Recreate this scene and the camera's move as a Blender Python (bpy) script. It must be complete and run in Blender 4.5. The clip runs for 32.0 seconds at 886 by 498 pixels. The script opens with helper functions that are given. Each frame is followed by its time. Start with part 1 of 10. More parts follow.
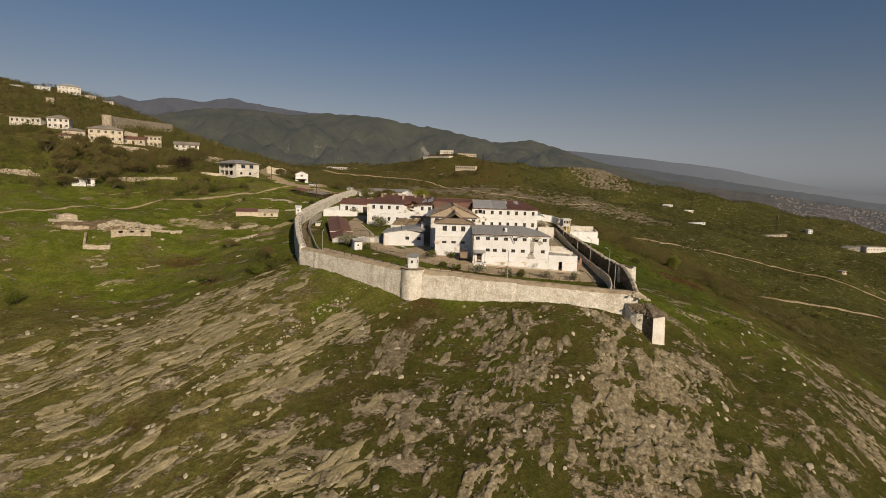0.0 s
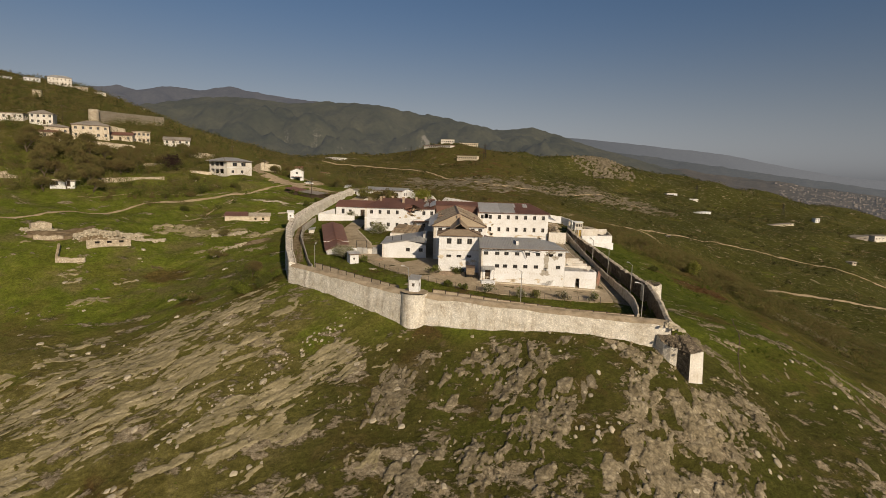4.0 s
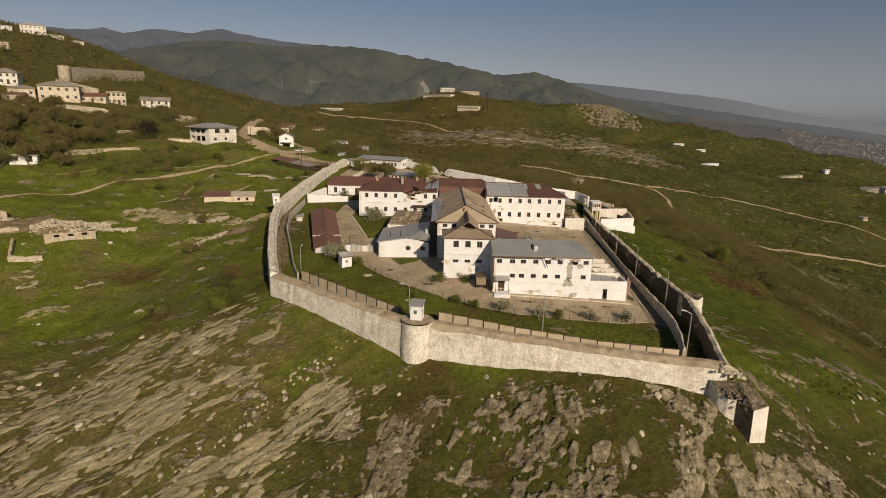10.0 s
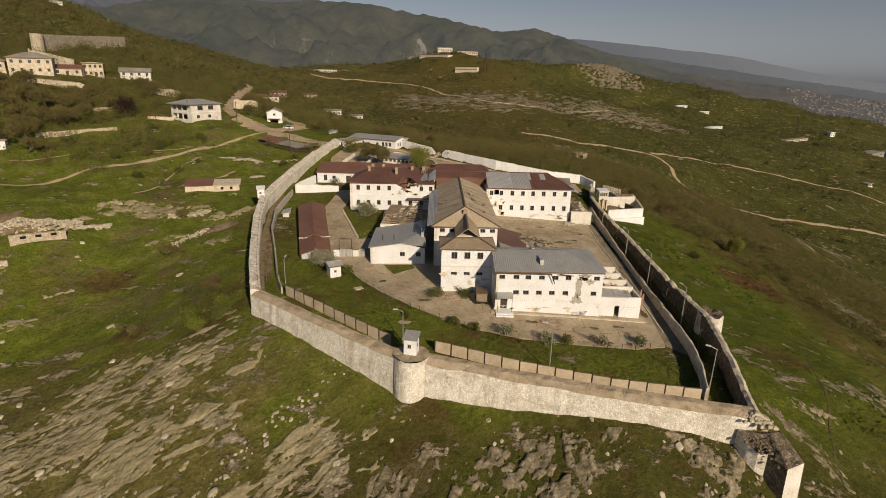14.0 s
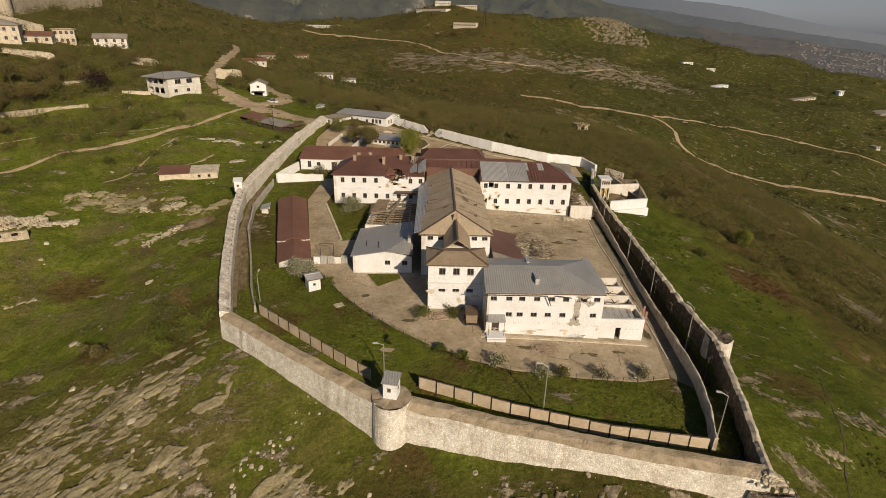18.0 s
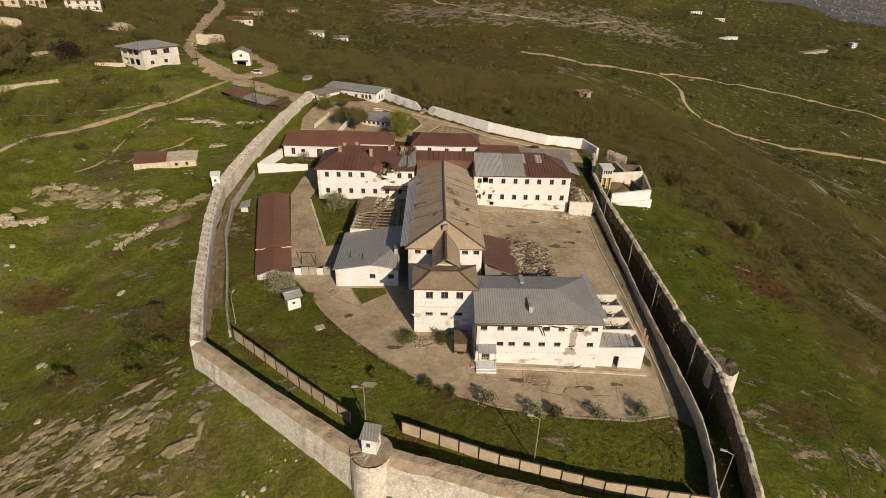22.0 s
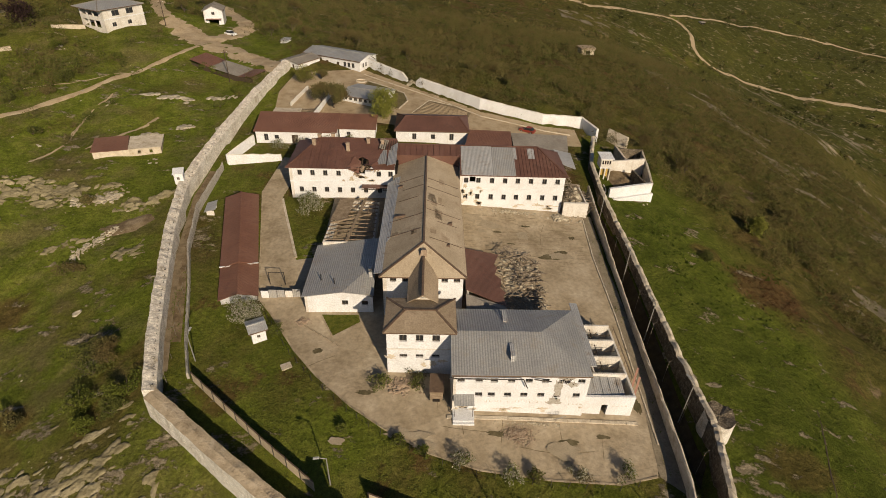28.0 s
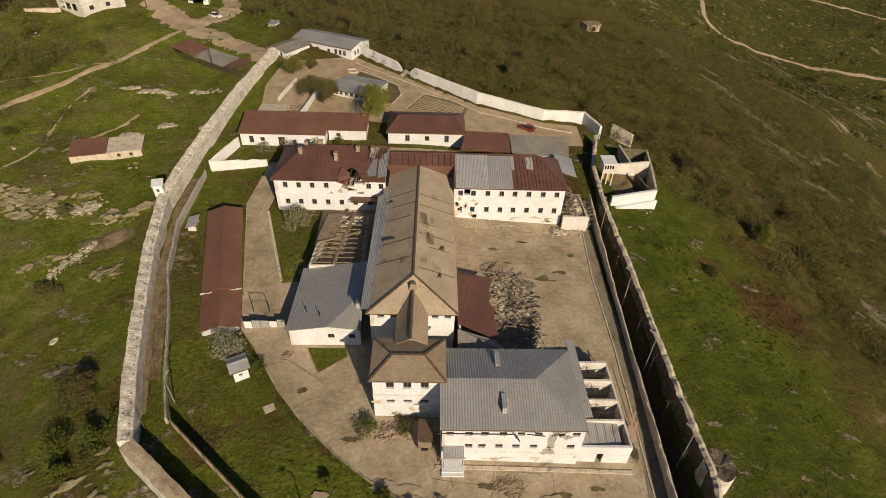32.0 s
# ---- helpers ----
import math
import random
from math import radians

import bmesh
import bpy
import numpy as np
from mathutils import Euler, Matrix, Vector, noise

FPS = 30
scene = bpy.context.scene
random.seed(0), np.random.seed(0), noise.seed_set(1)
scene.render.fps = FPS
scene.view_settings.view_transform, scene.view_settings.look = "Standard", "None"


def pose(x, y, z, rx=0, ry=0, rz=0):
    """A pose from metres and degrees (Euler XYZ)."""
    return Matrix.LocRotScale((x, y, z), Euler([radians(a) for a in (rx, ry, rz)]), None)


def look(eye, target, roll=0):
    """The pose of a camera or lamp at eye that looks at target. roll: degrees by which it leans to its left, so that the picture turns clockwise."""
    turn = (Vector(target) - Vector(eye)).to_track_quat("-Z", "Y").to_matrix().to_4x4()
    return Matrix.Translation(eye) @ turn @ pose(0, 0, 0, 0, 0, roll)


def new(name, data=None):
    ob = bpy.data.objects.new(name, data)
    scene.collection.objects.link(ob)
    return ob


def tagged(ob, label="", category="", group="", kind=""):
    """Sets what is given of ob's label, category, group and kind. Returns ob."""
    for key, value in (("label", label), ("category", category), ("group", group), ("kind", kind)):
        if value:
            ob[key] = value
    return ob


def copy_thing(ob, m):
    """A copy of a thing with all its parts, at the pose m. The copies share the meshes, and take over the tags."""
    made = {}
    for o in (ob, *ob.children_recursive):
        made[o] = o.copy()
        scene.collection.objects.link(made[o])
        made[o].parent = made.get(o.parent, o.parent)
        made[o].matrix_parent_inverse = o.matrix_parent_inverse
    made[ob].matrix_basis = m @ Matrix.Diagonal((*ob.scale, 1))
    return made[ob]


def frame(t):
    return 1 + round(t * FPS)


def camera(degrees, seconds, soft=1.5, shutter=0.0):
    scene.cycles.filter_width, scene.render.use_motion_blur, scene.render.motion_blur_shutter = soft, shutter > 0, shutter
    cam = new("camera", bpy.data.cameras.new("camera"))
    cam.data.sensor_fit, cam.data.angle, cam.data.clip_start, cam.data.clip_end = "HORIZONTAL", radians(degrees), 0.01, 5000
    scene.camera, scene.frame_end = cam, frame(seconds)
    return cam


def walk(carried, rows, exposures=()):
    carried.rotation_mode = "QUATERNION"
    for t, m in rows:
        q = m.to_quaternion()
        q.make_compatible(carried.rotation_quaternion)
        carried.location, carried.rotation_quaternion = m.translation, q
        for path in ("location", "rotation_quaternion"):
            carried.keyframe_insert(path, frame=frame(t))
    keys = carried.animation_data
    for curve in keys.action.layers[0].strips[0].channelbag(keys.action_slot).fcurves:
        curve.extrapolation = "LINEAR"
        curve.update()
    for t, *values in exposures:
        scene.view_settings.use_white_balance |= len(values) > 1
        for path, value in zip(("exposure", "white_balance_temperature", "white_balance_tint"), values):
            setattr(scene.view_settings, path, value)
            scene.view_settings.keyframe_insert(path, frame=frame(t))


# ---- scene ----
cam = camera(79.0, 32.0, 0.6)
PATH = [
    (0, (-8.292, -127.473, 18.807), (-8.108, -107.623, 16.376), 1.99),
    (1, (-8.451, -124.249, 19.505), (-8.288, -104.386, 17.174), 1.88),
    (2, (-8.635, -121.007, 20.692), (-8.493, -101.150, 18.309), 1.82),
    (3, (-8.789, -117.699, 22.004), (-8.646, -97.870, 19.397), 1.76),
    (4, (-9.070, -114.260, 23.302), (-8.917, -94.470, 20.420), 1.68),
    (5, (-9.405, -110.905, 24.608), (-9.248, -91.159, 21.434), 1.64),
    (6, (-9.674, -107.688, 25.946), (-9.521, -87.993, 22.467), 1.63),
    (7, (-9.828, -104.486, 27.329), (-9.678, -84.848, 23.542), 1.61),
    (8, (-9.977, -101.374, 28.751), (-9.819, -81.801, 24.642), 1.58),
    (9, (-10.223, -98.435, 30.205), (-10.037, -78.937, 25.755), 1.54),
    (10, (-10.472, -95.578, 31.707), (-10.252, -76.163, 26.909), 1.51),
    (11, (-10.610, -92.696, 33.271), (-10.366, -73.370, 28.129), 1.47),
    (12, (-10.649, -89.819, 34.895), (-10.382, -70.588, 29.406), 1.44),
    (13, (-10.609, -86.997, 36.566), (-10.310, -67.872, 30.723), 1.43),
    (14, (-10.403, -84.248, 38.266), (-10.077, -65.237, 32.065), 1.42),
    (15, (-9.966, -81.563, 39.962), (-9.628, -62.671, 33.406), 1.41),
    (16, (-9.417, -78.855, 41.596), (-9.072, -60.094, 34.675), 1.41),
    (17, (-8.898, -76.057, 43.139), (-8.535, -57.441, 35.836), 1.44),
    (18, (-8.444, -73.247, 44.719), (-8.056, -54.792, 37.019), 1.47),
    (19, (-8.049, -70.515, 46.458), (-7.636, -52.234, 38.355), 1.48),
    (20, (-7.646, -67.856, 48.291), (-7.215, -49.762, 39.781), 1.49),
    (21, (-7.171, -65.251, 50.107), (-6.735, -47.355, 41.189), 1.54),
    (22, (-6.653, -62.726, 51.788), (-6.210, -45.032, 42.476), 1.61),
    (23, (-6.125, -60.307, 53.256), (-5.666, -42.813, 43.573), 1.67),
    (24, (-5.564, -57.978, 54.589), (-5.088, -40.682, 44.558), 1.73),
    (25, (-4.950, -55.704, 55.893), (-4.469, -38.605, 45.529), 1.79),
    (26, (-4.336, -53.398, 57.232), (-3.855, -36.498, 46.549), 1.85),
    (27, (-3.783, -50.987, 58.636), (-3.298, -34.286, 47.644), 1.89),
    (28, (-3.311, -48.477, 60.048), (-2.815, -31.981, 48.751), 1.97),
    (29, (-2.918, -45.905, 61.423), (-2.404, -29.622, 49.821), 2.10),
    (30, (-2.552, -43.334, 62.845), (-2.032, -27.266, 50.947), 2.20),
    (31, (-2.164, -40.818, 64.400), (-1.663, -24.959, 52.224), 2.18),
    (32, (-1.757, -38.339, 66.038), (-1.290, -22.688, 53.595), 2.08),
]
walk(cam, [(t, look(eye, target, roll)) for t, eye, target, roll in PATH], exposures=[(0, -0.06, 7600, 11), (12, 0.0, 7600, 11), (24, 0.08, 7600, 11), (32, 0.08, 7600, 11)])

# ---- light ----
SUN = Vector((3.0, -6.3, 3.25)).normalized()
sun_data = bpy.data.lights.new("sun", "SUN")
sun_data.energy, sun_data.angle, sun_data.color = 4.5, radians(0.6), (1.0, 0.89, 0.74)
sun = new("sun", sun_data)
sun.matrix_world = look((60, -120, 90), Vector((60, -120, 90)) - SUN)

world = bpy.data.worlds.new("world")
scene.world = world
world.use_nodes = True
wn = world.node_tree.nodes
sky = wn.new("ShaderNodeTexSky")
sky.sky_type, sky.sun_disc = "NISHITA", False
sky.sun_elevation, sky.sun_rotation = math.asin(SUN.z), math.atan2(SUN.x, SUN.y)
sky.altitude, sky.air_density, sky.dust_density, sky.ozone_density = 1000, 1.0, 1.8, 5.5
wn["Background"].inputs["Strength"].default_value = 0.060
# grey-mauve haze lies along the whole horizon and thins out upwards
wl = world.node_tree.links
heading = wn.new("ShaderNodeTexCoord")
height = wn.new("ShaderNodeSeparateXYZ")
wl.new(heading.outputs["Generated"], height.inputs[0])
thin = wn.new("ShaderNodeMapRange")
thin.interpolation_type = "SMOOTHSTEP"
thin.inputs["From Min"].default_value, thin.inputs["From Max"].default_value = 0.0, 0.32
thin.inputs["To Min"].default_value, thin.inputs["To Max"].default_value = 0.85, 0.0
wl.new(height.outputs["Z"], thin.inputs["Value"])
plain = wn.new("ShaderNodeRGBToBW")
wl.new(sky.outputs["Color"], plain.inputs[0])
tint = wn.new("ShaderNodeVectorMath")
tint.operation = "SCALE"
tint.inputs[0].default_value = (1.03, 1.14, 1.38)
wl.new(plain.outputs[0], tint.inputs["Scale"])
haze = wn.new("ShaderNodeMix")
haze.data_type = "RGBA"
wl.new(thin.outputs["Result"], haze.inputs[0])
wl.new(sky.outputs["Color"], haze.inputs[6])
wl.new(tint.outputs[0], haze.inputs[7])
wl.new(haze.outputs[2], wn["Background"].inputs["Color"])


# ---- materials ----
def rgb(c):
    return (*c, 1.0)


def material(name, tones, scale=1.0, rough=0.9, metal=0.0, bump=0.0, bump_scale=None, fine=None, island=0.0, per_object=0.0, stretch=(1, 1, 1), detail=6):
    """A surface with broad patches of the given tones, fine grain, relief and, where asked, a shift from piece to piece."""
    m = bpy.data.materials.new(name)
    m.use_nodes = True
    n, l = m.node_tree.nodes, m.node_tree.links
    bsdf = n["Principled BSDF"]
    geo = n.new("ShaderNodeNewGeometry")
    mapping = n.new("ShaderNodeMapping")
    mapping.inputs["Scale"].default_value = stretch
    l.new(geo.outputs["Position"], mapping.inputs["Vector"])
    a = n.new("ShaderNodeTexNoise")
    a.inputs["Scale"].default_value, a.inputs["Detail"].default_value, a.inputs["Roughness"].default_value = scale, detail, 0.62
    l.new(mapping.outputs["Vector"], a.inputs["Vector"])
    ramp = n.new("ShaderNodeValToRGB")
    span = ramp.color_ramp.elements
    for i, tone in enumerate(tones):
        at = 0.28 + 0.44 * i / max(1, len(tones) - 1)
        e = span[i] if i < 2 else span.new(at)
        e.position, e.color = at, rgb(tone)
    l.new(a.outputs["Fac"], ramp.inputs["Fac"])
    b = n.new("ShaderNodeTexNoise")
    b.inputs["Scale"].default_value, b.inputs["Detail"].default_value = fine or scale * 14, 5
    l.new(geo.outputs["Position"], b.inputs["Vector"])
    grain = n.new("ShaderNodeMapRange")
    grain.inputs["To Min"].default_value, grain.inputs["To Max"].default_value = 0.6, 1.4
    l.new(b.outputs["Fac"], grain.inputs["Value"])
    mix = n.new("ShaderNodeVectorMath")
    mix.operation = "MULTIPLY"
    l.new(ramp.outputs["Color"], mix.inputs[0])
    l.new(grain.outputs["Result"], mix.inputs[1])
    last = mix.outputs["Vector"]
    for amount, node, socket in ((island, "ShaderNodeNewGeometry", "Random Per Island"), (per_object, "ShaderNodeObjectInfo", "Random")):
        if amount:
            info = n.new(node)
            shift = n.new("ShaderNodeMapRange")
            shift.inputs["To Min"].default_value, shift.inputs["To Max"].default_value = 1 - amount, 1 + amount
            l.new(info.outputs[socket], shift.inputs["Value"])
            times = n.new("ShaderNodeVectorMath")
            times.operation = "MULTIPLY"
            l.new(last, times.inputs[0])
            l.new(shift.outputs["Result"], times.inputs[1])
            last = times.outputs["Vector"]
    l.new(last, bsdf.inputs["Base Color"])
    bsdf.inputs["Roughness"].default_value, bsdf.inputs["Metallic"].default_value = rough, metal
    bsdf.inputs["Specular IOR Level"].default_value = 0.5 if rough < 0.65 else 0.12
    if bump:
        c = n.new("ShaderNodeTexNoise")
        c.inputs["Scale"].default_value, c.inputs["Detail"].default_value = bump_scale or scale * 6, 6
        l.new(geo.outputs["Position"], c.inputs["Vector"])
        bn = n.new("ShaderNodeBump")
        bn.inputs["Strength"].default_value, bn.inputs["Distance"].default_value = bump, 0.3
        l.new(c.outputs["Fac"], bn.inputs["Height"])
        l.new(bn.outputs["Normal"], bsdf.inputs["Normal"])
    return m


def node_of(m, kind):
    return next(x for x in m.node_tree.nodes if x.bl_idname == kind)


def plaster_material(name, tones, stain, amount, scale=0.35):
    """Limewash with grime runs and bare patches."""
    m = material(name, tones, scale, 0.92, bump=0.15, bump_scale=3)
    n, l = m.node_tree.nodes, m.node_tree.links
    bsdf = n["Principled BSDF"]
    was = bsdf.inputs["Base Color"].links[0].from_socket
    geo = n.new("ShaderNodeNewGeometry")
    mp = n.new("ShaderNodeMapping")
    mp.inputs["Scale"].default_value = (1.3, 1.3, 0.35)
    l.new(geo.outputs["Position"], mp.inputs["Vector"])
    t = n.new("ShaderNodeTexNoise")
    t.inputs["Scale"].default_value, t.inputs["Detail"].default_value, t.inputs["Roughness"].default_value = 0.9, 9, 0.7
    l.new(mp.outputs["Vector"], t.inputs["Vector"])
    r = n.new("ShaderNodeMapRange")
    r.inputs["From Min"].default_value, r.inputs["From Max"].default_value = 0.62 - amount * 0.2, 0.75
    l.new(t.outputs["Fac"], r.inputs["Value"])
    x = n.new("ShaderNodeMix")
    x.data_type = "RGBA"
    l.new(r.outputs["Result"], x.inputs[0])
    l.new(was, x.inputs[6])
    x.inputs[7].default_value = rgb(stain)
    l.new(x.outputs[2], bsdf.inputs["Base Color"])
    return m


def sheet_material(name, tones, rust, pitch, turn, rough=0.5, metal=0.0, rib=0.8):
    """Ribbed roofing sheets: ribs in relief across the slope, each sheet a little different, with rust and dirt."""
    m = material(name, tones, 0.25, rough, metal, fine=5)
    n, l = m.node_tree.nodes, m.node_tree.links
    bsdf = n["Principled BSDF"]
    was = bsdf.inputs["Base Color"].links[0].from_socket
    geo = n.new("ShaderNodeNewGeometry")
    mp = n.new("ShaderNodeMapping")
    mp.inputs["Rotation"].default_value = (0, 0, turn)
    l.new(geo.outputs["Position"], mp.inputs["Vector"])
    br = n.new("ShaderNodeTexBrick")
    br.inputs["Scale"].default_value = 1.0
    br.inputs["Brick Width"].default_value, br.inputs["Row Height"].default_value = 1.1, 1.9
    br.inputs["Mortar Size"].default_value = 0.02
    br.inputs["Color1"].default_value, br.inputs["Color2"].default_value = (0.95, 0.95, 0.95, 1), (1.03, 1.03, 1.03, 1)
    br.inputs["Mortar"].default_value = (0.88, 0.88, 0.88, 1)
    l.new(mp.outputs["Vector"], br.inputs["Vector"])
    mul = n.new("ShaderNodeMix")
    mul.data_type, mul.blend_type = "RGBA", "MULTIPLY"
    mul.inputs[0].default_value = 1.0
    l.new(was, mul.inputs[6])
    l.new(br.outputs["Color"], mul.inputs[7])
    t = n.new("ShaderNodeTexNoise")
    t.inputs["Scale"].default_value, t.inputs["Detail"].default_value, t.inputs["Roughness"].default_value = 0.5, 8, 0.7
    l.new(geo.outputs["Position"], t.inputs["Vector"])
    r = n.new("ShaderNodeMapRange")
    r.inputs["From Min"].default_value, r.inputs["From Max"].default_value = 0.52, 0.72
    l.new(t.outputs["Fac"], r.inputs["Value"])
    x = n.new("ShaderNodeMix")
    x.data_type = "RGBA"
    l.new(r.outputs["Result"], x.inputs[0])
    l.new(mul.outputs[2], x.inputs[6])
    x.inputs[7].default_value = rgb(rust)
    l.new(x.outputs[2], bsdf.inputs["Base Color"])
    w = n.new("ShaderNodeTexWave")
    w.inputs["Scale"].default_value = 0.314 / pitch
    w.inputs["Distortion"].default_value = 0.3
    l.new(mp.outputs["Vector"], w.inputs["Vector"])
    bn = n.new("ShaderNodeBump")
    bn.inputs["Strength"].default_value, bn.inputs["Distance"].default_value = rib, 0.05
    l.new(w.outputs["Fac"], bn.inputs["Height"])
    l.new(bn.outputs["Normal"], bsdf.inputs["Normal"])
    return m


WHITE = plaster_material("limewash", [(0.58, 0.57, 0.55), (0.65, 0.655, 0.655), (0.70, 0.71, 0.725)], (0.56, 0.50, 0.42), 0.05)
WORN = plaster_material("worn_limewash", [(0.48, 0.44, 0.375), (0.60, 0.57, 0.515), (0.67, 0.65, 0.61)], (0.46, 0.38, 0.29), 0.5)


def stones_in(m, size, depth, dark, low=0.72, high=1.12):
    """Adds the joints and rounded faces of rubble masonry to a material."""
    n, l = m.node_tree.nodes, m.node_tree.links
    bsdf = n["Principled BSDF"]
    was = bsdf.inputs["Base Color"].links[0].from_socket
    geo = n.new("ShaderNodeNewGeometry")
    v = n.new("ShaderNodeTexVoronoi")
    v.feature = "DISTANCE_TO_EDGE"
    v.inputs["Scale"].default_value, v.inputs["Randomness"].default_value = 1 / size, 1.0
    # uneven, rounded stones: the pattern is bent by a finer noise
    warp = n.new("ShaderNodeTexNoise")
    warp.inputs["Scale"].default_value, warp.inputs["Detail"].default_value = 1.6 / size, 3
    l.new(geo.outputs["Position"], warp.inputs["Vector"])
    bent = n.new("ShaderNodeVectorMath")
    bent.operation = "MULTIPLY_ADD"
    l.new(warp.outputs["Color"], bent.inputs[0])
    bent.inputs[1].default_value = (size * 0.9,) * 3
    l.new(geo.outputs["Position"], bent.inputs[2])
    l.new(bent.outputs[0], v.inputs["Vector"])
    r = n.new("ShaderNodeMapRange")
    r.inputs["From Max"].default_value, r.inputs["To Min"].default_value, r.inputs["To Max"].default_value = 0.26, dark, 1.0
    l.new(v.outputs["Distance"], r.inputs["Value"])
    c = n.new("ShaderNodeTexVoronoi")
    c.inputs["Scale"].default_value = 1 / size
    l.new(bent.outputs[0], c.inputs["Vector"])
    sep = n.new("ShaderNodeSeparateColor")
    l.new(c.outputs["Color"], sep.inputs[0])
    k = n.new("ShaderNodeMapRange")
    k.inputs["To Min"].default_value, k.inputs["To Max"].default_value = low, high
    l.new(sep.outputs[0], k.inputs["Value"])
    t = n.new("ShaderNodeMath")
    t.operation = "MULTIPLY"
    l.new(r.outputs["Result"], t.inputs[0])
    l.new(k.outputs["Result"], t.inputs[1])
    x = n.new("ShaderNodeVectorMath")
    x.operation = "MULTIPLY"
    l.new(was, x.inputs[0])
    l.new(t.outputs[0], x.inputs[1])
    l.new(x.outputs[0], bsdf.inputs["Base Color"])
    b = n.new("ShaderNodeBump")
    b.inputs["Strength"].default_value, b.inputs["Distance"].default_value = 0.9, depth
    l.new(r.outputs["Result"], b.inputs["Height"])
    if bsdf.inputs["Normal"].links:
        l.new(bsdf.inputs["Normal"].links[0].from_socket, b.inputs["Normal"])
    l.new(b.outputs["Normal"], bsdf.inputs["Normal"])
    return m


STONE_WALL = stones_in(plaster_material("whitewashed_rubble", [(0.50, 0.44, 0.355), (0.74, 0.695, 0.61), (0.84, 0.805, 0.735)], (0.42, 0.34, 0.24), 0.45, 0.55), 0.24, 0.08, 0.70, 0.82, 1.10)
RUIN_STONE = stones_in(plaster_material("ruined_masonry", [(0.40, 0.33, 0.24), (0.55, 0.47, 0.36), (0.64, 0.57, 0.45)], (0.30, 0.23, 0.15), 0.5, 0.6), 0.32, 0.10, 0.6, 0.78, 1.12)
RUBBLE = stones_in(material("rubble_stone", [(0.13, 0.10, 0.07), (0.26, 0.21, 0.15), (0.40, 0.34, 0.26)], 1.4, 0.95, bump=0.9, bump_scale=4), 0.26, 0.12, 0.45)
PALE_STONE = material("pale_masonry", [(0.34, 0.28, 0.20), (0.52, 0.45, 0.35), (0.62, 0.55, 0.44)], 0.9, 0.95, bump=0.6, bump_scale=3)
WALL_CREST = stones_in(material("pale_wall_crest", [(0.40, 0.34, 0.25), (0.66, 0.60, 0.51), (0.78, 0.73, 0.64)], 0.9, 0.95, bump=0.7, bump_scale=4), 0.5, 0.08, 0.78, 0.82, 1.1)
WALL_TOP = material("earthy_wall_top", [(0.22, 0.17, 0.11), (0.36, 0.29, 0.20), (0.46, 0.38, 0.28)], 0.8, 0.95, bump=0.6, bump_scale=4)
CONCRETE = material("yard_concrete", [(0.22, 0.172, 0.11), (0.345, 0.278, 0.19), (0.44, 0.365, 0.265)], 0.22, 0.95, bump=0.4, bump_scale=2, fine=1.6, detail=9)
ASPHALT = material("old_tarmac", [(0.14, 0.115, 0.08), (0.21, 0.175, 0.125), (0.28, 0.235, 0.17)], 0.3, 0.95, bump=0.3, bump_scale=2)
DIRT = material("dirt_road", [(0.26, 0.19, 0.12), (0.36, 0.28, 0.18), (0.42, 0.34, 0.24)], 0.4, 1.0, bump=0.4, bump_scale=2)
GREY_RENDER = material("bare_grey_render", [(0.26, 0.23, 0.19), (0.38, 0.35, 0.30), (0.47, 0.44, 0.39)], 2.5, 0.95, bump=0.5, bump_scale=9)
EARTH = material("bare_brown_earth", [(0.10, 0.07, 0.04), (0.17, 0.125, 0.075), (0.27, 0.21, 0.14)], 0.5, 1.0, bump=0.6, bump_scale=3)
TAN_ROOF = sheet_material("tan_roof_sheet", [(0.34, 0.270, 0.185), (0.42, 0.340, 0.240), (0.50, 0.41, 0.30)], (0.29, 0.215, 0.14), 0.22, 0.0, 0.8, rib=0.12)
TAUPE_ROOF = sheet_material("taupe_roof_sheet", [(0.25, 0.19, 0.125), (0.31, 0.24, 0.165), (0.37, 0.295, 0.21)], (0.19, 0.135, 0.09), 0.2, 0.0, 0.8, rib=0.12)
BROWN_ROOF = sheet_material("brown_roof_sheet", [(0.15, 0.068, 0.042), (0.19, 0.088, 0.056), (0.23, 0.12, 0.08)], (0.12, 0.05, 0.032), 0.18, 0.0, 0.6)
MAROON_ROOF = sheet_material("maroon_roof_sheet", [(0.10, 0.048, 0.034), (0.135, 0.064, 0.045), (0.17, 0.088, 0.064)], (0.078, 0.040, 0.027), 0.2, 0.0, 0.55, rib=0.4)
GREY_ROOF = sheet_material("grey_roof_sheet", [(0.29, 0.287, 0.275), (0.34, 0.337, 0.322), (0.39, 0.383, 0.362)], (0.30, 0.272, 0.228), 0.36, 0.0, 0.45, 0.2)
PALE_SHEET = sheet_material("galvanised_sheet", [(0.40, 0.395, 0.38), (0.47, 0.465, 0.445), (0.54, 0.53, 0.50)], (0.30, 0.24, 0.18), 0.28, 0.0, 0.4, 0.3)
SLATE_ROOF = sheet_material("weathered_slate_sheet", [(0.20, 0.18, 0.155), (0.26, 0.235, 0.20), (0.33, 0.30, 0.26)], (0.17, 0.14, 0.11), 0.18, 0.0, 0.8, rib=0.35)
CAP = material("rusty_ridge_cap", [(0.09, 0.055, 0.035), (0.13, 0.085, 0.055), (0.17, 0.11, 0.075)], 1.5, 0.6)
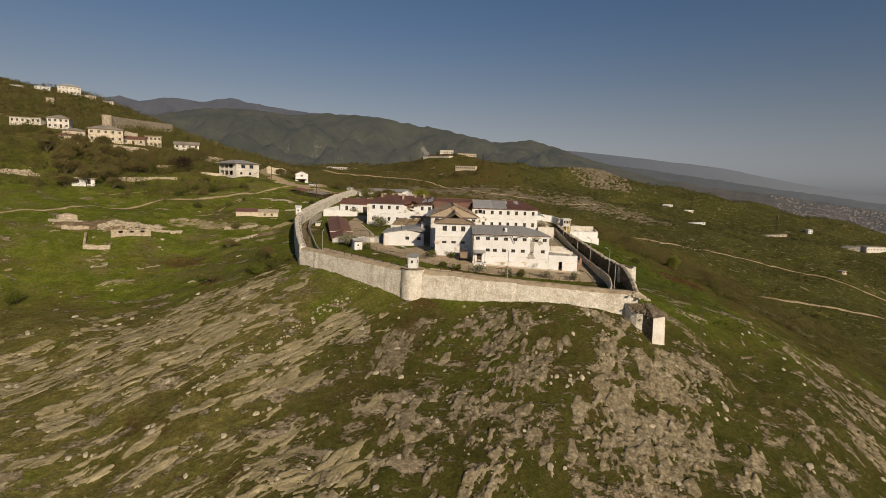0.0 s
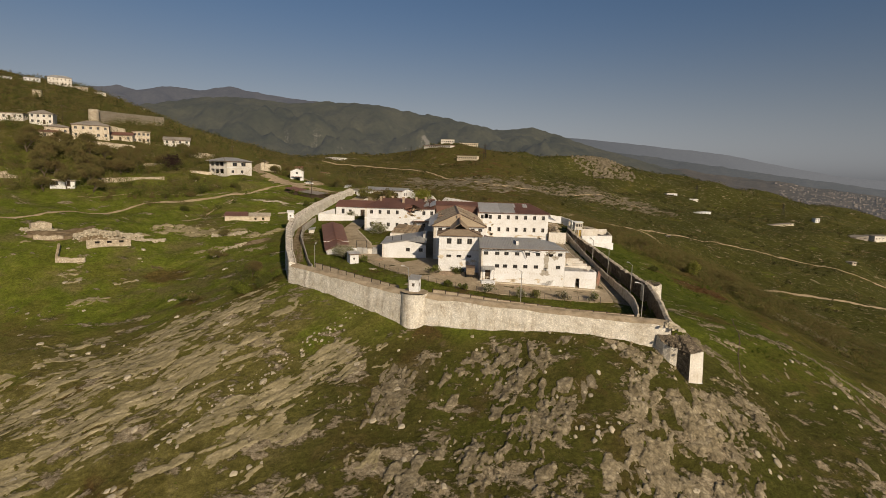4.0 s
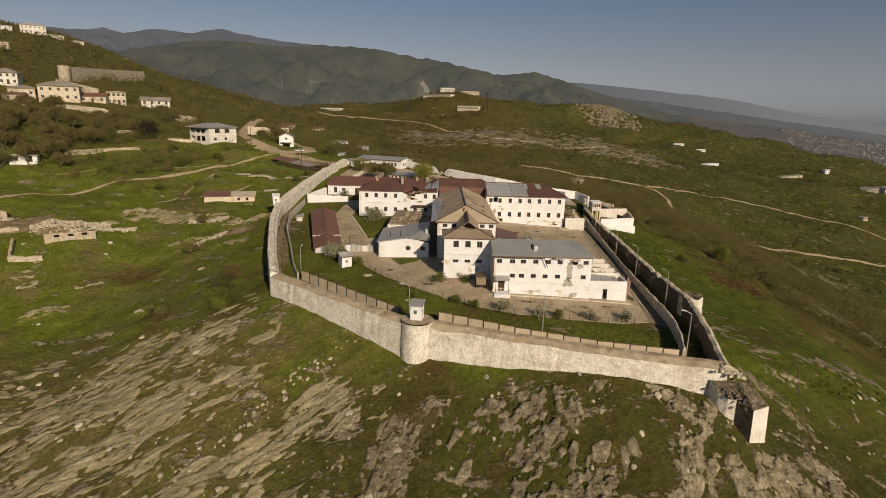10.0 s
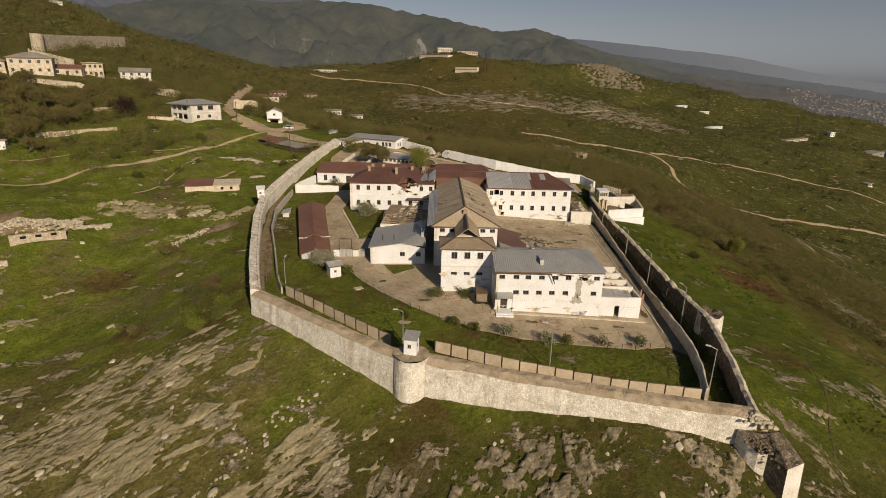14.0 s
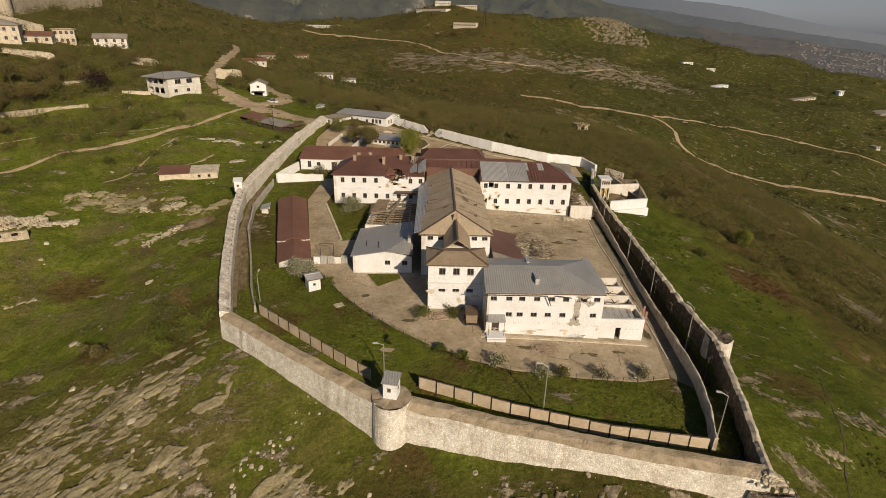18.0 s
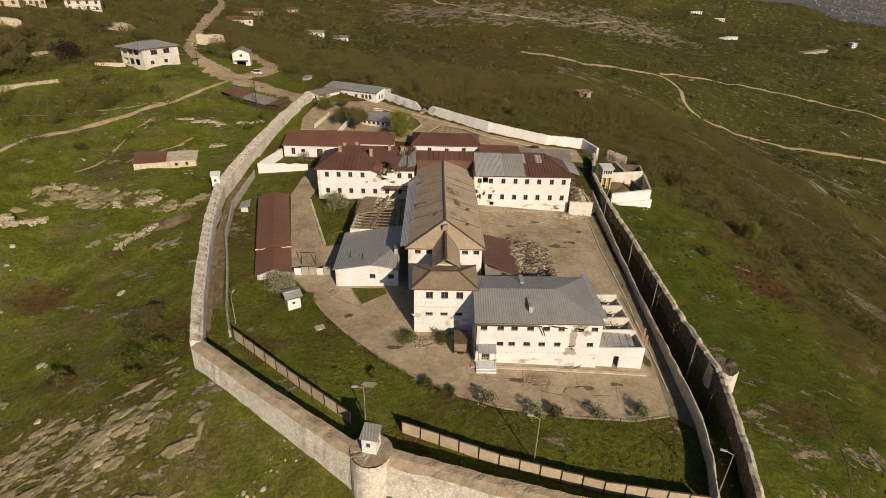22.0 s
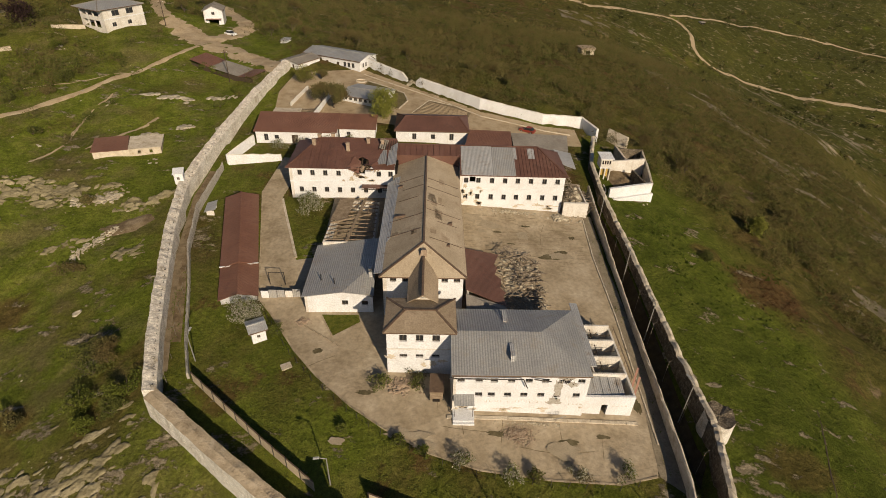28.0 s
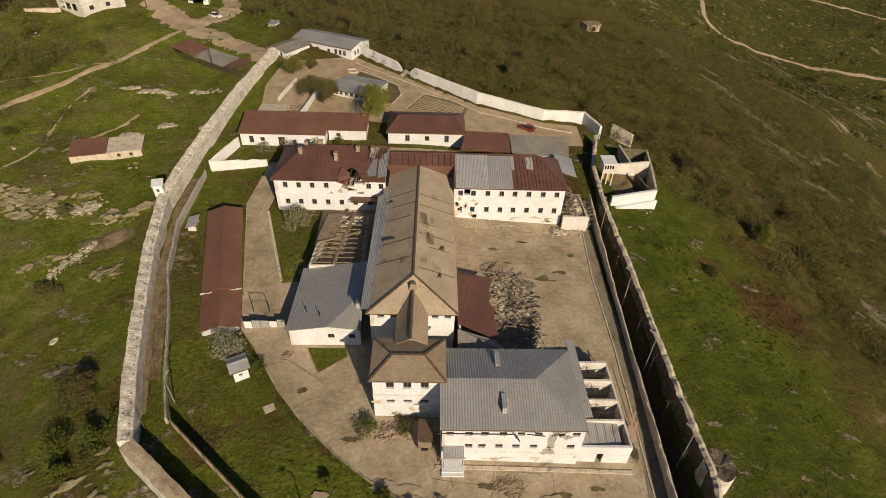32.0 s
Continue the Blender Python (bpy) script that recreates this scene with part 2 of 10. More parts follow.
WOOD = material("weathered_timber", [(0.16, 0.115, 0.075), (0.25, 0.19, 0.13), (0.34, 0.27, 0.19)], 1.2, 0.9, stretch=(1, 1, 5), island=0.2)
DARK_WOOD = material("dark_timber", [(0.055, 0.04, 0.028), (0.09, 0.065, 0.045)], 1.5, 0.9)
GREY_TIMBER = material("grey_splintered_timber", [(0.16, 0.125, 0.09), (0.28, 0.225, 0.165), (0.40, 0.335, 0.255)], 2.0, 0.95, island=0.35)
IRON = material("dark_iron", [(0.03, 0.026, 0.022), (0.055, 0.045, 0.037)], 4, 0.6, 0.4)
STEEL = material("galvanised_pole", [(0.28, 0.27, 0.25), (0.36, 0.35, 0.33)], 2, 0.5, 0.4)
FRAME = material("window_frame", [(0.14, 0.12, 0.10), (0.24, 0.21, 0.17)], 3, 0.7)
# near black, standing in for the dark inside openings, niches and gaps
BLACK = material("unlit_black", [(0.012, 0.010, 0.009), (0.02, 0.017, 0.015)], 2, 0.95)
BRICK_RED = material("bare_brick", [(0.24, 0.17, 0.12), (0.33, 0.25, 0.18), (0.40, 0.33, 0.25)], 2.5, 0.95, bump=0.5, bump_scale=9)
YELLOW = material("yellow_paint", [(0.42, 0.28, 0.08), (0.50, 0.35, 0.12)], 1.5, 0.8)
PANEL = material("cast_fence_panel", [(0.36, 0.29, 0.205), (0.46, 0.38, 0.28), (0.53, 0.45, 0.34)], 0.7, 0.9, per_object=0.08)
RED_PAINT = material("red_paint", [(0.21, 0.03, 0.02), (0.28, 0.05, 0.03)], 2, 0.5)
CAR_WHITE = material("white_car_paint", [(0.70, 0.70, 0.68), (0.76, 0.76, 0.74)], 2, 0.35)
RUBBER = material("black_rubber", [(0.015, 0.015, 0.015), (0.025, 0.024, 0.022)], 5, 0.9)
ROCK = material("lichen_limestone", [(0.112, 0.094, 0.048), (0.205, 0.174, 0.100), (0.272, 0.232, 0.140), (0.40, 0.344, 0.222)], 0.7, 0.95, bump=1.0, bump_scale=2.2, fine=3.2, detail=11)
bedding = node_of(ROCK, "ShaderNodeMapping")
bedding.vector_type = "TEXTURE"
bedding.inputs["Rotation"].default_value, bedding.inputs["Scale"].default_value = (0, 0, radians(35)), (2.6, 0.7, 1.0)
BROWN_ROCK = stones_in(material("weathered_brown_limestone", [(0.122, 0.099, 0.060), (0.228, 0.190, 0.124), (0.37, 0.32, 0.228)], 0.8, 0.95, bump=0.8, bump_scale=2.6, island=0.18, fine=5, detail=9), 0.8, 0.10, 0.68, 0.84, 1.14)
FAR_ROCK = material("distant_rock", [(0.085, 0.072, 0.046), (0.15, 0.126, 0.086), (0.23, 0.196, 0.14)], 0.12, 0.95, bump=0.8, bump_scale=0.5, fine=1.2, detail=10)
PALE_ROCK = material("pale_loose_stone", [(0.26, 0.22, 0.16), (0.37, 0.325, 0.245), (0.45, 0.40, 0.315)], 1.5, 0.95, island=0.25)
BARK = material("grey_bark", [(0.07, 0.055, 0.04), (0.13, 0.10, 0.075)], 3, 0.95)
TWIG = material("bare_twigs", [(0.055, 0.042, 0.028), (0.10, 0.075, 0.05)], 1, 0.95, island=0.3)
LEAF = material("spring_leaves", [(0.056, 0.070, 0.012), (0.084, 0.098, 0.017), (0.120, 0.130, 0.028)], 0.3, 0.7, island=0.35, per_object=0.2)
LEAF_DARK = material("dark_leaves", [(0.054, 0.064, 0.015), (0.096, 0.102, 0.026)], 0.3, 0.75, island=0.2, per_object=0.2)
LEAF_BROWN = material("budding_brown_twigs", [(0.074, 0.055, 0.023), (0.122, 0.094, 0.038), (0.106, 0.098, 0.034), (0.162, 0.122, 0.056)], 0.22, 0.9, island=0.15, detail=3)
WILLOW = material("yellow_green_leaves", [(0.105, 0.112, 0.020), (0.155, 0.160, 0.030), (0.21, 0.205, 0.048)], 0.4, 0.7, island=0.3)
FAR_LEAF = material("far_dark_scrub", [(0.030, 0.034, 0.010), (0.058, 0.060, 0.018)], 0.05, 0.9, island=0.35)
BLOSSOM = material("pale_blossom", [(0.24, 0.225, 0.16), (0.38, 0.355, 0.28)], 0.8, 0.8, island=0.3)

GLASS = bpy.data.materials.new("dusty_glass")
GLASS.use_nodes = True
gb = GLASS.node_tree.nodes["Principled BSDF"]
gb.inputs["Base Color"].default_value = (0.02, 0.022, 0.025, 1)
gb.inputs["Roughness"].default_value = 0.25
GRIME = GLASS.node_tree.nodes.new("ShaderNodeTexNoise")
GRIME.inputs["Scale"].default_value = 3.0
grime_ramp = GLASS.node_tree.nodes.new("ShaderNodeMapRange")
grime_ramp.inputs["To Min"].default_value, grime_ramp.inputs["To Max"].default_value = 0.15, 0.6
GLASS.node_tree.links.new(GRIME.outputs["Fac"], grime_ramp.inputs["Value"])
GLASS.node_tree.links.new(grime_ramp.outputs["Result"], gb.inputs["Roughness"])


# ---- mesh helpers ----
def mesh_object(name, verts, faces, mat, parent=None, label="", smooth=False):
    me = bpy.data.meshes.new(name)
    me.from_pydata([tuple(v) for v in verts], [], faces)
    me.materials.append(mat)
    if smooth:
        me.shade_smooth()
    me.update()
    ob = new(name, me)
    if parent:
        ob.parent = parent
    if label:
        tagged(ob, label)
    return ob


def part(name, bm, mat, parent=None, label="", smooth=False):
    """Links a bmesh as one mesh object under its thing or part."""
    bmesh.ops.recalc_face_normals(bm, faces=bm.faces)
    me = bpy.data.meshes.new(name)
    bm.to_mesh(me)
    bm.free()
    me.materials.append(mat)
    if smooth:
        me.shade_smooth()
    ob = new(name, me)
    if parent:
        ob.parent = parent
    if label:
        tagged(ob, label)
    return ob


def thing(name, label, category, m=None, group="", kind=""):
    """An Empty at the base of a thing that carries its parts."""
    ob = new(name)
    ob.empty_display_size = 0.2
    ob.matrix_world = m or Matrix()
    return tagged(ob, label, category, group, kind)


def hexa(bm, low, high):
    """A solid between two loops of equal length."""
    a = [bm.verts.new(v) for v in low]
    b = [bm.verts.new(v) for v in high]
    bm.faces.new(a[::-1])
    bm.faces.new(b)
    for i in range(len(a)):
        j = (i + 1) % len(a)
        bm.faces.new((a[i], a[j], b[j], b[i]))


def box(bm, x0, y0, z0, x1, y1, z1):
    hexa(bm, [(x0, y0, z0), (x1, y0, z0), (x1, y1, z0), (x0, y1, z0)], [(x0, y0, z1), (x1, y0, z1), (x1, y1, z1), (x0, y1, z1)])


def boxes(*some):
    bm = bmesh.new()
    for b in some:
        box(bm, *b)
    return bm


def beam(bm, a, b, w, h=None):
    """A straight bar of w x h between two points."""
    a, b, h = Vector(a), Vector(b), h or w
    d = (b - a).normalized()
    s = d.cross(Vector((0, 0, 1)))
    s = (Vector((1, 0, 0)) if s.length < 1e-3 else s.normalized()) * w / 2
    u = s.cross(d).normalized() * h / 2
    hexa(bm, [a - s - u, a + s - u, a + s + u, a - s + u], [b - s - u, b + s - u, b + s + u, b - s + u])


def tube(bm, a, b, r0, r1, n=6):
    a, b = Vector(a), Vector(b)
    d = (b - a).normalized()
    s = d.cross(Vector((0, 0, 1)))
    s = Vector((1, 0, 0)) if s.length < 1e-3 else s.normalized()
    u = s.cross(d)
    ring = [math.tau * i / n for i in range(n)]
    hexa(bm, [a + (s * math.cos(t) + u * math.sin(t)) * r0 for t in ring], [b + (s * math.cos(t) + u * math.sin(t)) * r1 for t in ring])


def panel_with_openings(bm, p0, p1, z0, z1, thick, openings=(), tops=None):
    """An upright wall from p0 to p1 (its outer face; the inside lies to the left) with openings cut through (u0, u1, z0, z1)."""
    p0, p1 = Vector((*p0, 0)), Vector((*p1, 0))
    d = (p1 - p0).normalized()
    inn = Vector((-d.y, d.x, 0)) * thick
    length = (p1 - p0).length
    us = sorted({0.0, length, *[v for o in openings for v in o[:2] if 0 < v < length]})
    zs = sorted({z0, z1, *[v for o in openings for v in o[2:] if z0 < v < z1]})
    solid = [[not any(o[0] < (a + b) / 2 < o[1] and o[2] < (c + e) / 2 < o[3] for o in openings) for c, e in zip(zs, zs[1:])] for a, b in zip(us, us[1:])]
    made = {}

    def vert(i, j, k):
        if (i, j, k) not in made:
            made[i, j, k] = bm.verts.new(p0 + d * us[i] + inn * k + Vector((0, 0, zs[j])))
        return made[i, j, k]

    for i in range(len(us) - 1):
        for j in range(len(zs) - 1):
            if not solid[i][j]:
                continue
            bm.faces.new([vert(i, j, 0), vert(i + 1, j, 0), vert(i + 1, j + 1, 0), vert(i, j + 1, 0)])
            bm.faces.new([vert(i, j + 1, 1), vert(i + 1, j + 1, 1), vert(i + 1, j, 1), vert(i, j, 1)])
            for di, dj, e in ((-1, 0, ((i, j), (i, j + 1))), (1, 0, ((i + 1, j + 1), (i + 1, j))), (0, -1, ((i + 1, j), (i, j))), (0, 1, ((i, j + 1), (i + 1, j + 1)))):
                a, b = i + di, j + dj
                if not (0 <= a < len(us) - 1 and 0 <= b < len(zs) - 1) or not solid[a][b]:
                    q, r = e
                    bm.faces.new([vert(*q, 0), vert(*r, 0), vert(*r, 1), vert(*q, 1)])


def window(parent, p0, d, u, z, w, h, thick, bars=True, surround=None, sill=True):
    """A barred window set into a wall: frame, pane, bars and sill, facing away from the inside."""
    inn = Vector((-d.y, d.x, 0))
    at = Vector((*p0, 0)) + d * u + inn * thick * 0.45
    m = Matrix.Translation((at.x, at.y, z)) @ Matrix(((d.x, inn.x, 0), (d.y, inn.y, 0), (0, 0, 1))).to_4x4()
    t = 0.07
    bm = boxes((-w / 2, -0.05, -h / 2, -w / 2 + t, 0.05, h / 2), (w / 2 - t, -0.05, -h / 2, w / 2, 0.05, h / 2), (-w / 2 + t, -0.05, h / 2 - t, w / 2 - t, 0.05, h / 2), (-w / 2 + t, -0.05, -h / 2, w / 2 - t, 0.05, -h / 2 + t), (-t / 2, -0.04, -h / 2 + t, t / 2, 0.04, h / 2 - t))
    fr = part("window", bm, FRAME, parent)
    fr.matrix_local = m
    part("pane", boxes((-w / 2 + t, 0.0, -h / 2 + t, w / 2 - t, 0.012, h / 2 - t)), GLASS, fr)
    if bars:
        bm = bmesh.new()
        for i in range(1, 5):
            x = -w / 2 + w * i / 5
            box(bm, x - 0.012, -0.16, -h / 2, x + 0.012, -0.136, h / 2)
        for k in (-0.25, 0.25):
            box(bm, -w / 2, -0.135, h * k - 0.012, w / 2, -0.115, h * k + 0.012)
        part("bars", bm, IRON, fr)
    if sill:
        part("sill", boxes((-w / 2 - 0.08, -thick * 0.45 - 0.07, -h / 2 - 0.08, w / 2 + 0.08, -0.06, -h / 2 - 0.004)), WHITE, fr)
    if surround:
        o, f = 0.14, -thick * 0.45
        part("surround", boxes((-w / 2 - o, f - 0.05, -h / 2 - o, -w / 2, f - 0.003, h / 2 + o), (w / 2, f - 0.05, -h / 2 - o, w / 2 + o, f - 0.003, h / 2 + o), (-w / 2, f - 0.05, h / 2, w / 2, f - 0.003, h / 2 + o)), surround, fr)
    return fr


def facade(parent, p0, p1, z0, z1, thick, mat, wins=(), doors=(), holes=(), bars=True, surround=None, name="wall", label="", butt=True):
    """One wall of a house with its windows (u, z, w, h), doors (u, z0, w, h) and blown holes (u0, u1, z0, z1); it butts on the wall before it."""
    d = (Vector((*p1, 0)) - Vector((*p0, 0))).normalized()
    cuts = [(u - w / 2, u + w / 2, z - h / 2, z + h / 2) for u, z, w, h in wins] + [(u - w / 2, u + w / 2, b, b + h) for u, b, w, h in doors] + list(holes)
    bm = bmesh.new()
    gap = thick + 0.003 if butt else 0.0
    start = (p0[0] + d.x * gap, p0[1] + d.y * gap)
    panel_with_openings(bm, start, p1, z0, z1, thick, [(a - gap, b - gap, c, e) for a, b, c, e in cuts])
    ob = part(name, bm, mat, parent, label)
    for u, z, w, h in wins:
        window(parent, p0, d, u, z, w, h, thick, bars, surround)
    inn = Vector((-d.y, d.x, 0))
    for u, b, w, h in doors:
        c = Vector((*p0, 0)) + d * u + inn * thick * 0.5
        leaf = part("door", boxes((-w / 2, -0.04, 0, w / 2, 0.04, h)), DARK_WOOD, parent)
        leaf.matrix_local = Matrix.Translation((c.x, c.y, b)) @ Matrix(((d.x, inn.x, 0), (d.y, inn.y, 0), (0, 0, 1))).to_4x4()
        part("handle", boxes((w / 2 - 0.16, -0.1, h * 0.46, w / 2 - 0.12, -0.044, h * 0.52)), STEEL, leaf)
    return ob


def slab(bm, loop, thick):
    """A roof plane of some thickness below the given loop."""
    hexa(bm, [Vector(v) - Vector((0, 0, thick)) for v in loop], loop)


def roof_plane(parent, loop, mat, thick=0.12, name="roof_slope", label=""):
    bm = bmesh.new()
    slab(bm, loop, thick)
    return part(name, bm, mat, parent, label)


def caps(parent, lines, w=0.32, mat=None):
    for a, b in lines:
        bm = bmesh.new()
        up = Vector((0, 0, 0.05))
        beam(bm, Vector(a) + up, Vector(b) + up, w, 0.10)
        part("ridge_cap", bm, mat or CAP, parent)


def hip_roof(parent, x0, y0, x1, y1, z, ridge, mat, over=0.5, ends=(1, 1), axis="x", run=None, cap=True, capmat=None):
    """A roof over a rectangle with a ridge along an axis; ends: 1 hipped, 0 gabled, for its low and high end."""
    x0, y0, x1, y1 = x0 - over, y0 - over, x1 + over, y1 + over
    flip = (lambda p: p) if axis == "x" else (lambda p: (p[1], p[0], p[2]))
    if axis == "y":
        x0, y0, x1, y1 = y0, x0, y1, x1
    mid, half = (y0 + y1) / 2, (y1 - y0) / 2
    run = run or half
    a, b = (x0 + run * ends[0], mid, ridge), (x1 - run * ends[1], mid, ridge)
    c = [(x0, y0, z), (x1, y0, z), (x1, y1, z), (x0, y1, z)]
    loops = [[c[0], c[1], b, a], [c[2], c[3], a, b]]
    if ends[0]:
        loops.append([c[3], c[0], a])
    if ends[1]:
        loops.append([c[1], c[2], b])
    for lp in loops:
        lp = [flip(p) for p in lp]
        roof_plane(parent, lp if axis == "x" else lp[::-1], mat)
    if cap:
        lines = [(a, b)] + [(c[0], a), (c[3], a)] * ends[0] + [(c[1], b), (c[2], b)] * ends[1]
        caps(parent, [(flip(p), flip(q)) for p, q in lines], mat=capmat)
    if not ends[0] or not ends[1]:
        for k, (p, q, e) in enumerate(((c[0], c[3], a), (c[1], c[2], b))):
            if not ends[k]:
                s = 0.55 if k == 0 else -0.55
                bm = bmesh.new()
                tri = [Vector((p[0] + s, p[1] + 0.5, z - 0.2)), Vector((q[0] + s, q[1] - 0.5, z - 0.2)), Vector((e[0] + s, e[1], ridge - 0.35))]
                tri = [Vector(flip(v)) for v in tri]
                off = Vector(flip((0.3 if k == 0 else -0.3, 0, 0)))
                hexa(bm, tri, [v + off for v in tri])
                part("gable", bm, WHITE, parent)
    # eaves boards round the foot
    for i in range(4):
        if i in (0, 2) or ends[0 if i == 3 else 1]:
            bm = bmesh.new()
            p, q = Vector(flip(c[i])), Vector(flip(c[(i + 1) % 4]))
            beam(bm, p - Vector((0, 0, 0.14)), q - Vector((0, 0, 0.14)), 0.06, 0.2)
            part("eaves_board", bm, CAP, parent)


# ---- the lie of the land ----
# Known heights (x, y, z): inside the walls, on the hill round them, and far off.
INSIDE = [(-38, 4, 0.2), (-13, -12, -1.3), (14, -18, -2.2), (27, -23, -2.8), (0, -3, -0.4), (23, -3, -1.5), (-9, 5, 1.0), (-25, 14, 0.8), (-36, 33, 3.0),
          (-33, 49, 4.0), (13, 47, 2.8), (28, 48, 2.2), (28, 20, 0.2), (33, 8, -1.6), (-45, 73, 6.8), (-3, 72, 7.4), (-46, 112, 11.6), (-22, 118, 10.6), (10, 92, 7.4), (36, 88, 4.0)]
HILL = [(-42, -1.5, -2.0), (-28, -11.5, -3.0), (-13, -21, -5.4), (3, -25, -4.2), (18, -29, -4.0), (28, -31.5, -6.2), (33, -34, -9.4), (1, -28.5, -7.0), (-30, -28, -10.8),
        (-8, -49, -16.2), (53, -33, -15.2), (-54, -33, -15.3), (-72, 10, -8.2), (-92, 2, -12.4), (-88, 27, -5.4), (-110, 20, -3.8), (59, -16, -9.4), (42, -26, -9.2),
        (76, -4, -16.2), (45, -7, -5.2), (77, 63, -9.5), (67, 202, -3.0), (52, 62, -1.8), (-59, 50, 2.6), (-68, 72, 4.6), (-106, 33, 0.6), (-78, 45, -0.4), (-72, 142, 15.3),
        (-78, 115, 12.4), (-99, 137, 18.2)]
HILL += [(-120, 74, 7.5), (-82, 156, 17.3), (-152, 192, 31), (-185, 168, 35), (-216, 290, 50), (-8, -78, -28), (-70, -75, -32), (70, -75, -36), (0, -140, -56),
         (40, 98, 3.0), (-5, 130, 10.0), (-10, 170, 4.0), (38, 5, -3.0), (40, 30, -2.0), (-40, 140, 13.5), (120, 20, -32)]
FAR = [(225, 236, -60), (244, 211, -79), (272, 402, -74), (330, 394, -80), (204, 422, -38), (184, 346, -52), (61, 570, 4), (45, 925, 74), (518, 939, -34),
       (588, 779, -54), (693, 882, -57), (605, 1055, -4), (713, 1050, -10), (792, 1057, -26), (892, 1108, -42), (945, 1066, -50), (1165, 1528, -150), (1275, 1442, -160), (1635, 2175, -210), (350, 1112, 56), (410, 1090, 30), (-400, 455, 96), (-700, 900, 150), (-500, 200, 70), (-300, -200, -30), (400, -300, -170), (1200, 200, -240),
       (2500, 2200, -260), (3800, 3000, -250), (-1500, 1600, 260), (0, -800, -230), (-150, 700, 20), (200, 1500, 0), (900, 1800, -60), (-300, 2000, 60), (-1500, -800, -100), (2500, -1500, -300)]
FAR += [(-213, 437, 36), (-457, 985, 62), (-319, 1032, 32), (-196, 1058, 34), (200, 1010, 42), (280, 1000, 16), (-90, 420, 6), (-60, 260, 4), (700, 500, -130), (-100, 1600, 10), (-750, 1750, 40), (-900, 3000, -40), (0, 4000, -60), (-1800, 4000, 0)]


def smooth_surface(anchors, soft):
    """The least bent sheet through the given heights, as a function of arrays x, y."""
    p = np.array(anchors, float)
    xy, n = p[:, :2] / 100, len(p)

    def kernel(a, b):
        r2 = ((a[:, None] - b[None]) ** 2).sum(-1) + 1e-9
        return 0.5 * r2 * np.log(r2)

    a = np.zeros((n + 3, n + 3))
    a[:n, :n] = kernel(xy, xy) + soft * np.eye(n)
    a[:n, n], a[:n, n + 1 :] = 1, xy
    a[n:, :n] = a[:n, n:].T
    w = np.linalg.solve(a, np.r_[p[:, 2], 0, 0, 0])

    def height(x, y):
        q = np.stack([np.ravel(x), np.ravel(y)], 1) / 100
        out = np.empty(len(q))
        for s in range(0, len(q), 20000):
            c = q[s : s + 20000]
            out[s : s + 20000] = kernel(c, xy) @ w[:n] + w[n] + c @ w[n + 1 :]
        return out.reshape(np.shape(x))

    return height


inside_height = smooth_surface(INSIDE, 0.02)
outside_height = smooth_surface(HILL + FAR, 0.004)

# The line of the curtain wall, anticlockwise from the south-west corner (x, y, height of its top).
FRONT_L = [(-40.6, 0.6, 2.6), (-28.0, -8.8, 2.0), (-15.2, -17.6, 1.3)]
FRONT_R = [(-11.6, -18.2, 1.2), (1.2, -21.8, 0.7), (14.0, -25.0, 0.3), (29.6, -28.0, -0.3)]
EAST = [(29.6, -28.0, -0.3), (33.0, -15.0, 0.4), (35.6, -3.0, 0.9), (35.4, 14.0, 1.4), (35.2, 40.0, 3.2), (34.8, 56.0, 4.2), (35.4, 70.0, 5.2), (39.0, 84.0, 6.0)]
NORTH = [(41.5, 89.0, 6.0), (38.6, 95.6, 6.9), (27.0, 93.0, 8.4), (10.0, 97.5, 10.8), (-8.2, 110.6, 12.6), (-24.8, 123.8, 14.2)]
WEST = [(-47.0, 117.0, 14.2), (-50.6, 94.0, 12.2), (-52.6, 75.0, 10.2), (-54.0, 58.5, 8.2), (-54.2, 51.0, 7.2), (-51.4, 36.5, 5.9), (-47.8, 23.5, 4.8), (-44.2, 11.0, 3.6), (-40.6, 0.6, 2.6)]
RING = [p[:2] for p in FRONT_L + FRONT_R + EAST[1:] + NORTH + WEST[:-1]]


def inside_ring(x, y, ring):
    x, y = np.asarray(x, float), np.asarray(y, float)
    odd = np.zeros(x.shape, bool)
    for (ax, ay), (bx, by) in zip(ring, ring[1:] + ring[:1]):
        cross = (ay > y) != (by > y)
        odd ^= cross & (x < (bx - ax) * (y - ay) / (by - ay + 1e-12) + ax)
    return odd


def wave_noise(x, y, size, seed):
    """Cheap smooth unevenness in about -1..1."""
    r = np.random.RandomState(seed)
    out = np.zeros(np.shape(x))
    for k in range(9):
        a, ph = r.uniform(0, math.tau), r.uniform(0, math.tau)
        f = math.tau / (size * r.uniform(0.45, 1.5))
        out = out + np.sin(f * (np.cos(a) * x + np.sin(a) * y) + ph + 1.3 * np.sin(f * 0.6 * (np.cos(a + 1.9) * x + np.sin(a + 1.9) * y) + ph * 2))
    return out / 4.5


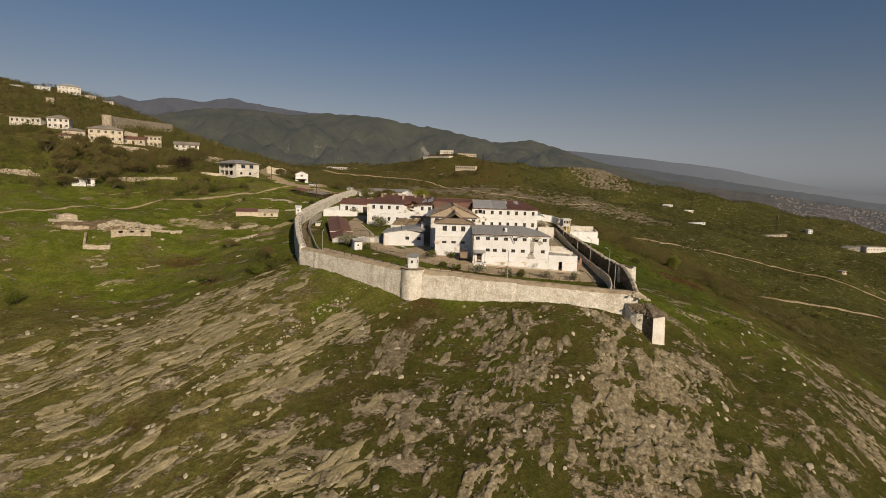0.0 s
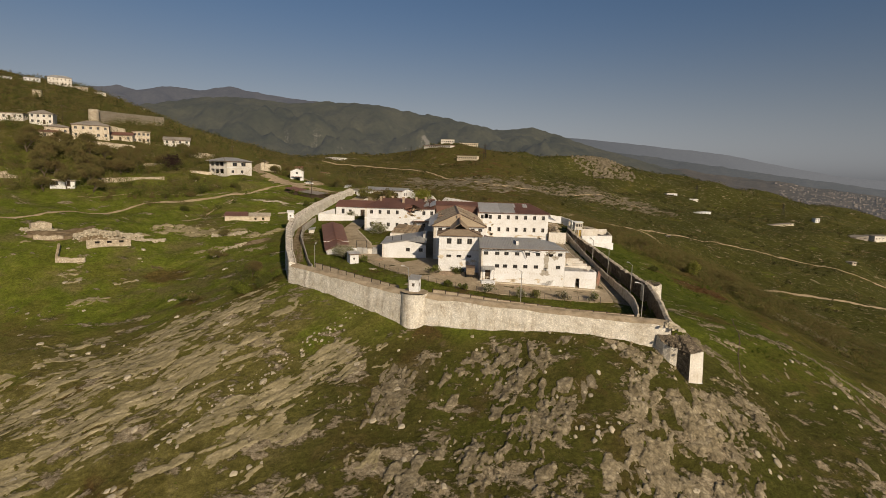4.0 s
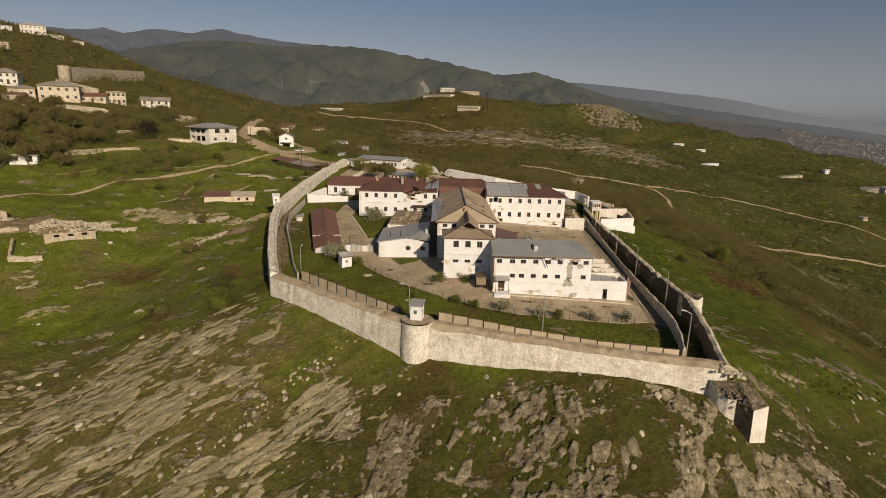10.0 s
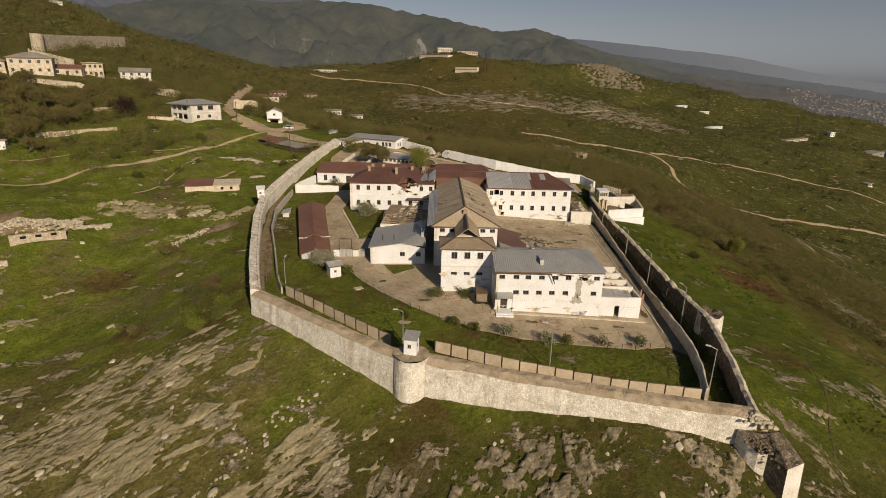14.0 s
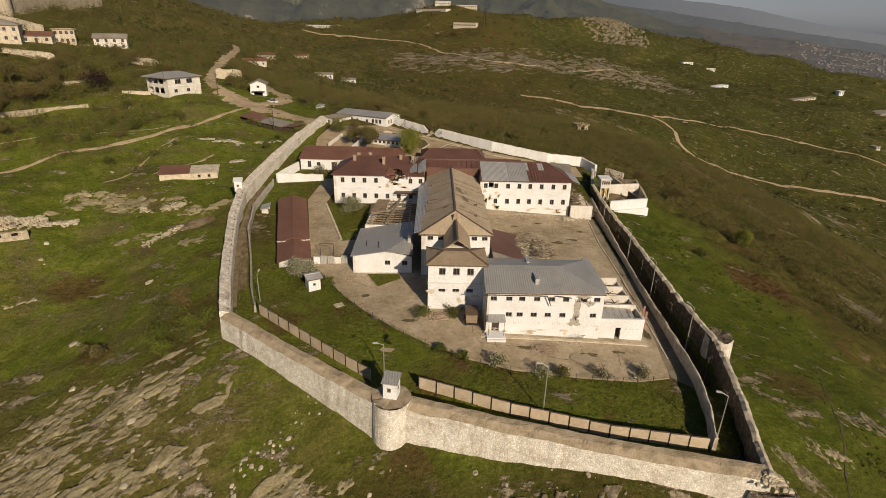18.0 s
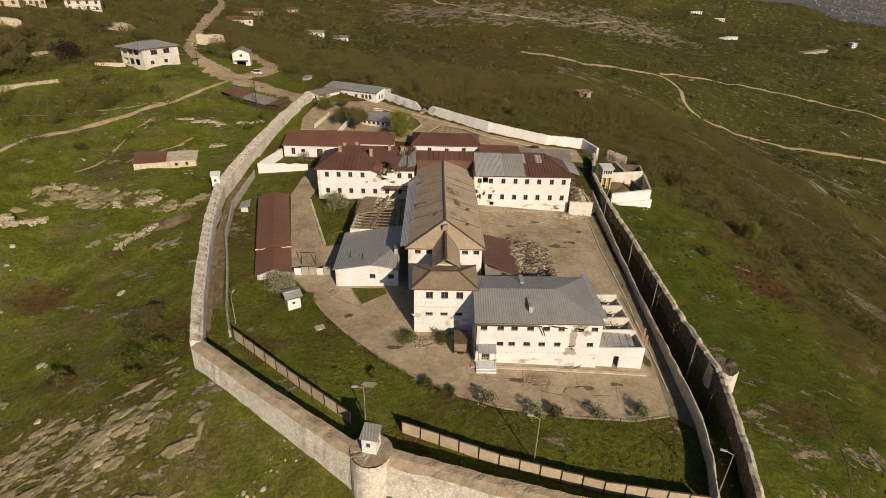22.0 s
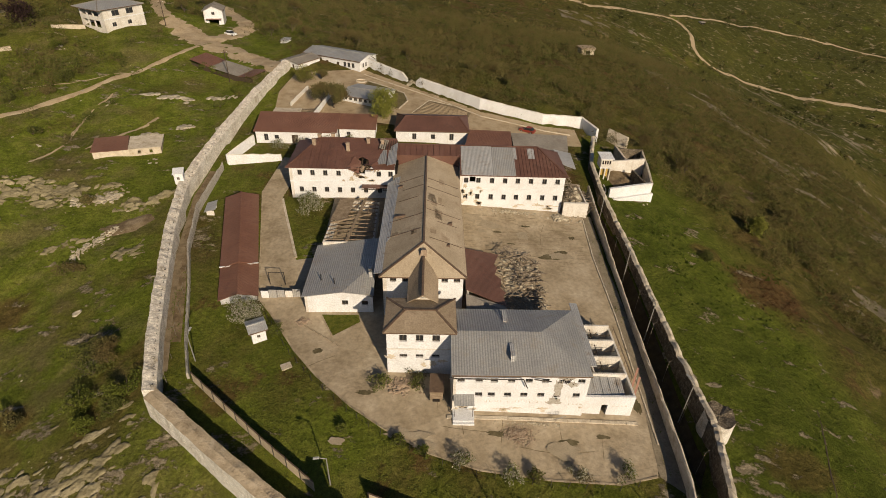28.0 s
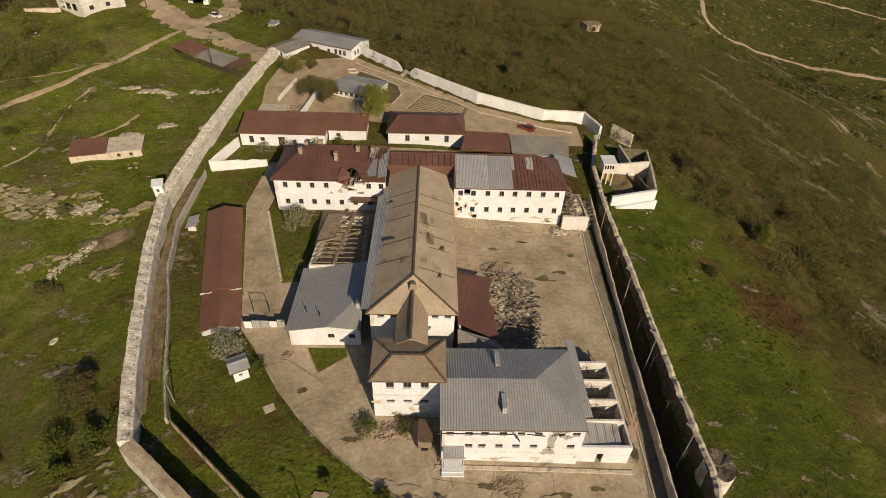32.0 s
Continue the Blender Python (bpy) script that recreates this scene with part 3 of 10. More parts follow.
def land(x, y):
    """The ground's height."""
    x, y = np.asarray(x, float), np.asarray(y, float)
    out = outside_height(x, y)
    r = np.hypot(x + 5, y - 30)
    rough = np.clip((r - 40) / 60, 0, 1)
    out = out + 0.35 * wave_noise(x, y, 14, 1) * np.clip(rough + 0.35, 0, 1) + 0.12 * wave_noise(x, y, 4, 2) + rough * 1.0 * wave_noise(x, y, 45, 3)
    out = out + np.clip((r - 300) / 500, 0, 1) * 9 * wave_noise(x, y, 230, 4)
    yard = inside_height(x, y) + 0.02 * wave_noise(x, y, 5, 5)
    # the strip between the two eastern walls, sunk so that they shade it
    a = np.interp(y, (-10, 8, 22, 35, 50, 58), (31.6, 31.6, 31.1, 30.8, 31.3, 32.0))
    b = np.interp(y, (-15, -3, 14, 40, 56), (32.4, 35.0, 34.9, 34.7, 34.3))
    yard = yard - 2.8 * np.clip((x - a) / 0.7, 0, 1) * np.clip((b - x) / 0.7, 0, 1) * np.clip((y + 13) / 4, 0, 1) * np.clip((60 - y) / 4, 0, 1)
    return np.where(inside_ring(x, y, [(-5 + (a + 5) * 0.99, 45 + (b - 45) * 0.99) for a, b in RING]), yard, out)


def ground_z(x, y):
    return float(land(np.array([x]), np.array([y]))[0])


GRID_N = 540
GRID_U = np.linspace(-1, 1, GRID_N)
GRID_X, GRID_Y = -2 + 60 * np.sinh(4.95 * GRID_U), 12 + 60 * np.sinh(4.95 * GRID_U)
GRID_Z = land(*np.meshgrid(GRID_X, GRID_Y))


def sheet_z(x, y):
    """The height of the ground sheet as it is built."""
    x, y = np.asarray(x, float), np.asarray(y, float)
    i = np.clip(np.searchsorted(GRID_X, x) - 1, 0, GRID_N - 2)
    j = np.clip(np.searchsorted(GRID_Y, y) - 1, 0, GRID_N - 2)
    u = (x - GRID_X[i]) / (GRID_X[i + 1] - GRID_X[i])
    v = (y - GRID_Y[j]) / (GRID_Y[j + 1] - GRID_Y[j])
    return (GRID_Z[j, i] * (1 - u) + GRID_Z[j, i + 1] * u) * (1 - v) + (GRID_Z[j + 1, i] * (1 - u) + GRID_Z[j + 1, i + 1] * u) * v


def build_ground():
    n = GRID_N
    gx, gy = np.meshgrid(GRID_X, GRID_Y)
    gz = GRID_Z
    co = np.stack([gx, gy, gz], -1).reshape(-1, 3)
    i = np.arange(n * n).reshape(n, n)
    quads = np.stack([i[:-1, :-1], i[:-1, 1:], i[1:, 1:], i[1:, :-1]], -1).reshape(-1, 4)
    me = bpy.data.meshes.new("ground")
    me.vertices.add(len(co))
    me.vertices.foreach_set("co", co.ravel())
    me.loops.add(quads.size)
    me.loops.foreach_set("vertex_index", quads.ravel().astype(np.int32))
    me.polygons.add(len(quads))
    me.polygons.foreach_set("loop_start", np.arange(0, quads.size, 4, dtype=np.int32))
    me.update(calc_edges=True)
    me.validate()
    me.shade_smooth()
    me.materials.append(ground_material())
    return tagged(new("ground", me), "grassy limestone hill with bare rock and scrub slopes", "ground", kind="structure")


def ground_material():
    m = bpy.data.materials.new("hill_ground")
    m.use_nodes = True
    n, l = m.node_tree.nodes, m.node_tree.links
    bsdf = n["Principled BSDF"]
    bsdf.inputs["Roughness"].default_value, bsdf.inputs["Specular IOR Level"].default_value = 1.0, 0.05
    geo = n.new("ShaderNodeNewGeometry")

    def noise_node(scale, detail=6, rough=0.6, vec=None):
        t = n.new("ShaderNodeTexNoise")
        t.inputs["Scale"].default_value, t.inputs["Detail"].default_value, t.inputs["Roughness"].default_value = scale, detail, rough
        l.new(vec or geo.outputs["Position"], t.inputs["Vector"])
        return t.outputs["Fac"]

    def ramp_of(fac, *stops):
        r = n.new("ShaderNodeValToRGB")
        e = r.color_ramp.elements
        for k, (at, c) in enumerate(stops):
            q = e[k] if k < 2 else e.new(at)
            q.position, q.color = at, rgb(c)
        l.new(fac, r.inputs["Fac"])
        return r.outputs["Color"]

    def mixed(fac, a, b):
        x = n.new("ShaderNodeMix")
        x.data_type = "RGBA"
        l.new(fac, x.inputs[0])
        l.new(a, x.inputs[6])
        l.new(b, x.inputs[7])
        return x.outputs[2]

    def span(fac, lo, hi):
        r = n.new("ShaderNodeMapRange")
        r.inputs["From Min"].default_value, r.inputs["From Max"].default_value = lo, hi
        l.new(fac, r.inputs["Value"])
        return r.outputs["Result"]

    def maths(op, a, b):
        q = n.new("ShaderNodeMath")
        q.operation = op
        for k, v in enumerate((a, b)):
            if isinstance(v, (int, float)):
                q.inputs[k].default_value = v
            else:
                l.new(v, q.inputs[k])
        return q.outputs[0]

    sep = n.new("ShaderNodeSeparateXYZ")
    l.new(geo.outputs["Position"], sep.inputs[0])
    x, y = sep.outputs["X"], sep.outputs["Y"]
    grass = ramp_of(noise_node(0.22, 9, 0.7), (0.3, (0.073, 0.091, 0.013)), (0.5, (0.107, 0.129, 0.019)), (0.66, (0.157, 0.164, 0.033)))
    olive = ramp_of(noise_node(0.30, 9, 0.7), (0.3, (0.030, 0.034, 0.008)), (0.5, (0.053, 0.056, 0.014)), (0.68, (0.086, 0.076, 0.025)))
    dry = ramp_of(noise_node(0.35, 9, 0.72), (0.3, (0.046, 0.044, 0.011)), (0.5, (0.080, 0.070, 0.019)), (0.68, (0.130, 0.105, 0.036)))
    russet = ramp_of(noise_node(0.5, 9, 0.72), (0.3, (0.055, 0.030, 0.013)), (0.68, (0.130, 0.076, 0.036)))
    earth = ramp_of(noise_node(0.6, 9, 0.72), (0.3, (0.09, 0.064, 0.036)), (0.68, (0.20, 0.150, 0.090)))
    stone = ramp_of(noise_node(1.1, 9, 0.72), (0.3, (0.13, 0.104, 0.066)), (0.5, (0.25, 0.205, 0.138)), (0.68, (0.40, 0.345, 0.252)))
    # lush grass west and east of the walls, duller turf on the brow and on the far slopes
    west_field = maths("MULTIPLY", span(x, -40, -58), span(y, -14, 8))
    east_field = maths("MULTIPLY", maths("MULTIPLY", span(x, 30, 38), span(x, 76, 62)), maths("MULTIPLY", span(y, -36, -10), span(y, 96, 70)))
    lawn = maths("MULTIPLY", maths("MULTIPLY", span(x, -48, -44), span(x, 31, 28)), maths("MULTIPLY", span(y, -26, -22), span(y, 60, 40)))
    lush = maths("MAXIMUM", maths("MAXIMUM", west_field, east_field), maths("MULTIPLY", lawn, 0.5))
    away = maths("MAXIMUM", span(x, 66, 96), span(y, 150, 230))
    patch = span(maths("ADD", maths("SUBTRACT", noise_node(0.05, 8, 0.62), maths("MULTIPLY", lush, 0.21)), maths("MAXIMUM", maths("MULTIPLY", away, 0.05), maths("MULTIPLY", maths("MULTIPLY", span(y, -18, -26), span(x, 100, 80)), 0.085))), 0.35, 0.56)
    base = mixed(patch, grass, dry)
    deep = ramp_of(noise_node(0.25, 9, 0.7), (0.3, (0.046, 0.060, 0.009)), (0.5, (0.068, 0.084, 0.013)), (0.68, (0.098, 0.108, 0.022)))
    base = mixed(maths("MULTIPLY", east_field, span(noise_node(0.06, 7, 0.6), 0.85, 0.5)), base, deep)
    base = mixed(maths("MULTIPLY", away, span(noise_node(0.03, 8, 0.65), 0.36, 0.46)), base, olive)
    # scrubby ground under the woods
    rear = maths("MULTIPLY", maths("MULTIPLY", span(y, 94, 108), span(y, 270, 230)), span(x, -55, -35))
    flank = maths("MULTIPLY", maths("MULTIPLY", span(maths("ADD", x, maths("MULTIPLY", y, 0.3)), 74, 86), span(x, 150, 120)), span(y, 0, 14))
    hamlet = maths("MULTIPLY", span(x, -85, -125), span(y, 95, 135))
    base = mixed(maths("MULTIPLY", maths("MAXIMUM", maths("MAXIMUM", rear, flank), hamlet), 0.75), base, dry)
    rust = maths("MULTIPLY", span(noise_node(0.075, 8, 0.66), 0.54, 0.60), maths("MULTIPLY", span(x, -130, -100), span(x, 110, 80)))
    base = mixed(maths("MULTIPLY", rust, maths("SUBTRACT", 0.75, maths("MAXIMUM", maths("MULTIPLY", west_field, 0.5), maths("MULTIPLY", east_field, 0.75)))), base, russet)

    def spot(cx, cy, rx, ry, ragged=0.9):
        """A ragged oval on the ground."""
        dx, dy = maths("DIVIDE", maths("SUBTRACT", x, cx), rx), maths("DIVIDE", maths("SUBTRACT", y, cy), ry)
        q = maths("ADD", maths("SQRT", maths("ADD", maths("MULTIPLY", dx, dx), maths("MULTIPLY", dy, dy)), 0), maths("MULTIPLY", maths("SUBTRACT", noise_node(0.2, 8, 0.66), 0.5), ragged * 2))
        return span(q, 1.1, 0.7)

    # one patch of dead russet weeds, and stony brown ground by the foot of the wall
    base = mixed(maths("MULTIPLY", spot(67.0, 38.5, 9.0, 7.5), 0.8), base, russet)
    base = mixed(maths("MULTIPLY", spot(56.5, 46.5, 4.0, 3.0), 0.6), base, russet)
    worn = maths("MULTIPLY", span(noise_node(0.1, 9, 0.7), 0.5, 0.62), maths("MULTIPLY", west_field, 0.42))
    base = mixed(worn, base, earth)
    base = mixed(maths("MULTIPLY", spot(-80.5, 24.5, 6.5, 5.0), 0.7), base, russet)
    base = mixed(maths("MULTIPLY", spot(-64.5, 3.0, 4.5, 3.0), 0.7), base, russet)
    base = mixed(maths("MULTIPLY", spot(48.5, -4.5, 6.5, 4.0), 0.55), base, russet)
    bare = span(maths("SUBTRACT", noise_node(0.11, 9, 0.68), maths("ADD", maths("MULTIPLY", lush, 0.085), maths("MULTIPLY", east_field, 0.06))), 0.59, 0.65)
    base = mixed(bare, base, earth)
    # bare limestone showing through in bands
    mp = n.new("ShaderNodeMapping")
    mp.inputs["Rotation"].default_value, mp.inputs["Scale"].default_value = (0, 0, 0.35), (0.8, 1.5, 1)
    l.new(geo.outputs["Position"], mp.inputs["Vector"])
    rocky = maths("MAXIMUM", span(y, -18, -38), maths("MULTIPLY", span(x, -30, -42), maths("MULTIPLY", span(y, 12, -4), span(x, -100, -70))))
    crag = span(maths("ADD", noise_node(0.16, 12, 0.74, mp.outputs["Vector"]), maths("MULTIPLY", rocky, 0.045)), 0.585, 0.615)
    # thin straw-coloured turf over the western limestone, dull olive turf on the eastern nose
    straw = ramp_of(noise_node(0.45, 9, 0.72), (0.3, (0.084, 0.076, 0.022)), (0.5, (0.130, 0.115, 0.036)), (0.68, (0.190, 0.162, 0.064)))
    thin_turf = maths("MULTIPLY", maths("MULTIPLY", span(x, -16, -36), span(y, 2, -14)), span(noise_node(0.12, 8, 0.66), 0.34, 0.50))
    base = mixed(thin_turf, base, straw)
    nose = maths("MULTIPLY", maths("MAXIMUM", maths("MULTIPLY", span(x, 14, 34), 0.8), maths("MULTIPLY", span(x, -42, -26), 0.58)), span(y, -18, -30))
    base = mixed(nose, base, olive)
    base = mixed(maths("MULTIPLY", crag, maths("SUBTRACT", 1, maths("MULTIPLY", maths("MAXIMUM", rear, flank), 0.85))), base, stone)
    for at in ((179, 142, 9, 6), (198, 186, 8, 4), (226, 237, 7, 4)):
        base = mixed(spot(*at, 1.2), base, stone)
    far_crag = maths("MULTIPLY", span(noise_node(0.022, 12, 0.74), 0.61, 0.65), maths("MAXIMUM", span(x, 95, 130), span(y, 330, 420)))
    base = mixed(far_crag, base, stone)
    grain = [(1.7, 0.62, 1.38), (6.0, 0.58, 1.42), (0.4, 0.84, 1.16)]
    last = base
    for size, low, high in grain:
        fine = n.new("ShaderNodeMapRange")
        fine.inputs["From Min"].default_value, fine.inputs["From Max"].default_value = 0.32, 0.68
        fine.inputs["To Min"].default_value, fine.inputs["To Max"].default_value = low, high
        l.new(noise_node(size, 8, 0.75), fine.inputs["Value"])
        mul = n.new("ShaderNodeVectorMath")
        mul.operation = "MULTIPLY"
        l.new(last, mul.inputs[0])
        l.new(fine.outputs["Result"], mul.inputs[1])
        last = mul.outputs[0]
    l.new(last, bsdf.inputs["Base Color"])
    bn = n.new("ShaderNodeBump")
    bn.inputs["Strength"].default_value, bn.inputs["Distance"].default_value = 0.9, 0.7
    l.new(maths("ADD", noise_node(0.9, 10, 0.7), maths("MULTIPLY", crag, 0.3)), bn.inputs["Height"])
    l.new(bn.outputs["Normal"], bsdf.inputs["Normal"])
    return m


ground = build_ground()


# ---- distant mountains: far ranges behind everything, haze painted in as emission ----
def hazy(name, low, high, haze_glow, crag=None, amount=0.5, fade=None):
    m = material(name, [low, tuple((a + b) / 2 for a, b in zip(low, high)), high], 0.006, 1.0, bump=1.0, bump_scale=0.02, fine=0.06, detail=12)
    n, l = m.node_tree.nodes, m.node_tree.links
    b = n["Principled BSDF"]
    node_of(m, "ShaderNodeBump").inputs["Distance"].default_value = 14
    if crag:
        was = b.inputs["Base Color"].links[0].from_socket
        geo = n.new("ShaderNodeNewGeometry")
        sep = n.new("ShaderNodeSeparateXYZ")
        l.new(geo.outputs["Normal"], sep.inputs[0])
        t = n.new("ShaderNodeTexNoise")
        t.inputs["Scale"].default_value, t.inputs["Detail"].default_value, t.inputs["Roughness"].default_value = 0.012, 12, 0.75
        l.new(geo.outputs["Position"], t.inputs["Vector"])
        add = n.new("ShaderNodeMath")
        add.operation = "SUBTRACT"
        l.new(t.outputs["Fac"], add.inputs[0])
        l.new(sep.outputs["Z"], add.inputs[1])
        r = n.new("ShaderNodeMapRange")
        r.inputs["From Min"].default_value, r.inputs["From Max"].default_value = -amount + 0.05, -amount + 0.13
        l.new(add.outputs[0], r.inputs["Value"])
        x = n.new("ShaderNodeMix")
        x.data_type = "RGBA"
        l.new(r.outputs["Result"], x.inputs[0])
        l.new(was, x.inputs[6])
        x.inputs[7].default_value = rgb(crag)
        l.new(x.outputs[2], b.inputs["Base Color"])
    b.inputs["Emission Color"].default_value, b.inputs["Emission Strength"].default_value = rgb(haze_glow), 1.0
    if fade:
        # emission turns paler eastward, painting thicker haze over the eastern valley
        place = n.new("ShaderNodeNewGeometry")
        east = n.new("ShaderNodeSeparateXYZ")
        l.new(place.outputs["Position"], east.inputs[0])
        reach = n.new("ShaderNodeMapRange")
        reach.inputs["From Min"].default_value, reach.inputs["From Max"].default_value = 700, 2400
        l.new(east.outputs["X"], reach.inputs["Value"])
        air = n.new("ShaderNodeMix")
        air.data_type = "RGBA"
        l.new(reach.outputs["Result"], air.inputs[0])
        air.inputs[6].default_value, air.inputs[7].default_value = rgb(haze_glow), rgb(fade)
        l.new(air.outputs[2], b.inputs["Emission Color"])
    return m


def mountain(name, label, profile, near, far, mat, seed, relief, foot=-80, size=420, rows=54, cols=340, climb=160):
    """A range that rises from near to far (metres from the fort), its crest given as bearing and elevation in degrees."""
    az = np.radians(np.linspace(profile[0][0], profile[-1][0], cols))
    crest = np.interp(np.degrees(az), [p[0] for p in profile], [p[1] for p in profile])
    verts, faces = [], []
    eye = np.array([-8.0, -120.0, 20.0])
    for i, (a, c) in enumerate(zip(az, crest)):
        top = eye[2] + far * math.tan(math.radians(c))
        low = min(foot, top - climb)
        for k in range(rows):
            s = k / (rows - 1)
            d = near + (far - near) * s
            x, y = eye[0] + d * math.sin(a), eye[1] + d * math.cos(a)
            z = low + (top - low) * s**1.2
            ridge = 1 - 2 * abs(noise.fractal((x / size, y / size, seed), 0.9, 2.1, 5))
            z += relief * min(1.0, max(0.12, (c + 0.6) / 5)) * math.sin(math.pi * min(1, s * 1.0)) ** 0.8 * (0.4 * ridge + 0.75 * noise.fractal((x / 300, y / 300, seed + 4), 0.9, 2.1, 5) - 0.2 + 0.1 * noise.fractal((x / 90, y / 90, seed), 0.8, 2.2, 4))
            z += (relief * 0.05 * noise.fractal((a * 60, seed, 0), 0.8, 2.2, 5)) * s**4
            verts.append((x, y, z))
    for i in range(cols - 1):
        for k in range(rows - 1):
            v = i * rows + k
            faces.append((v, v + rows, v + rows + 1, v + 1))
    ob = mesh_object(name, verts, faces, mat, smooth=True)
    return tagged(ob, label, "mountain", kind="structure")


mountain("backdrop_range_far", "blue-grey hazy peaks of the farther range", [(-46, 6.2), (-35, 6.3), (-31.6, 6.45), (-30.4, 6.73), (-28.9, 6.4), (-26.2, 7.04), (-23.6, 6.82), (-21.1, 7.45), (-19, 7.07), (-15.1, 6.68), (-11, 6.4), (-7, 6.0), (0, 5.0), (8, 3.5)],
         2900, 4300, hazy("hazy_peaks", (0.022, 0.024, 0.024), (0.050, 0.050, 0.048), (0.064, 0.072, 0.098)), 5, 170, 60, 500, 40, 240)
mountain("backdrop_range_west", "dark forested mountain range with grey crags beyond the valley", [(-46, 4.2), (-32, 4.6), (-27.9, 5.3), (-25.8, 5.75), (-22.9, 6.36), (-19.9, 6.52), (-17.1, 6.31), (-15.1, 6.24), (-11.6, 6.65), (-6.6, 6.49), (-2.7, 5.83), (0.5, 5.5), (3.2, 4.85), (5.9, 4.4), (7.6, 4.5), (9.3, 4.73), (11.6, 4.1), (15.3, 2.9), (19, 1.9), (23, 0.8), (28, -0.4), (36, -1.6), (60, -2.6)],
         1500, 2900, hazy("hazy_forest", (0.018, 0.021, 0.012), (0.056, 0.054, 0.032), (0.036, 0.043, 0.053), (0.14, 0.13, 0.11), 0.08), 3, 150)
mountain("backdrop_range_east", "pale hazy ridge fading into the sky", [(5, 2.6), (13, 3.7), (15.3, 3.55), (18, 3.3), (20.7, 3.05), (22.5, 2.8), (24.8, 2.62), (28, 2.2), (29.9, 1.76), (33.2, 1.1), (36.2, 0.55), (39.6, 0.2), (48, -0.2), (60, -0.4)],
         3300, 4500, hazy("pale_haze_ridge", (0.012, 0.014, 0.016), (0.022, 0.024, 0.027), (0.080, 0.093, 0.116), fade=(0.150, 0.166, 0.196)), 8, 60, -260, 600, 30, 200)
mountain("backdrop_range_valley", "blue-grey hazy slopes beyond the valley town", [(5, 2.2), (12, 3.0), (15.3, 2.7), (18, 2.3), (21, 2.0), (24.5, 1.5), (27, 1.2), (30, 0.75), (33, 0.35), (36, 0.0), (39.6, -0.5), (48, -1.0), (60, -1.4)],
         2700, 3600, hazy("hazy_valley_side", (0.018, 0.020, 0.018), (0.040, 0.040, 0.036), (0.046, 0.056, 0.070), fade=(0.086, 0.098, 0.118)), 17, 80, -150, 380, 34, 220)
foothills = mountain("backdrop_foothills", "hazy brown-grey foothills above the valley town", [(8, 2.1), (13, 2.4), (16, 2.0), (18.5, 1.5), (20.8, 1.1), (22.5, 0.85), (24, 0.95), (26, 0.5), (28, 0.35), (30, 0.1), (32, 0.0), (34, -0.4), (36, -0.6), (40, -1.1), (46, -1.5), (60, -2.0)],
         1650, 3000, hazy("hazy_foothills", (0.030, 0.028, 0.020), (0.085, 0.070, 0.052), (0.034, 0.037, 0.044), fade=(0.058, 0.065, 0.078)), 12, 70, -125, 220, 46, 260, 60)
town_slope = np.array([v.co[:] for v in foothills.data.vertices])


# ---- curtain wall ----
def curtain(name, label, line, thick, mat, jag=0.0, top_mat=None, step=1.4, seed=1, batter=0.25, deep=2.5, lean=0.0):
    """A thick masonry wall along a line; its top follows the given heights, ragged by jag. The outside lies to the right of the line."""
    r = random.Random(seed)
    pts = []
    for (ax, ay, az), (bx, by, bz) in zip(line, line[1:]):
        k = max(1, int(math.hypot(bx - ax, by - ay) / step))
        pts += [Vector((ax + (bx - ax) * i / k, ay + (by - ay) * i / k, az + (bz - az) * i / k)) for i in range(k)]
    pts.append(Vector(line[-1]))
    verts, tops = [], []
    for i, p in enumerate(pts):
        d = (pts[min(i + 1, len(pts) - 1)] - pts[max(i - 1, 0)])
        d.z = 0
        d.normalize()
        out = Vector((d.y, -d.x, 0))
        z = p.z - jag * (0.2 * r.random() ** 3 + 1.0 * abs(noise.noise((i * step * 0.33, seed * 3.7, 0))) + 0.5 * abs(noise.noise((i * step * 1.1, seed * 1.7, 5))) + 0.5 * max(0, noise.noise((i * step * 0.12, seed, 4))))
        o, q = p + out * thick / 2, p - out * thick / 2
        go, gi = ground_z(*(p + out * (thick / 2 + 1.3)).xy) - deep, ground_z(*(q - out * 1.3).xy) - deep
        w = 0.06 * r.uniform(-1, 1)
        verts += [(o.x + out.x * batter, o.y + out.y * batter, min(go, z - 1)), (o.x + out.x * w, o.y + out.y * w, z - lean * (1 + 0.5 * noise.noise((i * step * 0.2, seed, 9)))), (p.x, p.y, z - lean * 0.4 + 0.12 + (r.uniform(-0.06, 0.06) + 0.14 * noise.noise((i * step * 0.7, seed, 2))) * (1 + 1.5 * jag)), (q.x + out.x * w, q.y + out.y * w, z - r.random() * jag * 0.4), (q.x, q.y, min(gi, z - 1))]
    faces, lid = [], []
    for i in range(len(pts) - 1):
        a, b = i * 5, i * 5 + 5
        faces += [(a, b, b + 1, a + 1), (a + 3, b + 3, b + 4, a + 4), (a + 4, b + 4, b, a)]
        lid += [(a + 1, b + 1, b + 2, a + 2), (a + 2, b + 2, b + 3, a + 3)]
    e = len(verts) - 5
    faces += [(0, 1, 2, 3, 4), (e + 4, e + 3, e + 2, e + 1, e)]
    root = tagged(new(name), label, "fortress wall", kind="structure")
    mesh_object("wall_face", verts, faces, mat, root)
    up = [(x, y, z + 0.004) for x, y, z in verts]
    mesh_object("wall_top", up, lid, top_mat or WALL_TOP, root)
    return root


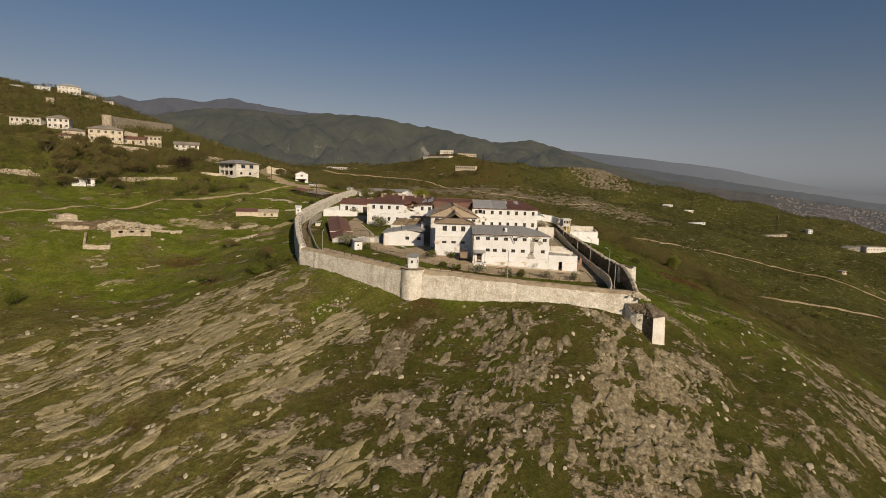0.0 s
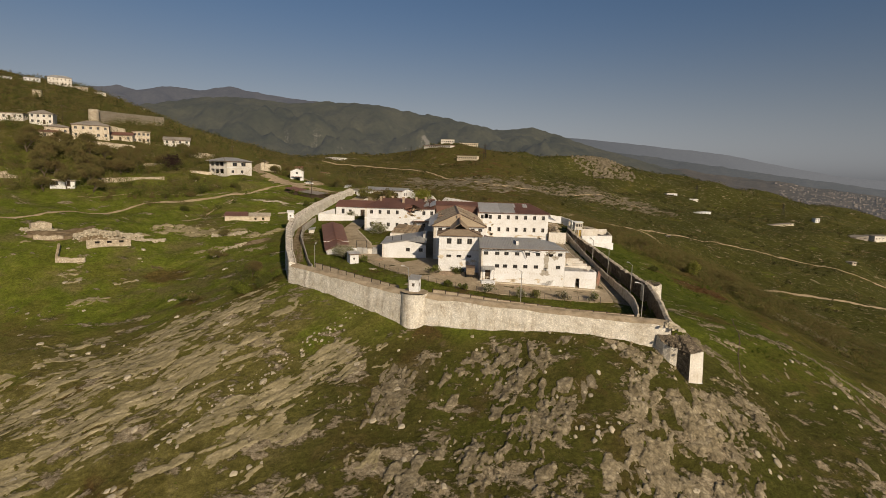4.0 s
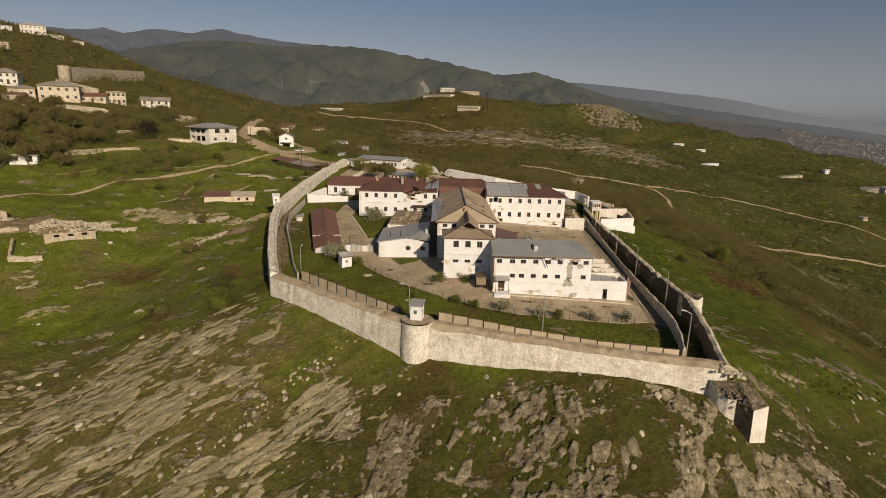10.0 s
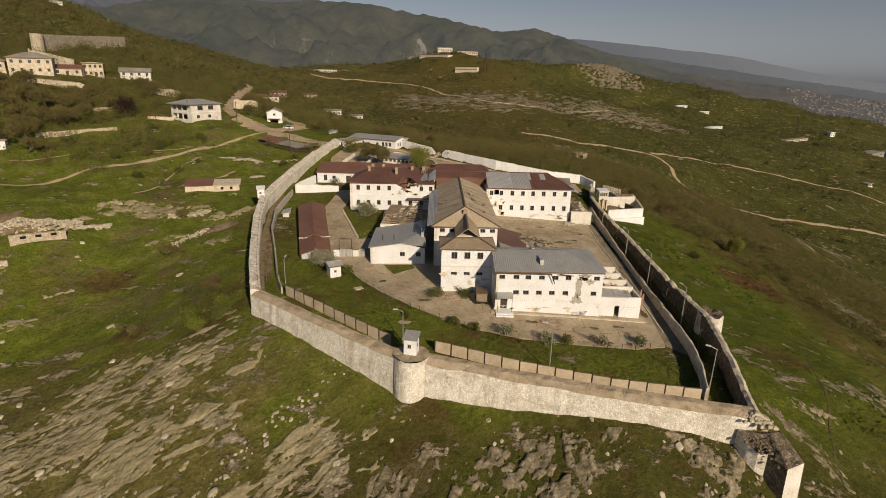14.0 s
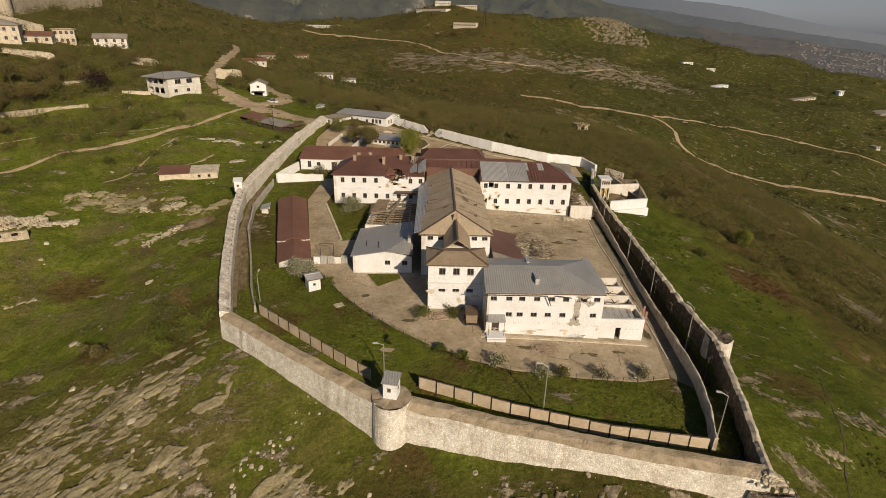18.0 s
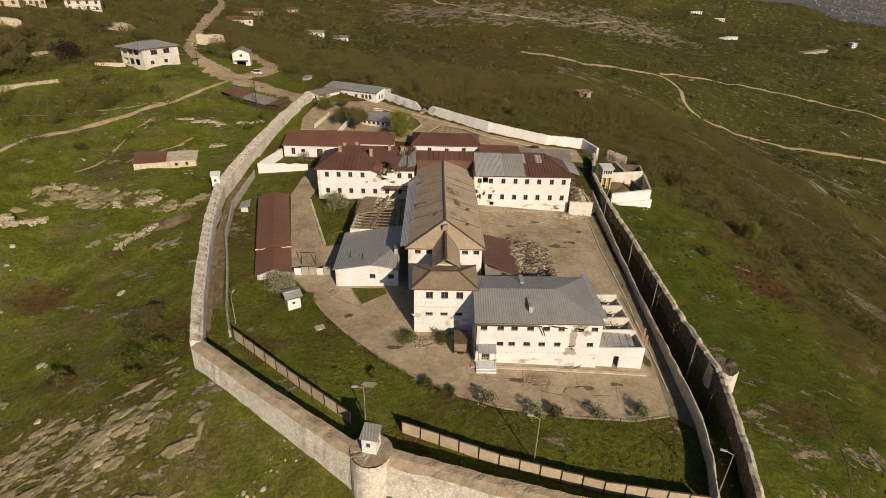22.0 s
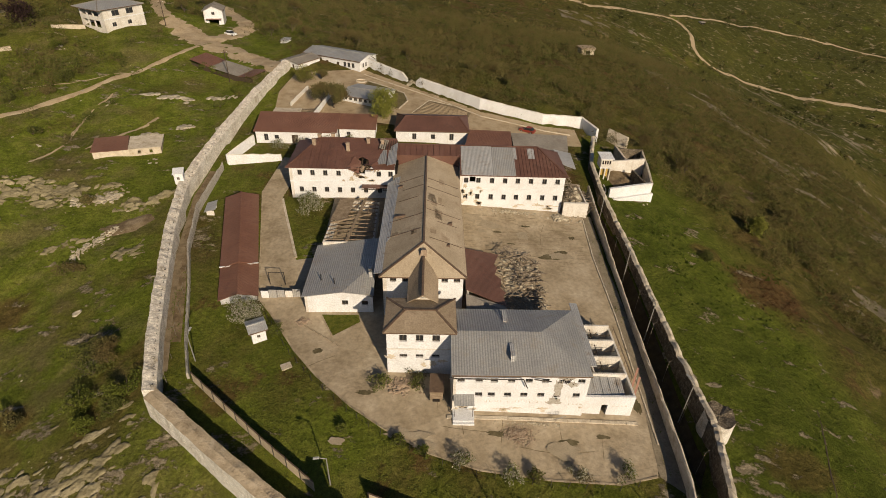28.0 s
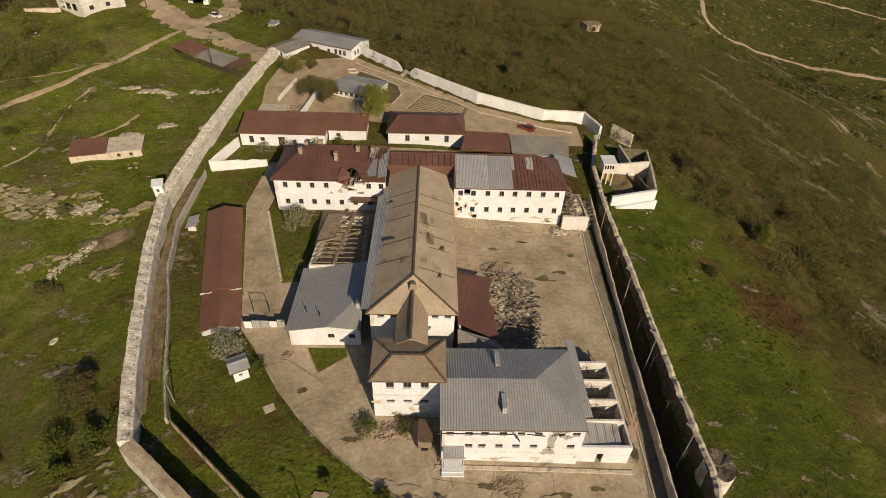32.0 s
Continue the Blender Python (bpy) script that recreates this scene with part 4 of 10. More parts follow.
curtain("wall_south_west", "whitewashed rubble curtain wall with a broad earthy top", FRONT_L, 1.8, STONE_WALL, 0.12, seed=2, step=0.9, lean=0.55)
curtain("wall_south_east", "whitewashed rubble curtain wall with a broad earthy top", FRONT_R, 2.0, STONE_WALL, 0.15, seed=3, step=0.9, lean=0.65)
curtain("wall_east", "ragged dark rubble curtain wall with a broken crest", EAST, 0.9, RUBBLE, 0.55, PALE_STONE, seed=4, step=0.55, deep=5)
curtain("wall_north", "whitewashed curtain wall closing the rear yard", NORTH[:4] + [(-7.0, 109.7, 12.4), (-8.0, 110.5, 11.3)], 0.7, WHITE, 0.15, WORN, seed=5)
curtain("wall_north", "whitewashed curtain wall beyond a tumbled breach", [(-10.8, 112.7, 11.2), (-12.2, 113.8, 12.6), NORTH[5]], 0.7, WHITE, 0.15, WORN, seed=15)
curtain("wall_west", "pale masonry curtain wall stepping down the slope", WEST, 1.7, STONE_WALL, 0.3, WALL_CREST, seed=6, step=0.8, lean=-0.55)
INNER_W = [(-49.6, 61, 7.2), (-49.6, 45, 6.0), (-47.2, 33, 4.7), (-43.9, 23.6, 3.2), (-39.9, 11, 2.0), (-37.4, 4.8, 1.6)]
INNER_E = [(29.6, -10.0, -0.1), (30.2, 2.0, 0.3), (30.5, 10.0, 0.5), (30.6, 19.0, 1.2), (31.0, 30.0, 2.0), (31.4, 42.0, 3.2), (31.6, 50.0, 4.0), (31.9, 58.0, 5.0)]
curtain("wall_inner_west", "low stained inner wall along the patrol path", INNER_W, 0.3, GREY_RENDER, 0.4, GREY_RENDER, seed=7, step=0.7)
curtain("wall_inner_east", "low stained brown inner wall along the patrol path", [(26.3, -22.4, -0.6), (28.3, -16.5, -0.4)] + INNER_E, 0.4, PALE_STONE, 0.25, PALE_STONE, seed=8)


# ---- round corner tower with its guard booth ----
def round_tower():
    cx, cy, r = -13.3, -17.7, 2.5
    root = thing("round_tower", "whitewashed round rubble tower at the wall's bend", "tower", Matrix.Translation((cx, cy, -5)))
    n, verts, faces = 28, [], []
    levels = [(-2.5, 1.10), (0.6, 1.06), (2.2, 1.02), (4.0, 1.0), (5.6, 1.0), (6.1, 1.0)]
    for z, k in levels:
        for i in range(n):
            a = math.tau * i / n
            q = r * k + 0.05 * math.sin(3 * a + z)
            verts.append((q * math.cos(a), q * math.sin(a), z))
    for j in range(len(levels) - 1):
        for i in range(n):
            a, b = j * n + i, j * n + (i + 1) % n
            faces.append((a, b, b + n, a + n))
    mesh_object("tower_drum", verts, faces, STONE_WALL, root, smooth=False)
    top = [(v[0], v[1], v[2] + 0.25 * random.random()) for v in verts[-n:]] + [(0, 0, 6.25)]
    mesh_object("tower_top", top, [(i, (i + 1) % n, n) for i in range(n)], WALL_TOP, root)


def guard_booth(x, y, z, turn, w=1.75, h=2.2, roof_mat=None):
    root = thing("guard_booth", "small whitewashed guard booth with a sloping sheet roof", "guard booth", pose(x, y, z, 0, 0, turn), "guard booths")
    a = w / 2
    t = 0.12
    facade(root, (-a, -a), (a, -a), 0, h, t, WHITE, [(w * 0.45, 1.3, 0.5, 0.6)], bars=False)
    facade(root, (a, -a), (a, a), 0, h, t, WHITE, [(w * 0.5, 1.3, 0.5, 0.6)], bars=False)
    facade(root, (a, a), (-a, a), 0, h, t, WHITE, doors=[(w * 0.5, 0.05, 0.6, 1.8)])
    facade(root, (-a, a), (-a, -a), 0, h, t, WHITE, [(w * 0.5, 1.3, 0.5, 0.6)], bars=False)
    roof_plane(root, [(-a - 0.2, -a - 0.2, h + 0.15), (a + 0.2, -a - 0.2, h + 0.15), (a + 0.2, a + 0.2, h + 0.65), (-a - 0.2, a + 0.2, h + 0.65)], roof_mat or PALE_SHEET, 0.08, "roof")
    part("floor_slab", boxes((-a, -a, -0.12, a, a, 0)), PALE_STONE, root)
    return root


round_tower()
guard_booth(-13.3, -17.4, 1.25, -12, roof_mat=GREY_ROOF)
guard_booth(-55.2, 52.0, 6.9, 15, roof_mat=WHITE)


# ---- the prison blocks ----
def block_front():
    """Two-storey front block with a grey sheet roof."""
    b = thing("front_block", "white two-storey prison block with grey sheet roof and shell damage", "prison block")
    x0, y0, x1, y1, z = 0.0, 0.0, 18.2, 12.8, 7.0
    up = [1.1, 3.5, 5.5, 7.8, 10.1, 12.3, 17.1]
    dn = [3.6, 5.3, 7.5, 9.7, 12.0, 14.2, 16.8]
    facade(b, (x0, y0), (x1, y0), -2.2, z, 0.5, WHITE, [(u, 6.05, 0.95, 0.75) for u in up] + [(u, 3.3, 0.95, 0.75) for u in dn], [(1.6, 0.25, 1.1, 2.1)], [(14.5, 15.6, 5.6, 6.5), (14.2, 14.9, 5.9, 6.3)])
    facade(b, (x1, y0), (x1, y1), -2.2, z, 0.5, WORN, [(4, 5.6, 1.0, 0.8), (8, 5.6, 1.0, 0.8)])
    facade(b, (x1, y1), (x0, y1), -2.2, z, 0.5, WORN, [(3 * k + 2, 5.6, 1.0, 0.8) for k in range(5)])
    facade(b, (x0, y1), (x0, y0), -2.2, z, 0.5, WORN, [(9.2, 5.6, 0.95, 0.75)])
    hip_roof(b, x0, y0, x1, y1, 7.15, 8.85, GREY_ROOF, 0.18, (0, 1), "x", 6.0, cap=False)
    for u, v in ((8.0, 3.3), (7.7, 10.4)):
        zc = 7.05 + 1.7 * (1 - abs(v - 6.4) / 6.95)
        bm = bmesh.new()
        hexa(bm, [(u - 0.3, v - 1.5, zc - 0.6), (u + 0.3, v - 1.5, zc - 0.6), (u + 0.3, v + 1.0, zc - 0.4), (u - 0.3, v + 1.0, zc - 0.4)], [(u - 0.3, v - 1.3, zc + 0.55), (u + 0.3, v - 1.3, zc + 0.55), (u + 0.3, v + 1.0, zc + 0.6), (u - 0.3, v + 1.0, zc + 0.6)])
        part("roof_vent", bm, PALE_SHEET, b)
    return b


def block_tower():
    """Three-bay block with a low hipped roof, joined to the long hall."""
    b = thing("entrance_block", "white stone-built entrance block with brown hipped roof", "prison block")
    x0, y0, x1, y1, z = -9.1, 6.0, 0.2, 12.6, 9.0
    us = [2.3, 4.6, 6.9]
    facade(b, (x0, y0), (x1, y0), -1.0, z, 0.6, WHITE, [(u, 7.65, 1.05, 1.25) for u in us] + [(u, 4.25, 1.1, 0.6) for u in us])
    facade(b, (x1, y0), (x1, y1), -1.0, z, 0.6, WORN)
    facade(b, (x1, y1), (x0, y1), -1.0, z, 0.6, WORN)
    facade(b, (x0, y1), (x0, y0), -1.0, z, 0.6, WHITE, [(3.2, 7.8, 1.0, 0.95), (3.2, 4.25, 1.0, 0.5)])
    part("string_course", boxes((x0 - 0.08, y0 - 0.08, 5.5, x1, y0 - 0.003, 5.7)), WORN, b)
    hip_roof(b, x0, y0, x1, y1, 9.05, 10.0, TAUPE_ROOF, 0.42, (1, 1), "x", 2.9)
    # link roof to the hall
    for s in (-1, 1):
        loop = [(-4.2, 11.0, 11.2), (-4.2 + s * 2.3, 11.6, 9.4), (-4.2 + s * 2.3, 17.4, 9.9), (-4.2, 20.0, 11.7)]
        roof_plane(b, loop if s > 0 else loop[::-1], TAUPE_ROOF)
    caps(b, [((-4.2, 11.0, 11.2), (-4.2, 20.0, 11.7))])
    bm = bmesh.new()
    hexa(bm, [(-6.4, 12.6, 6), (-2.0, 12.6, 6), (-2.0, 17.2, 6), (-6.4, 17.2, 6)], [(-6.4, 12.6, 9.4), (-2.0, 12.6, 9.4), (-2.0, 17.2, 9.8), (-6.4, 17.2, 9.8)])
    part("link_wall", bm, WORN, b)
    return b


def block_hall():
    b = thing("long_hall", "long central hall with a tan sheet roof and dark ridge caps", "prison block")
    x0, y0, x1, y1, z = -10.5, 17.4, 2.0, 50.0, 9.9
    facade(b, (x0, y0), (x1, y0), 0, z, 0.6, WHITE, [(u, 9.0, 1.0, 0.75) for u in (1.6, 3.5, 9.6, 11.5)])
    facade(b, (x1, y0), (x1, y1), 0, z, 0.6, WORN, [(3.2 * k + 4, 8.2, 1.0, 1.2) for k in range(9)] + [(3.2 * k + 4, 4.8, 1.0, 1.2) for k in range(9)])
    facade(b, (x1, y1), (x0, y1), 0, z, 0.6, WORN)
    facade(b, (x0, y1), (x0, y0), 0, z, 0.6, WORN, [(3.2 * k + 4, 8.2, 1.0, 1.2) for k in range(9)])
    hip_roof(b, x0, y0, x1, 54.9, 9.95, 12.6, TAN_ROOF, 0.5, (1, 0), "y", 5.8)
    roof_plane(b, [(-11.9, 18.0, 9.75), (-10.2, 17.6, 10.22), (-10.2, 49.0, 10.22), (-11.9, 48.0, 9.75)], PALE_SHEET, 0.08, "side_sheet", "grey sheet strip along the eaves")
    zs = lambda x: 9.95 + 2.65 * (1 - abs(x + 4.25) / 6.75) + 0.06  # noqa: E731
    roof_plane(b, [(-10.6, 26.0, zs(-10.6)), (-10.0, 27.0, zs(-10.0)), (-9.4, 49.4, zs(-9.4)), (-10.6, 49.4, zs(-10.6))], PALE_SHEET, 0.05, "side_sheet", "grey sheet strip along the eaves")
    # a few lifted laps across the sheets
    for k, (y, s, u0, u1) in enumerate(((27.2, -1, 0.6, 6.2), (33.5, 1, 0.4, 6.4), (38.6, -1, 1.2, 5.0), (41.8, 1, 0.4, 6.4), (46.4, -1, 0.5, 5.8), (30.4, 1, 2.2, 5.6), (24.6, 1, 0.8, 6.4), (36.4, 1, 0.4, 3.6), (45.2, 1, 0.4, 6.4), (32.0, -1, 0.4, 6.2), (42.6, -1, 0.4, 4.4))):
        lap = bmesh.new()
        beam(lap, (-4.25 + s * u0, y, zs(-4.25 + u0)), (-4.25 + s * u1, y + 0.15, zs(-4.25 + u1)), 0.12, 0.05)
        part("sheet_lap", lap, CAP, b)
    return b


def block_east():
    b = thing("east_wing", "white two-storey cell wing with a maroon and grey patched roof", "prison block")
    x0, y0, x1, y1, z = 2.6, 50.0, 24.2, 61.4, 11.0
    us = [1.3, 3.8, 6.6, 9.3, 11.9, 14.6, 17.4, 20.1]
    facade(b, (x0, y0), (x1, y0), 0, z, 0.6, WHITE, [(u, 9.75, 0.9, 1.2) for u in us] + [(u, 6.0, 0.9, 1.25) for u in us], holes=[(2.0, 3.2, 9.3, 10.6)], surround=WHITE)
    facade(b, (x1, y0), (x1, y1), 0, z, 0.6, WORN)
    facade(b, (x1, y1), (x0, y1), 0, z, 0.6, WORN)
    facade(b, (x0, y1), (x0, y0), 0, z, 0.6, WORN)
    part("string_course", boxes((x0, y0 - 0.1, 7.7, x1 + 0.05, y0 - 0.003, 7.9)), WHITE, b)
    e, rz, yr = 11.05, 13.6, 58.7
    roof_plane(b, [(2.62, 49.5, e), (24.7, 49.5, e), (19.4, yr, rz), (2.62, yr, rz)], MAROON_ROOF)
    ym, zm = 55.2, e + 2.55 * (55.2 - 49.5) / 9.2
    roof_plane(b, [(-10.6, ym, zm), (2.6, ym, zm), (2.6, yr, rz), (-10.6, yr, rz)], MAROON_ROOF)
    part("valley_wall", boxes((-10.5, ym + 0.25, 9.0, 2.55, ym + 0.4, zm - 0.08)), MAROON_ROOF, b)
    roof_plane(b, [(24.7, 49.5, e), (24.7, 61.9, e), (19.4, yr, rz)], MAROON_ROOF)
    roof_plane(b, [(24.7, 61.9, e), (-10.6, 61.9, e), (-10.6, yr, rz), (19.4, yr, rz)], MAROON_ROOF)
    caps(b, [((-10.6, yr, rz), (19.4, yr, rz)), ((24.7, 49.5, e), (19.4, yr, rz))], mat=MAROON_ROOF)
    for i in range(26):
        u = 15.0 + 0.72 * (i - 12) if i >= 12 else -10.0 + 1.2 * i
        top = 1.0 if u < 19.4 else (24.7 - u) / 5.3
        if top > 0.15 and not 2.4 < u < 14.6:
            bm = bmesh.new()
            ya = 49.5 if u > 2.62 else ym
            beam(bm, (u, ya, e + 2.55 * (ya - 49.5) / 9.2 + 0.06), (u, 49.5 + 9.2 * top, e + 2.55 * top + 0.06), 0.05, 0.07)
            part("standing_seam", bm, MAROON_ROOF, b)
    k = 2.55 / 9.25
    for xa, xb, ya, yb, mt in ((2.9, 9.4, 49.6, 58.4, PALE_SHEET), (9.42, 14.0, 49.6, 58.2, GREY_ROOF), (14.02, 14.6, 54.6, 58.2, PALE_SHEET), (17.0, 18.4, 54.8, 58.0, PALE_SHEET)):
        za, zb = 11.05 + (ya - 49.5) * k + 0.08, 11.05 + (yb - 49.5) * k + 0.08
        roof_plane(b, [(xa, ya, za), (xb, ya, za), (xb, yb, zb), (xa, yb, zb)], mt, 0.05, "roof_patch", "grey galvanised repair sheets")
    return b


def block_west():
    b = thing("west_wing", "white two-storey wing with a torn maroon roof and broken cornice", "prison block")
    x0, y0, x1, y1, z = -32.2, 51.0, -10.7, 63.6, 11.5
    us = [2.1, 4.7, 7.3, 10.0]
    facade(b, (x0, y0), (x1, y0), 1.5, z, 0.6, WHITE, [(u, 10.2, 0.9, 1.2) for u in us + [18.2, 20.6]] + [(u, 6.4, 0.9, 1.2) for u in us + [12.7, 15.4, 18.3]], holes=[(12.2, 13.4, 10.9, 12), (13.4, 15.4, 10.1, 12), (15.4, 16.6, 10.7, 12)])
    facade(b, (x1, y0), (x1, y1), 1.5, z, 0.6, WORN)
    facade(b, (x1, y1), (x0, y1), 1.5, z, 0.6, WORN)
    facade(b, (x0, y1), (x0, y0), 1.5, z, 0.6, WORN)
    part("string_course", boxes((x0 - 0.05, y0 - 0.1, 8.2, x1, y0 - 0.003, 8.4)), WHITE, b)
    o, rz = 0.5, 14.0
    k = (rz - 11.55) / 9.75
    yr = 60.25
    hole_l, hole_r = -20.6, -15.4
    zf = lambda y: 11.55 + (y - 50.5) * k  # noqa: E731
    roof_plane(b, [(x0 - o, 50.5, 11.55), (hole_l, 50.5, 11.55), (hole_l + 1.2, 52.0, zf(52.0)), (hole_l + 2.0, 53.6, zf(53.6)), (hole_l + 0.6, yr, rz), (x0 + 5, yr, rz)], MAROON_ROOF)
    roof_plane(b, [(hole_r + 0.6, 50.5, 11.55), (x1, 50.5, 11.55), (x1, yr, rz), (hole_l + 0.6, yr, rz), (hole_l + 2.0, 53.6, zf(53.6)), (hole_l + 3.0, 54.3, zf(54.3)), (hole_r - 0.9, 53.4, zf(53.4)), (hole_r - 0.5, 52.0, zf(52.0))], MAROON_ROOF)
    roof_plane(b, [(x1, 64.1, 11.55), (x0 - o, 64.1, 11.55), (x0 + 5, yr, rz), (x1, yr, rz)], MAROON_ROOF)
    roof_plane(b, [(x0 - o, 64.1, 11.55), (x0 - o, 50.5, 11.55), (x0 + 5, yr, rz)], MAROON_ROOF)
    caps(b, [((x0 + 5, yr, rz), (x1, yr, rz)), ((x0 - o, 50.5, 11.55), (x0 + 5, yr, rz))], mat=MAROON_ROOF)
    for i in range(20):
        u = x0 + 0.9 * i + 0.4
        top = min(1.0, (u - x0 + o) / 5.5)
        if not hole_l - 0.3 < u < hole_r + 0.8:
            bm = bmesh.new()
            beam(bm, (u, 50.5, 11.61), (u, 50.5 + 9.75 * top, 11.61 + 2.45 * top), 0.05, 0.07)
            part("standing_seam", bm, MAROON_ROOF, b)
    for x, y in ((-28.0, 57.9), (-27.3, 60.5), (-24.5, 61.1), (-20.7, 56.2), (-16.7, 58.9), (-13.7, 58.5)):
        part("chimney", boxes((x - 0.35, y - 0.35, 11.5, x + 0.35, y + 0.35, 14.5), (x - 0.42, y - 0.42, 14.5, x + 0.42, y + 0.42, 14.7)), BRICK_RED, b)
    r = random.Random(5)
    bm = bmesh.new()
    for k2 in range(11):
        x = hole_l + 0.6 + 0.45 * k2
        beam(bm, (x, 51.0 + r.random(), 11.0 + r.random() * 0.4), (x + r.uniform(-0.6, 0.6), 56.0, 12.7 + r.uniform(-0.8, 0.2)), 0.12, 0.16)
    part("broken_rafters", bm, DARK_WOOD, b)
    bm = bmesh.new()
    hexa(bm, [(hole_l + 0.4, 50.6, 11.4), (hole_l + 2.6, 50.4, 10.5), (hole_l + 3.0, 52.6, 12.2), (hole_l + 1.4, 53.4, 12.8)], [(hole_l + 0.4, 50.6, 11.46), (hole_l + 2.6, 50.4, 10.56), (hole_l + 3.0, 52.6, 12.26), (hole_l + 1.4, 53.4, 12.86)])
    part("torn_sheet", bm, MAROON_ROOF, b)
    for k2 in range(9):
        x, y = r.uniform(hole_l - 0.6, hole_r + 0.8), r.choice((50.3, 50.6, 51.6, 52.8))
        z, w2, d2, tip = zf(y) + 0.05, r.uniform(0.5, 1.1), r.uniform(0.8, 1.9), r.uniform(-1.0, 0.5)
        roof_plane(b, [(x - w2, y, z), (x + w2, y + r.uniform(-0.4, 0.4), z + r.uniform(-0.3, 0.3)), (x + w2 * 0.7, y + d2, z + 0.3 + tip), (x - w2 * 0.8, y + d2, z + tip)], r.choice((MAROON_ROOF, MAROON_ROOF, BROWN_ROOF)), 0.03, "hanging_sheet", "bent sheet hanging from the torn roof")
    bm = bmesh.new()
    for k2 in range(60):
        x, y = r.uniform(hole_l - 0.8, hole_r + 1.4), r.uniform(50.7, 52.6)
        s = r.uniform(0.08, 0.24)
        box(bm, x - s, y - s, 10.6 + 0.5 * r.random(), x + s, y + s * 0.8, 11.1 + 0.4 * r.random())
    part("broken_cornice", bm, BRICK_RED, b, "broken brick cornice")
    return b


block_front()
block_tower()
block_hall()
block_east()
block_west()


def simple_house(name, label, category, x, y, z, turn, w, d, h, rise, roof_mat, wall_mat=None, wins=(), doors=(), ends=(1, 1), axis="x", side_wins=(), deep=2.0, over=0.4, capmat=None, run=None, bars=False, group=""):
    """A rectangular house: front wall along local x at y = 0, depth d behind it."""
    b = thing(name, label, category, pose(x, y, z, 0, 0, turn), group)
    wall_mat = wall_mat or WHITE
    facade(b, (0, 0), (w, 0), -deep, h, 0.35, wall_mat, wins, doors, bars=bars)
    facade(b, (w, 0), (w, d), -deep, h, 0.35, wall_mat, side_wins, bars=bars)
    facade(b, (w, d), (0, d), -deep, h, 0.35, wall_mat)
    facade(b, (0, d), (0, 0), -deep, h, 0.35, wall_mat, side_wins, bars=bars)
    hip_roof(b, 0, 0, w, d, h + 0.05, h + rise, roof_mat, over, ends, axis, run, capmat=capmat or roof_mat)
    return b


def workshop_shed():
    """A long shed that follows the slope, its front bay stepped down."""
    b = thing("workshop_shed", "long low shed with a brown sheet roof", "shed", pose(-37.4, 19.6, 0, 0, 0, 14.0))
    w = 5.7
    for k, (u0, u1, e0, e1, g0, g1, mat) in enumerate(((0.0, 7.6, 2.7, 3.5, -1.0, 0.0, BROWN_ROOF), (7.65, 28.6, 3.75, 6.1, 0.0, 2.5, BROWN_ROOF))):
        for x0, x1 in ((0, 0.3), (w - 0.3, w)):
            bm = bmesh.new()
            hexa(bm, [(x0, u0, g0), (x1, u0, g0), (x1, u1, g1), (x0, u1, g1)], [(x0, u0, e0), (x1, u0, e0), (x1, u1, e1), (x0, u1, e1)])
            part("wall", bm, WHITE, b)
        for u, e, g, s in ((u0, e0, g0, 0.3), (u1, e1, g1, -0.3)):
            bm = bmesh.new()
            tri = [(0, u, g), (w, u, g), (w, u, e), (w / 2, u, e + 0.75), (0, u, e)]
            hexa(bm, tri, [(x, y + s, z) for x, y, z in tri])
            part("gable", bm, WHITE, b)
        o = 0.35
        roof_plane(b, [(-o, u0 - o, e0), (w / 2, u0 - o, e0 + 0.95), (w / 2, u1 + 0.1, e1 + 0.95), (-o, u1 + 0.1, e1)], mat)
        roof_plane(b, [(w / 2, u0 - o, e0 + 0.95), (w + o, u0 - o, e0), (w + o, u1 + 0.1, e1), (w / 2, u1 + 0.1, e1 + 0.95)], mat)
        caps(b, [((w / 2, u0 - o, e0 + 0.95), (w / 2, u1 + 0.1, e1 + 0.95))], 0.25, BROWN_ROOF)
    part("step_flashing", boxes((-0.4, 7.3, 3.85, w + 0.4, 7.5, 4.0)), WHITE, b)


workshop_shed()
lean = thing("shed_lean_to", "small grey sheet lean-to against the shed's rear corner", "shed")
roof_plane(lean, [(-47.9, 43.4, 4.9), (-45.7, 43.9, 5.4), (-46.4, 47.4, 5.5), (-48.4, 47.0, 5.0)], PALE_SHEET, 0.07)
part("wall", boxes((-47.7, 44.0, 1.5, -46.2, 44.2, 4.85)), WORN, lean)
part("wall", boxes((-48.1, 46.6, 1.5, -46.6, 46.8, 4.9)), WORN, lean)


